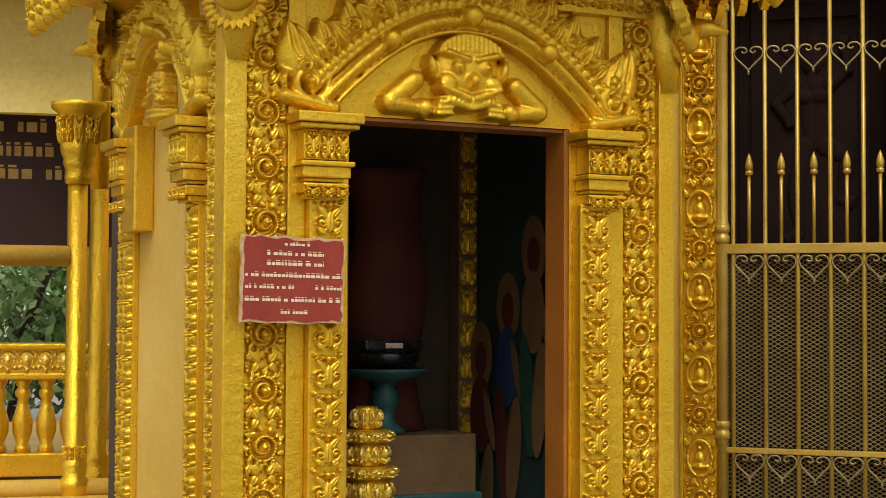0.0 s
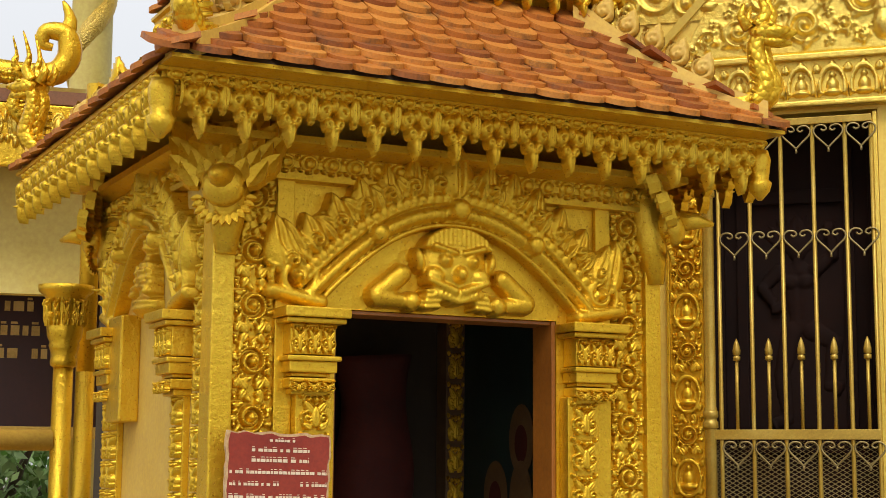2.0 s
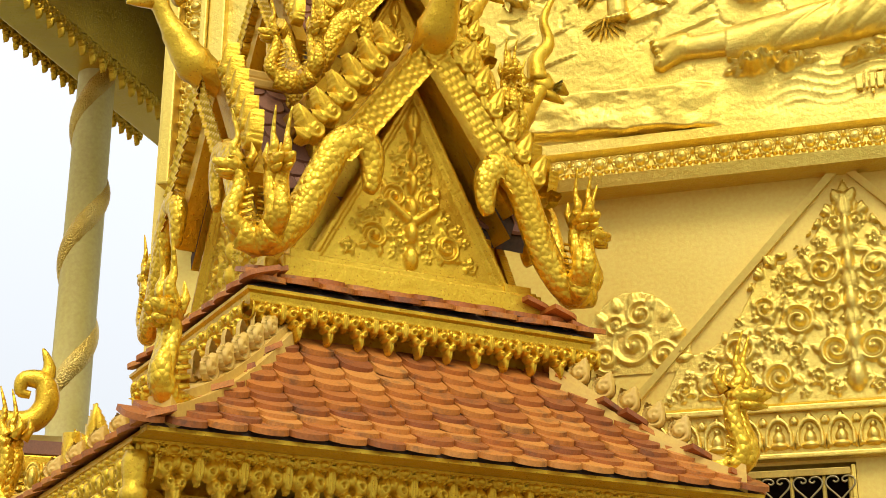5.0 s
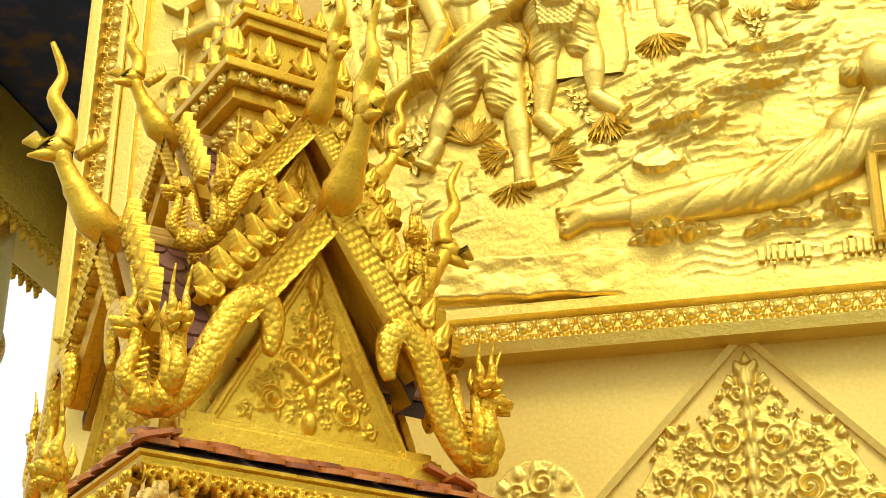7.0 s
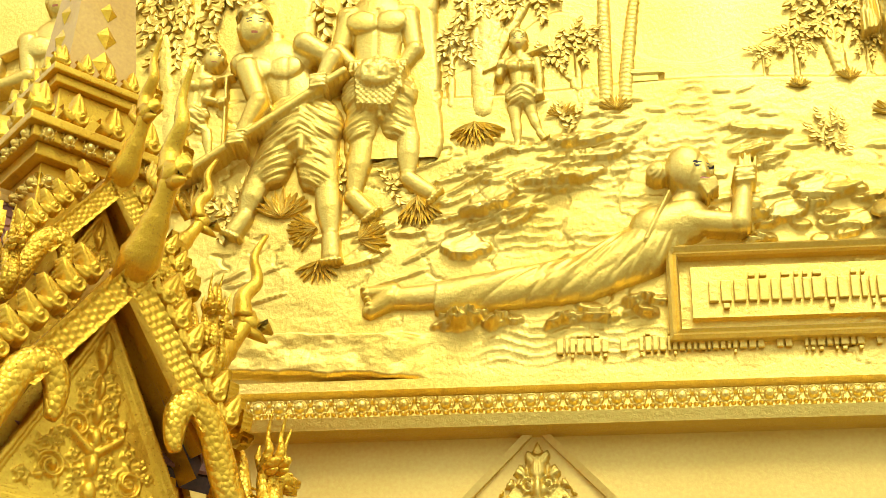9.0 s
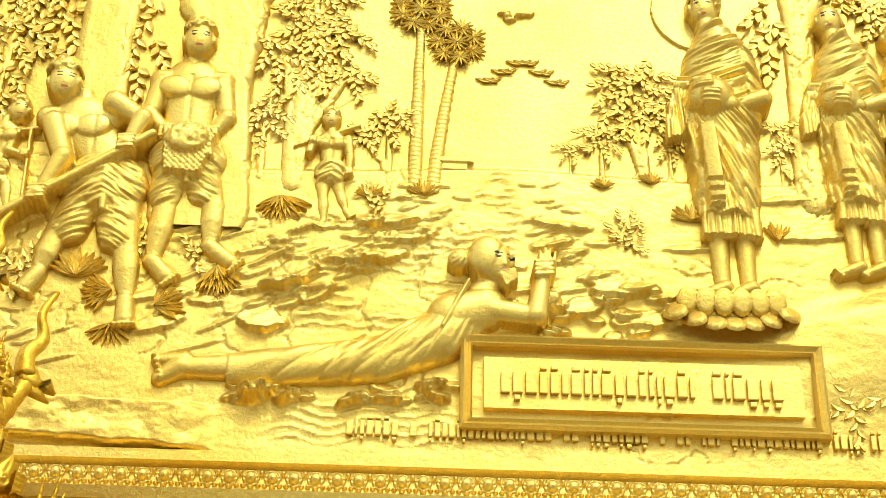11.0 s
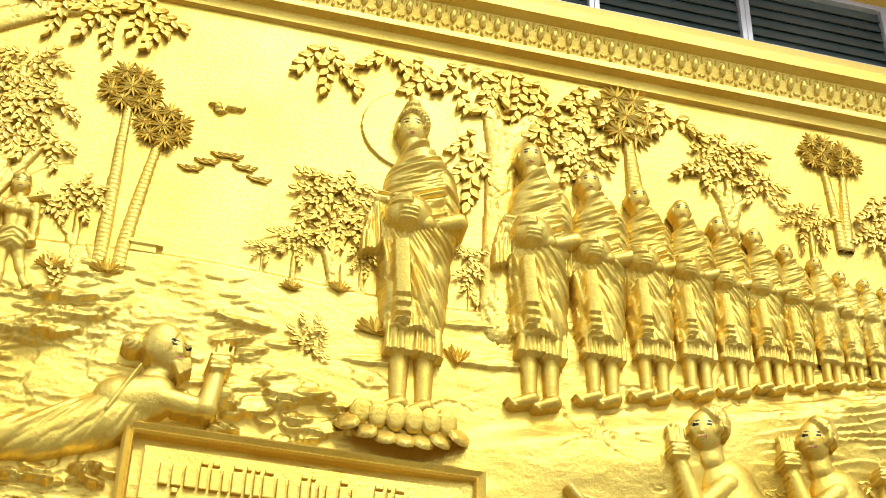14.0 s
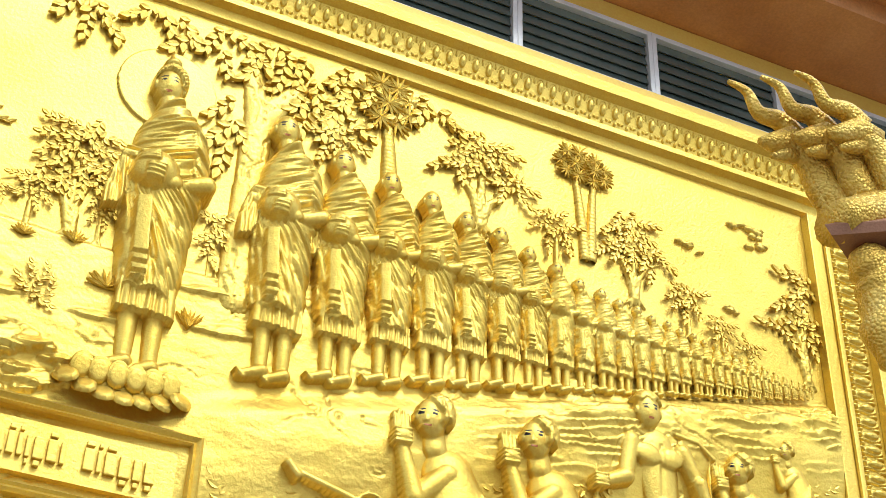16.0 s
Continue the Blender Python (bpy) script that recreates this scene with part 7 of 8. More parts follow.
    tube(bm, cr, [0.050 * (1 - i / len(cr)) + 0.010 for i in range(len(cr))], 10)
    for q in range(3):
        tube(bm, [(0, -0.17 + 0.03 * q, 1.50 + 0.03 * q), (0, -0.12 + 0.03 * q, 1.56 + 0.03 * q), (0, -0.13 + 0.03 * q, 1.63 + 0.03 * q)], [0.03, 0.024, 0.006], 8)
    part("crest", bm, GOLD, fin, "", None, True)
    bm = bmesh.new()
    vs = [bm.verts.new(p) for p in ((-0.52, 0.152, 0.40), (0, 0.152, 1.16), (0.52, 0.152, 0.40), (-0.52, 0.85, 0.40), (0, 0.85, 1.16), (0.52, 0.85, 0.40))]
    inner = [bm.verts.new((x, y, z - 0.07)) for x, y, z in ((-0.50, 0.152, 0.40), (0, 0.152, 1.16), (0.50, 0.152, 0.40), (-0.50, 0.85, 0.40), (0, 0.85, 1.16), (0.50, 0.85, 0.40))]
    vs += inner
    for q in ((0, 1, 4, 3), (1, 2, 5, 4), (6, 9, 10, 7), (7, 10, 11, 8), (0, 6, 7, 1), (1, 7, 8, 2), (3, 4, 10, 9), (4, 5, 11, 10), (0, 3, 9, 6), (2, 8, 11, 5)):
        bm.faces.new([vs[i] for i in q])
    saddle = part("gable_roof", bm, [MORTAR, GOLD], g, "brown scale-tiled gable roof")
    for q in (2, 3):
        saddle.data.polygons[q].material_index = 1
    part("ridge_beam", boxes((-0.055, 0.055, 0.16, 0.75, 1.12, 1.17, 0.012), (-0.04, 0.04, 0.16, 0.75, 1.171, 1.22, 0.012)), GOLD_PALE, g)
    part("gable_sill", boxes((-0.64, 0.64, 0.11, 0.36, -0.14, 0.055, 0.012)), GOLD, g)
    part("gable_base", boxes((-0.48, 0.48, 0.30, 0.80, -0.10, 0.40)), GOLD, g)
    slope = math.degrees(math.atan2(0.76, 0.52))
    for s in (-1, 1):
        for k in range(7):
            t = k / 7
            for i in range(5):
                y = 0.22 + i * 0.15 + (0.075 if k % 2 else 0)
                if y < 0.82:
                    o = new("roof_tile", TILE_BACK)
                    o.parent = saddle
                    o.matrix_basis = pose(s * 0.54 * (1 - t), y, 0.39 + 0.76 * t, 0, 0, s * 90) @ pose(0, 0, 0.012, slope - 6, 0, 0)
    return g


TILE_BACK = scale_tile("roof_tile", 0.15, 0.18, 0.016)
TILE_BACK.materials.append(TILE_BROWN)
gab = gable(pose(0, 0.0, 4.11))
for a in (-90, 90):
    copy = copy_thing(gab, pose(0, 0.81, 4.11, 0, 0, a) @ pose(0, -0.81, 0))
for a in (0, -90, 90):
    up = copy_thing(gab, pose(0, 0.81, 5.0, 0, 0, a) @ pose(0, -0.55, 0))
    up.matrix_basis = pose(0, 0.81, 5.0, 0, 0, a) @ pose(0, -0.55, 0) @ Matrix.Scale(0.74, 4)
# the stepped tower and spire in the middle
tower = part("tower", boxes((-0.40, 0.40, 0.41, 1.21, 4.2, 5.55, 0.012)), GOLD, porch, "gold stepped tower")
for w, z0, z1 in ((0.30, 5.55, 5.95), (0.36, 5.95, 6.02), (0.40, 6.02, 6.08), (0.44, 6.08, 6.13), (0.36, 6.13, 6.17), (0.24, 6.17, 6.44), (0.28, 6.44, 6.49), (0.31, 6.49, 6.53), (0.22, 6.53, 6.58)):
    part("tier", boxes((-w, w, 0.81 - w, 0.81 + w, z0 + 0.001, z1, 0.008)), GOLD, tower)
bm = bmesh.new()
prev = None
for i in range(15):
    t = i / 14
    w = 0.185 * (1 - t) ** 0.85 + 0.015
    z = 6.58 + 2.0 * t
    ring = [bm.verts.new((x * w, 0.81 + y * w, z)) for x, y in ((-1, -1), (1, -1), (1, 1), (-1, 1))]
    if prev:
        for j in range(4):
            bm.faces.new((prev[j], prev[(j + 1) % 4], ring[(j + 1) % 4], ring[j]))
    prev = ring
bm.faces.new(prev)
part("spire", bm, GOLD_PALE, tower, "pale gold tapering spire")
for a in (0, -90, 90):
    for z, w in ((6.70, 0.07), (6.88, 0.06), (7.05, 0.05), (7.2, 0.045)):
        bm = bmesh.new()
        d = 0.185 * (1 - (z - 6.58) / 2.0) ** 0.85 + 0.015
        vs = [bm.verts.new((x * w, y, zz * w)) for x, zz, y in ((-1, 0, 0.0), (0, -1.3, 0.0), (1, 0, 0.0), (0, 1.3, 0.0), (0, 0, -0.03))]
        for i in range(4):
            bm.faces.new((vs[i], vs[(i + 1) % 4], vs[4]))
        part("diamond", bm, GOLD, tower, "", pose(0, 0.81, z, 0, 0, a) @ pose(0, -d - 0.001, 0, -5))
    laid("petal", PETAL, tower, [pose(0, 0.81, 0, 0, 0, a) @ pose(-0.33 + i * 0.11, -0.405, 6.045) @ Matrix.Scale(0.6, 4) for i in range(7)])
    laid("petal", PETAL, tower, [pose(0, 0.81, 0, 0, 0, a) @ pose(-0.25 + i * 0.1, -0.302, 5.85) @ Matrix.Scale(0.7, 4) for i in range(6)])
    laid("crest_leaf", CREST_ME, tower, [pose(0, 0.81, 0, 0, 0, a) @ pose(x, -0.40, 6.13) for x in (-0.38, -0.2, 0, 0.2, 0.38)] + [pose(0, 0.81, 0, 0, 0, a) @ pose(x, -0.27, 6.53) @ Matrix.Scale(0.7, 4) for x in (-0.26, -0.13, 0, 0.13, 0.26)])

# the steel gate in the wall opening, the carved door behind it and the carved strip beside it
GX0, GX1, GY = -1.335, -0.43, WY - 0.03
gate = thing("gate", pose(0, GY, 0), "gold painted steel gate with spear points, hearts and mesh", "gate")


def rod(x0, z0, x1, z1, r=0.011, y=0.0, seg=8):
    bm = bmesh.new()
    return tube(bm, [(x0, y, z0), (x1, y, z1)], [r, r], seg)


bm = bmesh.new()
lathe(bm, [(0.032, 0.05), (0.032, 2.05), (0.036, 2.06), (0.036, 2.10), (0.032, 2.11), (0.032, 3.30), (0.037, 3.31), (0.037, 3.36), (0.032, 3.37), (0.032, 3.62)], 14, GX0, 0)
part("hinge_post", bm, STEEL_GOLD, gate, "", None, True)
for z in (0.96, 2.04, 3.33):
    bm = bmesh.new()
    lathe(bm, [(0.034, z - 0.05), (0.042, z - 0.045), (0.042, z - 0.012), (0.035, z - 0.008), (0.035, z + 0.008), (0.042, z + 0.012), (0.042, z + 0.045), (0.034, z + 0.05)], 14, GX0, 0)
    part("hinge", bm, STEEL_GOLD, gate, "", None, True)
for z0, z1 in ((1.93, 1.985), (0.835, 0.865), (3.665, 3.705), (0.08, 0.12)):
    part("rail", boxes((GX0 - 0.03, GX1, -0.02, 0.02, z0, z1, 0.004)), STEEL_GOLD, gate)
for x in (-1.275, -1.10, -0.925, -0.75, -0.575, -0.435):
    part("bar", rod(x, 0.1, x, 3.69, 0.012), STEEL_GOLD, gate, "", None, True)
bm = rod(-1.1875, 1.98, -1.1875, 2.37, 0.010)
spear = part("spear", bm, STEEL_GOLD, gate, "", None, True)
bm = bmesh.new()
lathe(bm, [(0.010, 2.36), (0.021, 2.365), (0.021, 2.385), (0.012, 2.39), (0.021, 2.395), (0.022, 2.42), (0.014, 2.455), (0.002, 2.485)], 10, -1.1875, 0)
tip = part("spear_point", bm, STEEL_GOLD, spear, "", None, True)
for k in range(1, 5):
    o = again("spear", spear, gate, pose(0.175 * k, 0, 0))
    again("spear_point", tip, o, pose(0, 0, 0))


def heart(parent, cx, cz, w, hgt, flip=False):
    bm = bmesh.new()
    for s in (-1, 1):
        pts = [(0, 0.0, -hgt), (s * 0.2 * w, 0, -hgt * 0.72), (s * 0.46 * w, 0, -hgt * 0.36), (s * 0.5 * w, 0, -0.10 * hgt), (s * 0.36 * w, 0, 0.10 * hgt), (s * 0.14 * w, 0, 0.08 * hgt), (s * 0.06 * w, 0, -0.08 * hgt), (s * 0.17 * w, 0, -0.17 * hgt), (s * 0.25 * w, 0, -0.08 * hgt)]
        line = smooth_path(pts, 4)
        tube(bm, line, [0.0055] * len(line), 6)
    tube(bm, [(0, 0, -hgt), (0, 0, -hgt - 0.025)], [0.006, 0.006], 6)
    part("heart", bm, STEEL_PALE, parent, "pale wrought heart scroll", pose(cx, -0.012, cz), True)


for cz in (3.645, 3.06, 1.905, 0.815):
    for k in range(5):
        heart(gate, -1.1875 + 0.175 * k, cz, 0.155, 0.115)
bm = bmesh.new()
for z0, z1 in ((0.13, 0.83), (0.87, 1.925)):
    n = int((GX1 - GX0 + (z1 - z0) * 1.7) / 0.042)
    for k in range(n):
        for s in (-1, 1):
            x0 = GX0 + k * 0.042 if s < 0 else GX0 + k * 0.042 - (z1 - z0) * 1.7
            a, b = Vector((x0, 0.022, z0)), Vector((x0 + s * (z1 - z0) * 1.7, 0.022, z1))
            lo, hi = (0.0, 1.0)
            d = b.x - a.x
            t0, t1 = sorted(((GX0 - a.x) / d, (GX1 - a.x) / d))
            t0, t1 = max(0, t0), min(1, t1)
            if t1 - t0 > 0.01:
                tube(bm, [a.lerp(b, t0), a.lerp(b, t1)], [0.0021, 0.0021], 4)
tagged(part("wire_mesh", bm, STEEL_PALE, gate, "fine grey diamond wire mesh"), "", "", "", "stuff")
part("gate_jamb", boxes((-0.425, -0.402, -0.01, 0.2, 0.0, 3.72, 0.004)), GOLD_RELIEF, gate)
door = thing("carved_door", pose(0, WY + 0.32, 0), "dark carved wooden door behind the steel gate", "door")
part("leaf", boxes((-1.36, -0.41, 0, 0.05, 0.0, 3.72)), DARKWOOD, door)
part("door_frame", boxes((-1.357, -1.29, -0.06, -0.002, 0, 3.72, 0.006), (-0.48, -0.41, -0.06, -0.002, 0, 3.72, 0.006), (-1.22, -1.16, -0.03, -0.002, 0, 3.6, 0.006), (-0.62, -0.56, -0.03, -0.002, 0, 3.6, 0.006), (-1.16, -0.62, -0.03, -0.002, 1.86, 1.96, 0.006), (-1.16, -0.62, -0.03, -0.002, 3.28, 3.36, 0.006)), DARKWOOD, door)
r = Relief(-1.15, -0.63, 1.97, 3.27, 0.009)
torso(r, (-0.88, 2.92), (-0.86, 2.6), 0.11)
arm(r, (-0.78, 2.9), (-0.68, 2.98), (-0.70, 3.14), 0.04), arm(r, (-0.98, 2.9), (-1.08, 2.8), (-1.0, 2.68), 0.04)
leg(r, (-0.92, 2.55), (-0.98, 2.3), (-0.95, 2.06), 0.06, (-0.06, -0.03)), leg(r, (-0.8, 2.55), (-0.68, 2.48), (-0.72, 2.25), 0.06, (0.05, -0.02))
r.oval(-0.88, 3.03, 0.06, 0.08, 0.08), r.leaf(-0.88, 3.08, 0.14, 0.05, 90, 0.06)
for k in range(9):
    r.leaf(-0.88, 3.0, 0.24, 0.03, 30 + 15 * k, 0.03)
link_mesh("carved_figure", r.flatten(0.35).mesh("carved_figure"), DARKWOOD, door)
# carved strip of vine and niches at the gate's side
strip = thing("carved_strip", pose(-1.455, WY - 0.002, 0), "gold carved strip of vine scrolls and small niches", "wall ornament")
part("backing", boxes((-0.105, 0.09, -0.02, 0.0, 0, 3.72), (-0.115, -0.098, -0.05, -0.021, 0, 3.72, 0.004)), GOLD, strip)
r = Relief(-0.085, 0.085, 0, 0.23, 0.0055)
q = np.hypot(r.X / 0.075, (r.Z - 0.11) / 0.11)
r.put(np.where((q < 1) & (q > 0.80), 0.032, 0))
r.oval(0, 0.165, 0.018, 0.022, 0.04), r.oval(0, 0.11, 0.034, 0.045, 0.04), r.oval(0, 0.065, 0.05, 0.022, 0.045)
for s in (-1, 1):
    r.leaf(s * 0.07, 0.17, 0.06, 0.02, 90 - s * 15, 0.03), r.leaf(s * 0.07, 0.02, 0.07, 0.022, 90 + s * 25, 0.03)
me = r.mesh("niche")
me.materials.append(GOLD)
row_of("niche", me, strip, 8, lambda i: pose(-0.005, -0.021, 0.23 + i * 0.46))
row_of("scroll", SCROLL_A, strip, 8, lambda i: pose(-0.005, -0.021, 0.005 + i * 0.46) @ Matrix.Diagonal((1, 1.2, 1.04, 1)))
# worn red stone sign on the porch front
sign = thing("red_sign", PM @ pose(-0.79, -0.125, 1.72, 0, 1.0, 0), "worn red stone sign with lines of pale writing", "sign")
bm = bmesh.new()
ring = []
rng = random.Random(9)
for i in range(48):
    a = i / 48 * 4
    k, t = int(a), a - int(a)
    c = [(-0.21, -0.165), (0.21, -0.165), (0.21, 0.165), (-0.21, 0.165)]
    x = c[k][0] + (c[(k + 1) % 4][0] - c[k][0]) * t + rng.uniform(-0.005, 0.005)
    z = c[k][1] + (c[(k + 1) % 4][1] - c[k][1]) * t + rng.uniform(-0.005, 0.005)
    ring.append((x, z))
fr = [bm.verts.new((x, -0.012, z)) for x, z in ring]
bk = [bm.verts.new((x, 0.006, z)) for x, z in ring]
bm.faces.new(fr)
for i in range(48):
    bm.faces.new((fr[i], bk[i], bk[(i + 1) % 48], fr[(i + 1) % 48]))
part("slab", bm, SIGN_EDGE, sign, "chipped pale edge")
bm = bmesh.new()
inner = [bm.verts.new((x * 0.955 + rng.uniform(-0.004, 0.004), -0.0145, z * 0.95 + rng.uniform(-0.004, 0.004))) for x, z in ring]
ib = [bm.verts.new((v.co.x, -0.011, v.co.z)) for v in inner]
bm.faces.new(inner)
for i in range(48):
    bm.faces.new((inner[i], ib[i], ib[(i + 1) % 48], inner[(i + 1) % 48]))
part("painted_face", bm, SIGN_RED, sign, "dark red painted face")
for k, (x0, x1, z, sz) in enumerate([(-0.04, 0.06, 0.135, 0.020), (-0.11, 0.12, 0.098, 0.024), (-0.11, 0.12, 0.060, 0.026), (-0.195, 0.195, 0.015, 0.024), (-0.195, 0.0, -0.030, 0.022), (0.09, 0.195, -0.030, 0.022), (-0.195, 0.195, -0.078, 0.024), (-0.05, 0.06, -0.125, 0.022)]):
    rng = random.Random(40 + k)
    x = x0
    while x < x1:
        w = min(sz * rng.uniform(0.35, 0.8), x1 - x + 0.002)
        bm = boxes((x, x + w, -0.0165, -0.0146, z - sz * 0.24, z + sz * 0.22))
        if rng.random() < 0.5:
            box(bm, x, x + w * 0.8, -0.0165, -0.0146, z + sz * 0.40, z + sz * 0.52)
        part("bar", bm, LETTER, sign)
        x += w + sz * (0.14 if rng.random() > 0.18 else 0.55)

# inside the porch: altar, offering stand, gold pedestal, cloth-draped form and wall painting
altar = thing("altar_block", PM @ pose(0, 0, 0.26), "brown painted altar block with a carved foot", "altar")
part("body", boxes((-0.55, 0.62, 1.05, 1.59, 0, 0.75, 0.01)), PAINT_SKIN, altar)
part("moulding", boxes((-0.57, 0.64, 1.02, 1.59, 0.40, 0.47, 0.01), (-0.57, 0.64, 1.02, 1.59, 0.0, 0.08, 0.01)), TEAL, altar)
stand = thing("offering_stand", PM @ pose(0.20, 1.20, 1.012), "turned teal offering stand with a wide dish", "stand")
bm = bmesh.new()
lathe(bm, [(0.10, 0.0), (0.10, 0.02), (0.07, 0.035), (0.05, 0.06), (0.045, 0.11), (0.065, 0.14), (0.065, 0.20), (0.05, 0.22), (0.06, 0.25)], 20)
part("stem", bm, TEAL, stand, "", None, True)
bm = bmesh.new()
lathe(bm, [(0.06, 0.25), (0.16, 0.27), (0.20, 0.30), (0.205, 0.315), (0.15, 0.31)], 24)
part("dish", bm, TEAL, stand, "", None, True)
tray = thing("black_bowl", PM @ pose(0.20, 1.20, 1.325), "black lacquered bowl with a lid on the stand", "bowl")
bm = bmesh.new()
lathe(bm, [(0.08, 0.0), (0.16, 0.03), (0.17, 0.07), (0.15, 0.09)], 24)
part("bowl", bm, BLACK, tray, "", None, True)
part("lid", boxes((-0.15, 0.15, -0.1, 0.1, 0.0905, 0.14, 0.01)), BLACK, tray)
part("mark", boxes((-0.045, 0.045, -0.1035, -0.1, 0.10, 0.125)), LETTER, tray, "pale bar of writing")
ped = thing("gold_pedestal", PM @ pose(-0.16, 0.60, 0.22), "stepped gold pedestal with carved tiers", "pedestal")
for k, (w, z0, z1) in enumerate([(0.19, 0.0, 0.30), (0.15, 0.30, 0.42), (0.17, 0.42, 0.47), (0.12, 0.47, 0.58), (0.14, 0.58, 0.63), (0.10, 0.63, 0.72), (0.12, 0.72, 0.77), (0.06, 0.77, 0.86)]):
    bm = bmesh.new()
    lathe(bm, [(w * 0.80, z0 * 1.12 + 0.001), (w * 0.92, z0 * 1.12 + 0.02), (w * 0.98, (z0 + z1) * 0.56), (w * 0.90, z1 * 1.12 - 0.02), (w * 0.78, z1 * 1.12)], 20)
    tier = part("tier", bm, GOLD, ped, "", None, True)
    row_of("petal", PETAL, tier, 10, lambda i: pose(0, 0, 0, 0, 0, 36 * i) @ pose(0, -w * 0.90, (z0 + z1) * 0.56) @ Matrix.Diagonal((w * 4.2, 0.5, (z1 - z0) * 7.0, 1)))
bm = bmesh.new()
tube(bm, smooth_path([(0, 0, 0), (0.0, 0, 0.4), (0.02, 0, 0.9), (0.0, 0, 1.3)], 6), [0.22 - 0.05 * math.sin(i / 3) ** 2 for i in range(19)], 18, 0.7)
for v in bm.verts:
    a = math.atan2(v.co.y, v.co.x)
    v.co.x *= 1 + 0.06 * math.sin(a * 11)
    v.co.y *= 1 + 0.06 * math.sin(a * 11)
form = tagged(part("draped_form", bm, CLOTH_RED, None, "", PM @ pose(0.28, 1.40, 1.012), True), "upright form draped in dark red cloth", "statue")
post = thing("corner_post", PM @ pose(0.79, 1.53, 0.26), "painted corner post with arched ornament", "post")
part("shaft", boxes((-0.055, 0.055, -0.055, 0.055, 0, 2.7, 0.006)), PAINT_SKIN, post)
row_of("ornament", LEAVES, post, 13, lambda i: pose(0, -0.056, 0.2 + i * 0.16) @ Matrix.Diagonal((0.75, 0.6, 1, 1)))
# the painting's dimness comes from its darkened colours, standing for indoor shade
painting = thing("wall_painting", PM @ pose(0.849, 0.85, 0.26, 0, 0, -90), "wall painting of robed forms with halos, colours darkened for interior shade", "painting")
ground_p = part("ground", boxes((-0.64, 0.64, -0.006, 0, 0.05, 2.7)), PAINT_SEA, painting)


def flat_oval(cx, cz, rx, rz, mat, lift, turn=0.0, name="painted_shape"):
    bm = bmesh.new()
    c, s = math.cos(radians(turn)), math.sin(radians(turn))
    ring = [(rx * math.cos(a) * c - rz * math.sin(a) * s + cx, rx * math.cos(a) * s + rz * math.sin(a) * c + cz) for a in [k * math.pi / 12 for k in range(24)]]
    lo = [bm.verts.new((x, -lift, z)) for x, z in ring]
    hi = [bm.verts.new((x, -lift + 0.002, z)) for x, z in ring]
    bm.faces.new(lo)
    for k in range(24):
        bm.faces.new((lo[k], hi[k], hi[(k + 1) % 24], lo[(k + 1) % 24]))
    part(name, bm, mat, painting)


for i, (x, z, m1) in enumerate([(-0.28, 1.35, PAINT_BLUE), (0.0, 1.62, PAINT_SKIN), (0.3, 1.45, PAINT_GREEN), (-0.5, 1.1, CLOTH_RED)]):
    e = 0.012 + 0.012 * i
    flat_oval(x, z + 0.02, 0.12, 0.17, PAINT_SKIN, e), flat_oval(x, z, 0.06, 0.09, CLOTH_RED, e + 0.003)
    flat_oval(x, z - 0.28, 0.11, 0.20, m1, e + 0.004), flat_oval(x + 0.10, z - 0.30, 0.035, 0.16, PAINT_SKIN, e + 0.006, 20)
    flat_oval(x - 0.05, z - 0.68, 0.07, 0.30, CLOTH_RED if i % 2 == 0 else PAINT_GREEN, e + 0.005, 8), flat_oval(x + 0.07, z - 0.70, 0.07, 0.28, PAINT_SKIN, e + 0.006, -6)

# the open hall beside the porch: columns, board with writing, balustrade, trees
VIEW = pose(-4.74, 7.65, 0, 0, 0, 33.5)


def hall_column(m, with_cap=True, top=2.76):
    c = thing("hall_column", m, "slim round gold column with a leafy capital", "column", "columns of the hall")
    bm = bmesh.new()
    lathe(bm, [(0.075, 0.0), (0.075, 0.60), (0.085, 0.62), (0.085, 0.66), (0.062, 0.68), (0.070, 0.74), (0.066, 0.76), (0.055, 0.78), (0.055, 2.30)], 20)
    part("shaft", bm, GOLD, c, "", None, True)
    if with_cap:
        bm = bmesh.new()
        lathe(bm, [(0.056, 2.30), (0.072, 2.31), (0.075, 2.34), (0.064, 2.36), (0.078, 2.40), (0.085, 2.42), (0.080, 2.44), (0.095, 2.47), (0.10, 2.52), (0.092, 2.54), (0.10, 2.66), (0.12, 2.70), (0.15, 2.72), (0.155, 2.755)], 24)
        part("capital", bm, GOLD, c, "", None, True)
        row_of("leaf", LEAVES, c, 12, lambda i: pose(0, 0, 0, 0, 0, i * 30) @ pose(0, -0.094, 2.53, 6) @ Matrix.Diagonal((0.36, 0.7, 1.05, 1)))
        row_of("leaf", LEAVES, c, 12, lambda i: pose(0, 0, 0, 0, 0, i * 30 + 15) @ pose(0, -0.055, 0.78) @ Matrix.Diagonal((0.22, 0.5, 0.5, 1)))
    else:
        bm = bmesh.new()
        lathe(bm, [(0.055, 2.30), (0.055, top)], 20)
        part("upper_shaft", bm, GOLD, c, "", None, True)


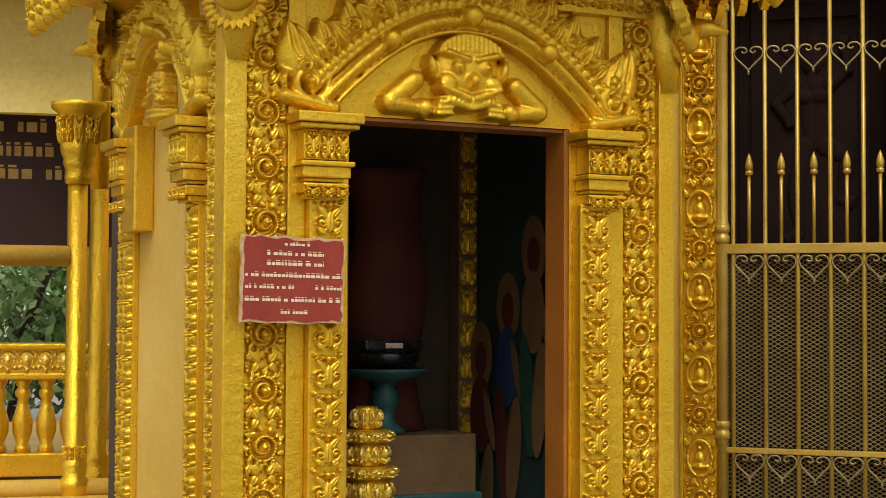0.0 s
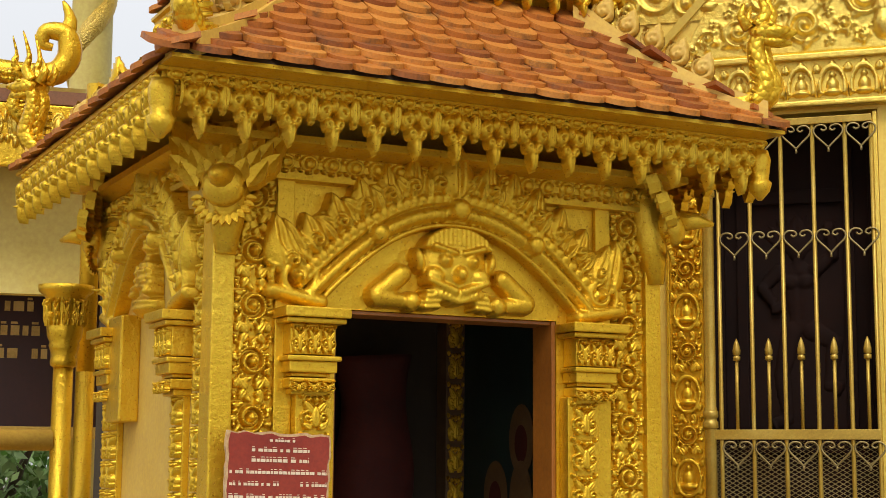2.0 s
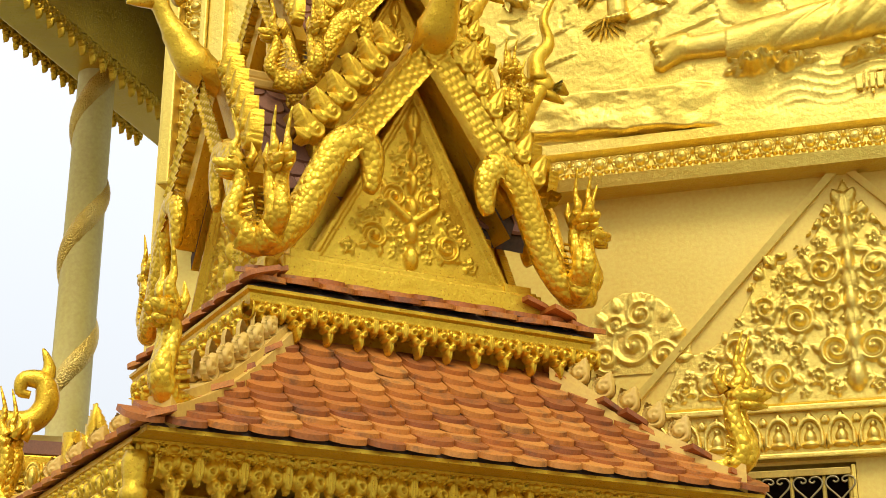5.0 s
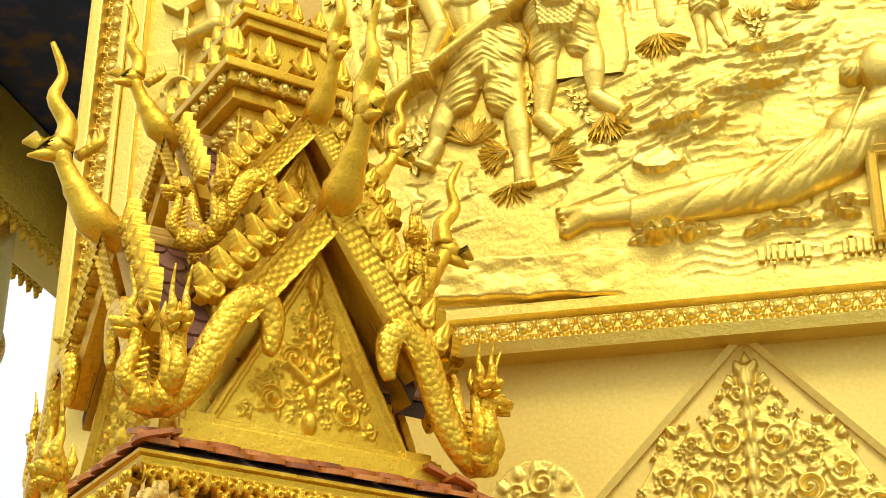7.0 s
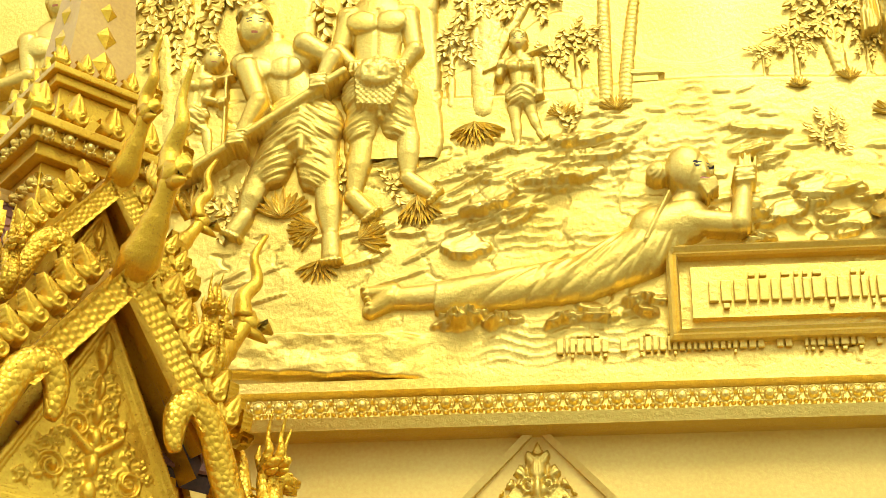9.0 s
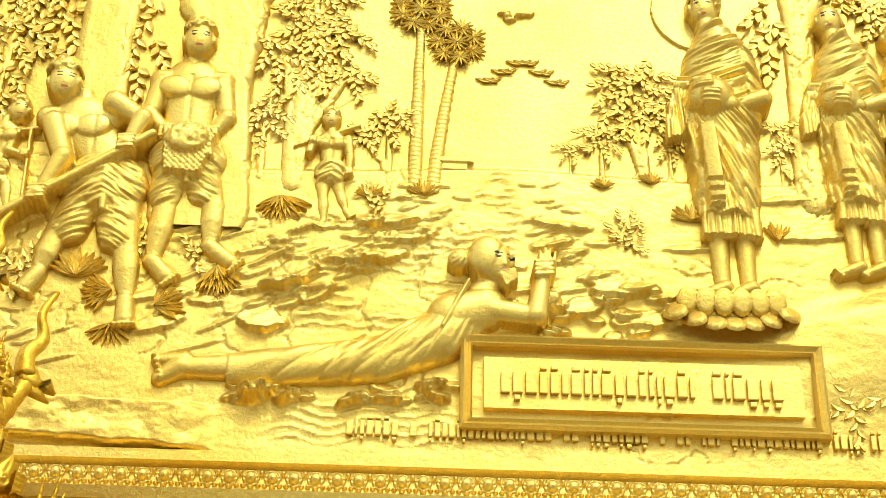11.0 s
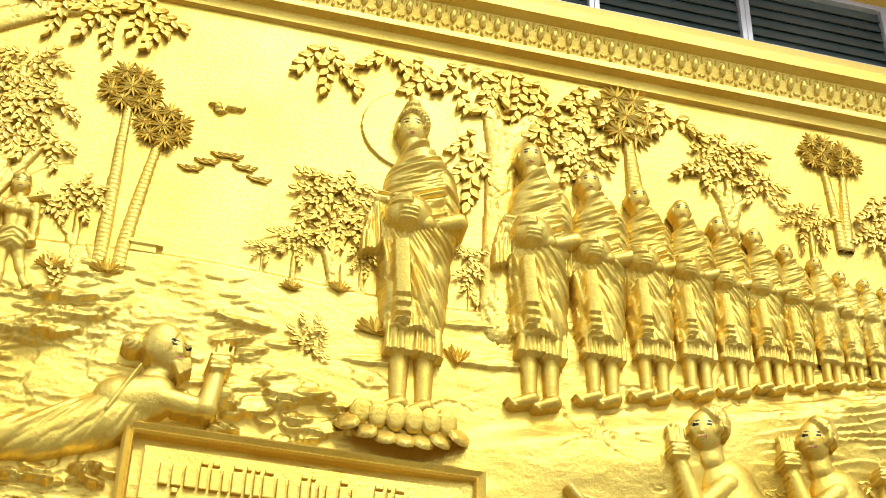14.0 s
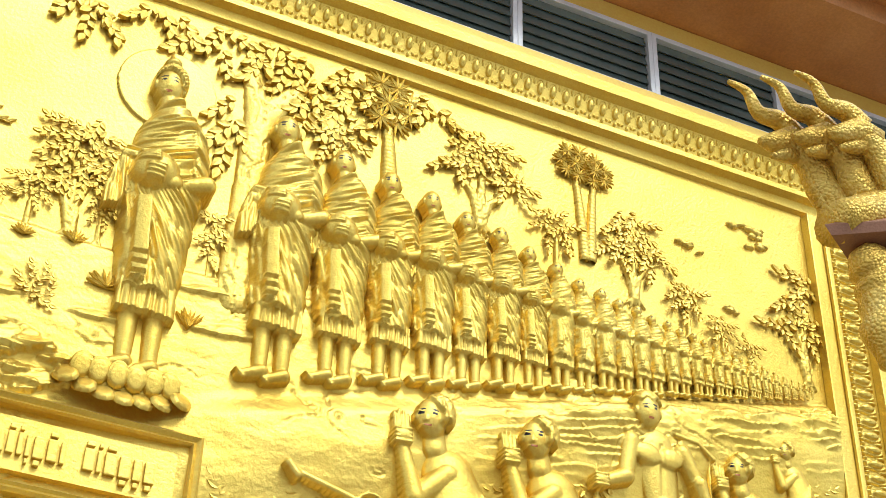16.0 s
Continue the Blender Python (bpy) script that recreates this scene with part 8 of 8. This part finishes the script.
hall_column(VIEW), hall_column(VIEW @ pose(0.135, 0.35, 0), False, 4.0)
rail = thing("hall_rail", VIEW, "thick horizontal gold rail between the columns", "rail", "rails of the hall")
bm = bmesh.new()
tube(bm, [(-3.0, 0, 1.90), (-0.04, 0, 1.90)], [0.058, 0.058], 16)
part("bar", bm, GOLD_PALE, rail, "", None, True)
rail = thing("hall_rail", VIEW @ pose(0, 0, -1.28), "thick horizontal gold rail between the columns", "rail", "rails of the hall")
bm = bmesh.new()
tube(bm, [(-3.0, 0, 1.90), (1.2, 0, 1.90)], [0.05, 0.05], 16)
part("bar", bm, GOLD_PALE, rail, "", None, True)
board = thing("donor_board", VIEW @ pose(-1.2, 1.7, 2.0), "dark maroon board with lines of gold writing", "board")
part("panel", boxes((-2.4, 1.9, 0, 0.05, 0.02, 1.6)), MAROON, board)
part("lower_edge", boxes((-2.4, 1.9, -0.02, 0.05, -0.06, 0.018, 0.01)), GOLD_PALE, board)
for k, (x0, x1, z) in enumerate([(0.2, 1.35, 0.96), (0.2, 1.30, 0.80), (0.3, 1.05, 0.64), (0.2, 1.25, 0.49)]):
    rng = random.Random(70 + k)
    x = x0
    while x < x1:
        w = rng.uniform(0.03, 0.07)
        bm = boxes((x, x + w, -0.008, -0.001, z - 0.03, z + 0.035))
        if rng.random() < 0.5:
            box(bm, x, x + w * 0.8, -0.008, -0.001, z + 0.045, z + 0.06)
        part("bar", bm, LETTER_GOLD, board)
        x += w + (0.02 if rng.random() > 0.25 else 0.09)
valance = thing("hall_valance", VIEW @ pose(0, 0.9, 0), "pale yellow curved plaster valance of the hall", "valance")
bm = bmesh.new()
low = [(-2.2 + 0.1 * i, 2.80 + 0.30 * ((-0.62 - (-2.2 + 0.1 * i)) / 1.2) ** 2 if -2.2 + 0.1 * i < -0.62 else 2.80 + 0.02 * i * 0) for i in range(25)]
a = [bm.verts.new((x, 0, z)) for x, z in low] + [bm.verts.new((low[-1][0], 0, 4.1)), bm.verts.new((low[0][0], 0, 4.1))]
b = [bm.verts.new((v.co.x, 0.12, v.co.z)) for v in a]
bm.faces.new(a), bm.faces.new(b[::-1])
for i in range(len(a)):
    bm.faces.new((a[i], b[i], b[(i + 1) % len(a)], a[(i + 1) % len(a)]))
part("board", bm, CREAM, valance)
dark = setting("wall_hall", boxes((-4.0, 2.2, 3.0, 3.1, 2.0, 4.4), (-4.0, 2.2, 0.95, 3.0, 4.0, 4.1)), MAROON, "dark maroon upper wall of the hall", VIEW)
balu = thing("balustrade", VIEW @ pose(0, 0.95, 0), "gold balustrade with turned balusters and a lotus rail", "balustrade")
part("top_rail", boxes((-3.0, 1.6, -0.10, 0.10, 1.18, 1.22, 0.01), (-3.0, 1.6, -0.13, 0.13, 1.36, 1.40, 0.012), (-3.0, 1.6, -0.09, 0.09, 1.22, 1.36)), GOLD, balu)
part("foot_rail", boxes((-3.0, 1.6, -0.12, 0.12, 0.60, 0.74, 0.012)), GOLD, balu)
row_of("petal", PETAL, balu, 40, lambda i: pose(-2.9 + i * 0.11, -0.092, 1.29) @ Matrix.Diagonal((0.9, 0.8, 1, 1)))
bm = bmesh.new()
lathe(bm, [(0.05, 0.74), (0.05, 0.77), (0.035, 0.79), (0.06, 0.86), (0.062, 0.93), (0.035, 1.02), (0.03, 1.06), (0.045, 1.08), (0.045, 1.11), (0.03, 1.13), (0.05, 1.16), (0.05, 1.18)], 16, -2.8, 0)
b0 = part("baluster", bm, GOLD, balu, "", None, True)
for i in range(1, 30):
    again("baluster", b0, balu, pose(0.14 * i, 0, 0))
terrace = setting("pavement", boxes((-4.0, 2.6, -0.5, 6.0, 0.02, 0.58)), GOLD_PALE, "pale plastered terrace base of the hall", VIEW)


def leafy_tree(m, height, spread, n, mat, seed, label):
    t = thing("tree", m, label, "tree", "trees behind the hall")
    rng = random.Random(seed)
    bm = bmesh.new()
    tube(bm, smooth_path([(0, 0, 0), (0.1, 0, height * 0.3), (-0.05, 0.1, height * 0.6)], 4), [0.16 - 0.012 * i for i in range(9)], 10)
    for k in range(5):
        a = k * 1.26
        tube(bm, [(0, 0, height * 0.35), (math.cos(a) * spread * 0.4, math.sin(a) * spread * 0.4, height * 0.6), (math.cos(a) * spread * 0.7, math.sin(a) * spread * 0.7, height * 0.75)], [0.08, 0.05, 0.02], 6)
    part("trunk", bm, BARK, t, "", None, True)
    vs, fs = [], []
    for c in range(26):
        a, q = rng.uniform(0, 6.28), math.sqrt(rng.random())
        cc = Vector((math.cos(a) * q * spread, math.sin(a) * q * spread, height * rng.uniform(0.25, 1.0)))
        rr = spread * rng.uniform(0.25, 0.45)
        for k in range(n // 26):
            d = Vector((rng.gauss(0, 1), rng.gauss(0, 1), rng.gauss(0, 0.8))).normalized() * rr * rng.uniform(0.6, 1.05)
            p = cc + d
            u = Vector((rng.gauss(0, 1), rng.gauss(0, 1), rng.gauss(0, 1))).normalized()
            w = u.cross(Vector((rng.gauss(0, 1), rng.gauss(0, 1), rng.gauss(0, 1)))).normalized()
            s = rng.uniform(0.06, 0.12)
            i = len(vs)
            vs += [p - u * s, p + w * s * 0.45, p + u * s, p - w * s * 0.45]
            fs.append((i, i + 1, i + 2, i + 3))
    me = bpy.data.meshes.new("crown")
    me.from_pydata([tuple(v) for v in vs], [], fs)
    link_mesh("crown", me, mat, t)


for i, (x, y, h, sp, mt) in enumerate([(-3.2, 9, 3.4, 2.0, LEAF), (-0.4, 10.5, 2.9, 2.0, LEAF_LIGHT), (-5.5, 12, 3.8, 2.4, LEAF), (2.0, 12, 3.0, 2.2, LEAF), (-1.6, 14, 4.2, 2.6, LEAF)]):
    leafy_tree(VIEW @ pose(x, y, 0), h, sp, 5200, mt, 500 + i, "dense green garden tree behind the hall")
# lamp-like slim post seen past the hall
p = thing("garden_post", VIEW @ pose(-0.62, 3.2, 0), "slim pale garden post behind the balustrade", "post")
bm = bmesh.new()
lathe(bm, [(0.03, 0), (0.025, 3.0)], 10)
part("shaft", bm, CREAM, p, "", None, True)

# roof of the hall: ridge with a scroll end, leaf finial, small serpent
ridge = thing("hall_roof", VIEW @ pose(-0.22, 0.9, -0.22), "low tiled roof edge with a gold scrolled ridge end", "roof")
part("roof_slab", boxes((-3.0, 0.42, -0.4, 3.0, 4.12, 4.2)), TILE_BROWN, ridge)
bm = bmesh.new()
box(bm, -3.0, 0.42, -0.46, -0.41, 3.72, 4.10, 0.01)
part("fascia", bm, GOLD, ridge)
row_of("petal", PETAL, ridge, 29, lambda i: pose(-2.9 + i * 0.122, -0.462, 3.95) @ Matrix.Diagonal((1, 1, 1.8, 1)))
bm = bmesh.new()
pts = smooth_path([(-2.4, -0.2, 5.10), (-1.4, -0.2, 4.72), (-0.6, -0.2, 4.42), (0.02, -0.2, 4.34), (0.19, -0.2, 4.44), (0.18, -0.2, 4.60), (0.06, -0.2, 4.62), (0.04, -0.2, 4.54), (0.10, -0.2, 4.52)], 5)
tube(bm, pts, [0.075 if i < 22 else max(0.025, 0.075 - 0.003 * (i - 22)) for i in range(len(pts))], 12, 0.8)
part("scroll_ridge", bm, GOLD, ridge, "", None, True)
bm = bmesh.new()
tube(bm, smooth_path([(0.16, -0.2, 4.58), (0.2, -0.2, 4.70), (0.15, -0.2, 4.82)], 3), [0.07, 0.06, 0.05, 0.04, 0.03, 0.02, 0.008], 8, 0.5)
part("scroll_tip", bm, GOLD, ridge, "", None, True)
me2 = CREST_ME.copy()
o = new("leaf_finial", me2)
o.parent, o.matrix_basis = ridge, pose(0.52, 0.0, 4.18) @ Matrix.Diagonal((1.7, 1.5, 1.9, 1))
bm = bmesh.new()
serpent_heads(bm, (0, 0, 0), 2, 0.36)
part("serpent", bm, GOLD_SCALE, ridge, "gold serpent finial", pose(-0.05, -0.5, 4.0, 0, 0, 200), True)

# serpent-wound column and the painted veranda ceiling of the temple's end
col = thing("serpent_column", pose(-6.72, 11.07, 0), "tall pale gold column wound by a scaled serpent", "column")
bm = bmesh.new()
lathe(bm, [(0.17, 0.0), (0.17, 4.2), (0.16, 8.2), (0.20, 8.25), (0.20, 8.35), (0.17, 8.4), (0.24, 8.6), (0.30, 8.95)], 24)
part("shaft", bm, CREAM, col, "", None, True)
bm = bmesh.new()
pts = [(0.105 * math.cos(t), 0.105 * math.sin(t), 3.0 + t * 0.20) for t in [k * 0.25 for k in range(104)]]
tube(bm, pts, [0.095] * len(pts), 12)
part("serpent", bm, CREAM_GOLD, col, "", None, True)
ver = thing("veranda", pose(0, 0, 0), "gold veranda beam and blue painted ceiling of the temple", "veranda")
part("ceiling_panel", boxes((-8.1, -4.84, 8.9, 14.4, 9.02, 9.1)), BLUE, ver, "blue painted ceiling")
part("beam", boxes((-6.95, -6.45, 9.2, 13.4, 8.0, 9.0, 0.02)), GOLD, ver)
part("end_beam", boxes((-6.44, -4.84, 12.9, 13.4, 7.9, 9.0, 0.02)), GOLD, ver)
row_of("pendant", PENDANT, ver, 24, lambda i: pose(-6.43, 9.3 + i * 0.17, 8.02, 0, 0, 90))
row_of("pendant", PENDANT, ver, 31, lambda i: pose(-8.09, 9.0 + i * 0.175, 9.02, 0, 0, 90))
row_of("pendant", PENDANT, ver, 9, lambda i: pose(-6.35 + i * 0.175, 12.88, 7.92))

# the corner of another porch roof with its serpent heads
nb = thing("roof_corner", pose(4.45, 4.88, 5.84), "corner of a neighbouring tiled roof with serpent finial", "roof")
for k in range(3):
    bm = bmesh.new()
    o = k * 0.11 - 0.11
    S = lambda x, z: (-0.02 + x - 0.11 * k + 0.2, o, z + 0.03 * k)
    neck = smooth_path([S(0.42, 0.10), S(0.22, 0.10), S(0.08, 0.22), S(0.04, 0.38), S(-0.04, 0.48)], 4)
    tube(bm, neck, [0.10 - 0.002 * i for i in range(len(neck))], 12)
    tube(bm, [S(0.04, 0.46), S(-0.06, 0.50), S(-0.16, 0.47), S(-0.24, 0.46)], [0.075, 0.08, 0.055, 0.02], 10)
    tube(bm, [S(0.0, 0.43), S(-0.10, 0.41), S(-0.19, 0.385)], [0.05, 0.04, 0.015], 8)
    cr = smooth_path([S(-0.02, 0.54), S(-0.08, 0.62), S(-0.20, 0.64), S(-0.24, 0.76), S(-0.34, 0.80)], 4)
    tube(bm, cr, [0.055 * (1 - i / len(cr)) + 0.008 for i in range(len(cr))], 8)
    for q in range(8):
        tube(bm, [S(0.16 - 0.016 * q, 0.10 + 0.045 * q), S(0.02 - 0.006 * q, 0.12 + 0.045 * q)], [0.03, 0.035], 6)
    part("serpent_head", bm, CREAM_GOLD, nb, "pale gold serpent head", pose(0.10, 0, 0.42, 0, -8, 0), True)
bm = bmesh.new()
tube(bm, smooth_path([(0.02, 0, 0.42), (0.4, 0.0, 0.60), (1.0, 0.0, 1.0), (2.2, 0, 1.9)], 4), [0.10 + 0.01 * i for i in range(13)], 12, 1.3)
part("hip_ridge", bm, CREAM_GOLD, nb, "", None, True)
bm = bmesh.new()
v = [bm.verts.new(q) for q in ((-0.05, -0.02, 0.38), (2.4, -1.6, 0.42), (2.4, 0.0, 1.75), (2.4, 1.6, 0.42), (-0.02, -0.02, 0.33), (2.4, -1.6, 0.36), (2.4, 1.6, 0.36))]
for q in ((0, 1, 2), (0, 2, 3), (4, 6, 5), (0, 4, 5, 1), (0, 3, 6, 4), (1, 5, 6, 3, 2)):
    bm.faces.new([v[i] for i in q])
part("roof_slab", bm, TILE_BROWN, nb)
bm = bmesh.new()
tube(bm, smooth_path([(0.14, 0, 0.32), (0.22, 0, 0.20), (0.25, 0, 0.05), (0.22, 0, -0.15), (0.30, 0, -0.3)], 4), [0.05, 0.08, 0.10, 0.12, 0.10, 0.12, 0.13, 0.11, 0.13, 0.12, 0.10, 0.12, 0.10, 0.08, 0.09, 0.06, 0.03], 12)
part("corner_drop", bm, CREAM_GOLD, nb, "pale gold carved corner drop", None, True)
part("eave_beam", boxes((0.3, 2.4, -0.2, 0.2, 0.0, 0.34, 0.02)), OCHRE, nb)
part("column", boxes((2.0, 2.4, -0.2, 0.2, -5.84, -0.002, 0.02)), GOLD, nb)
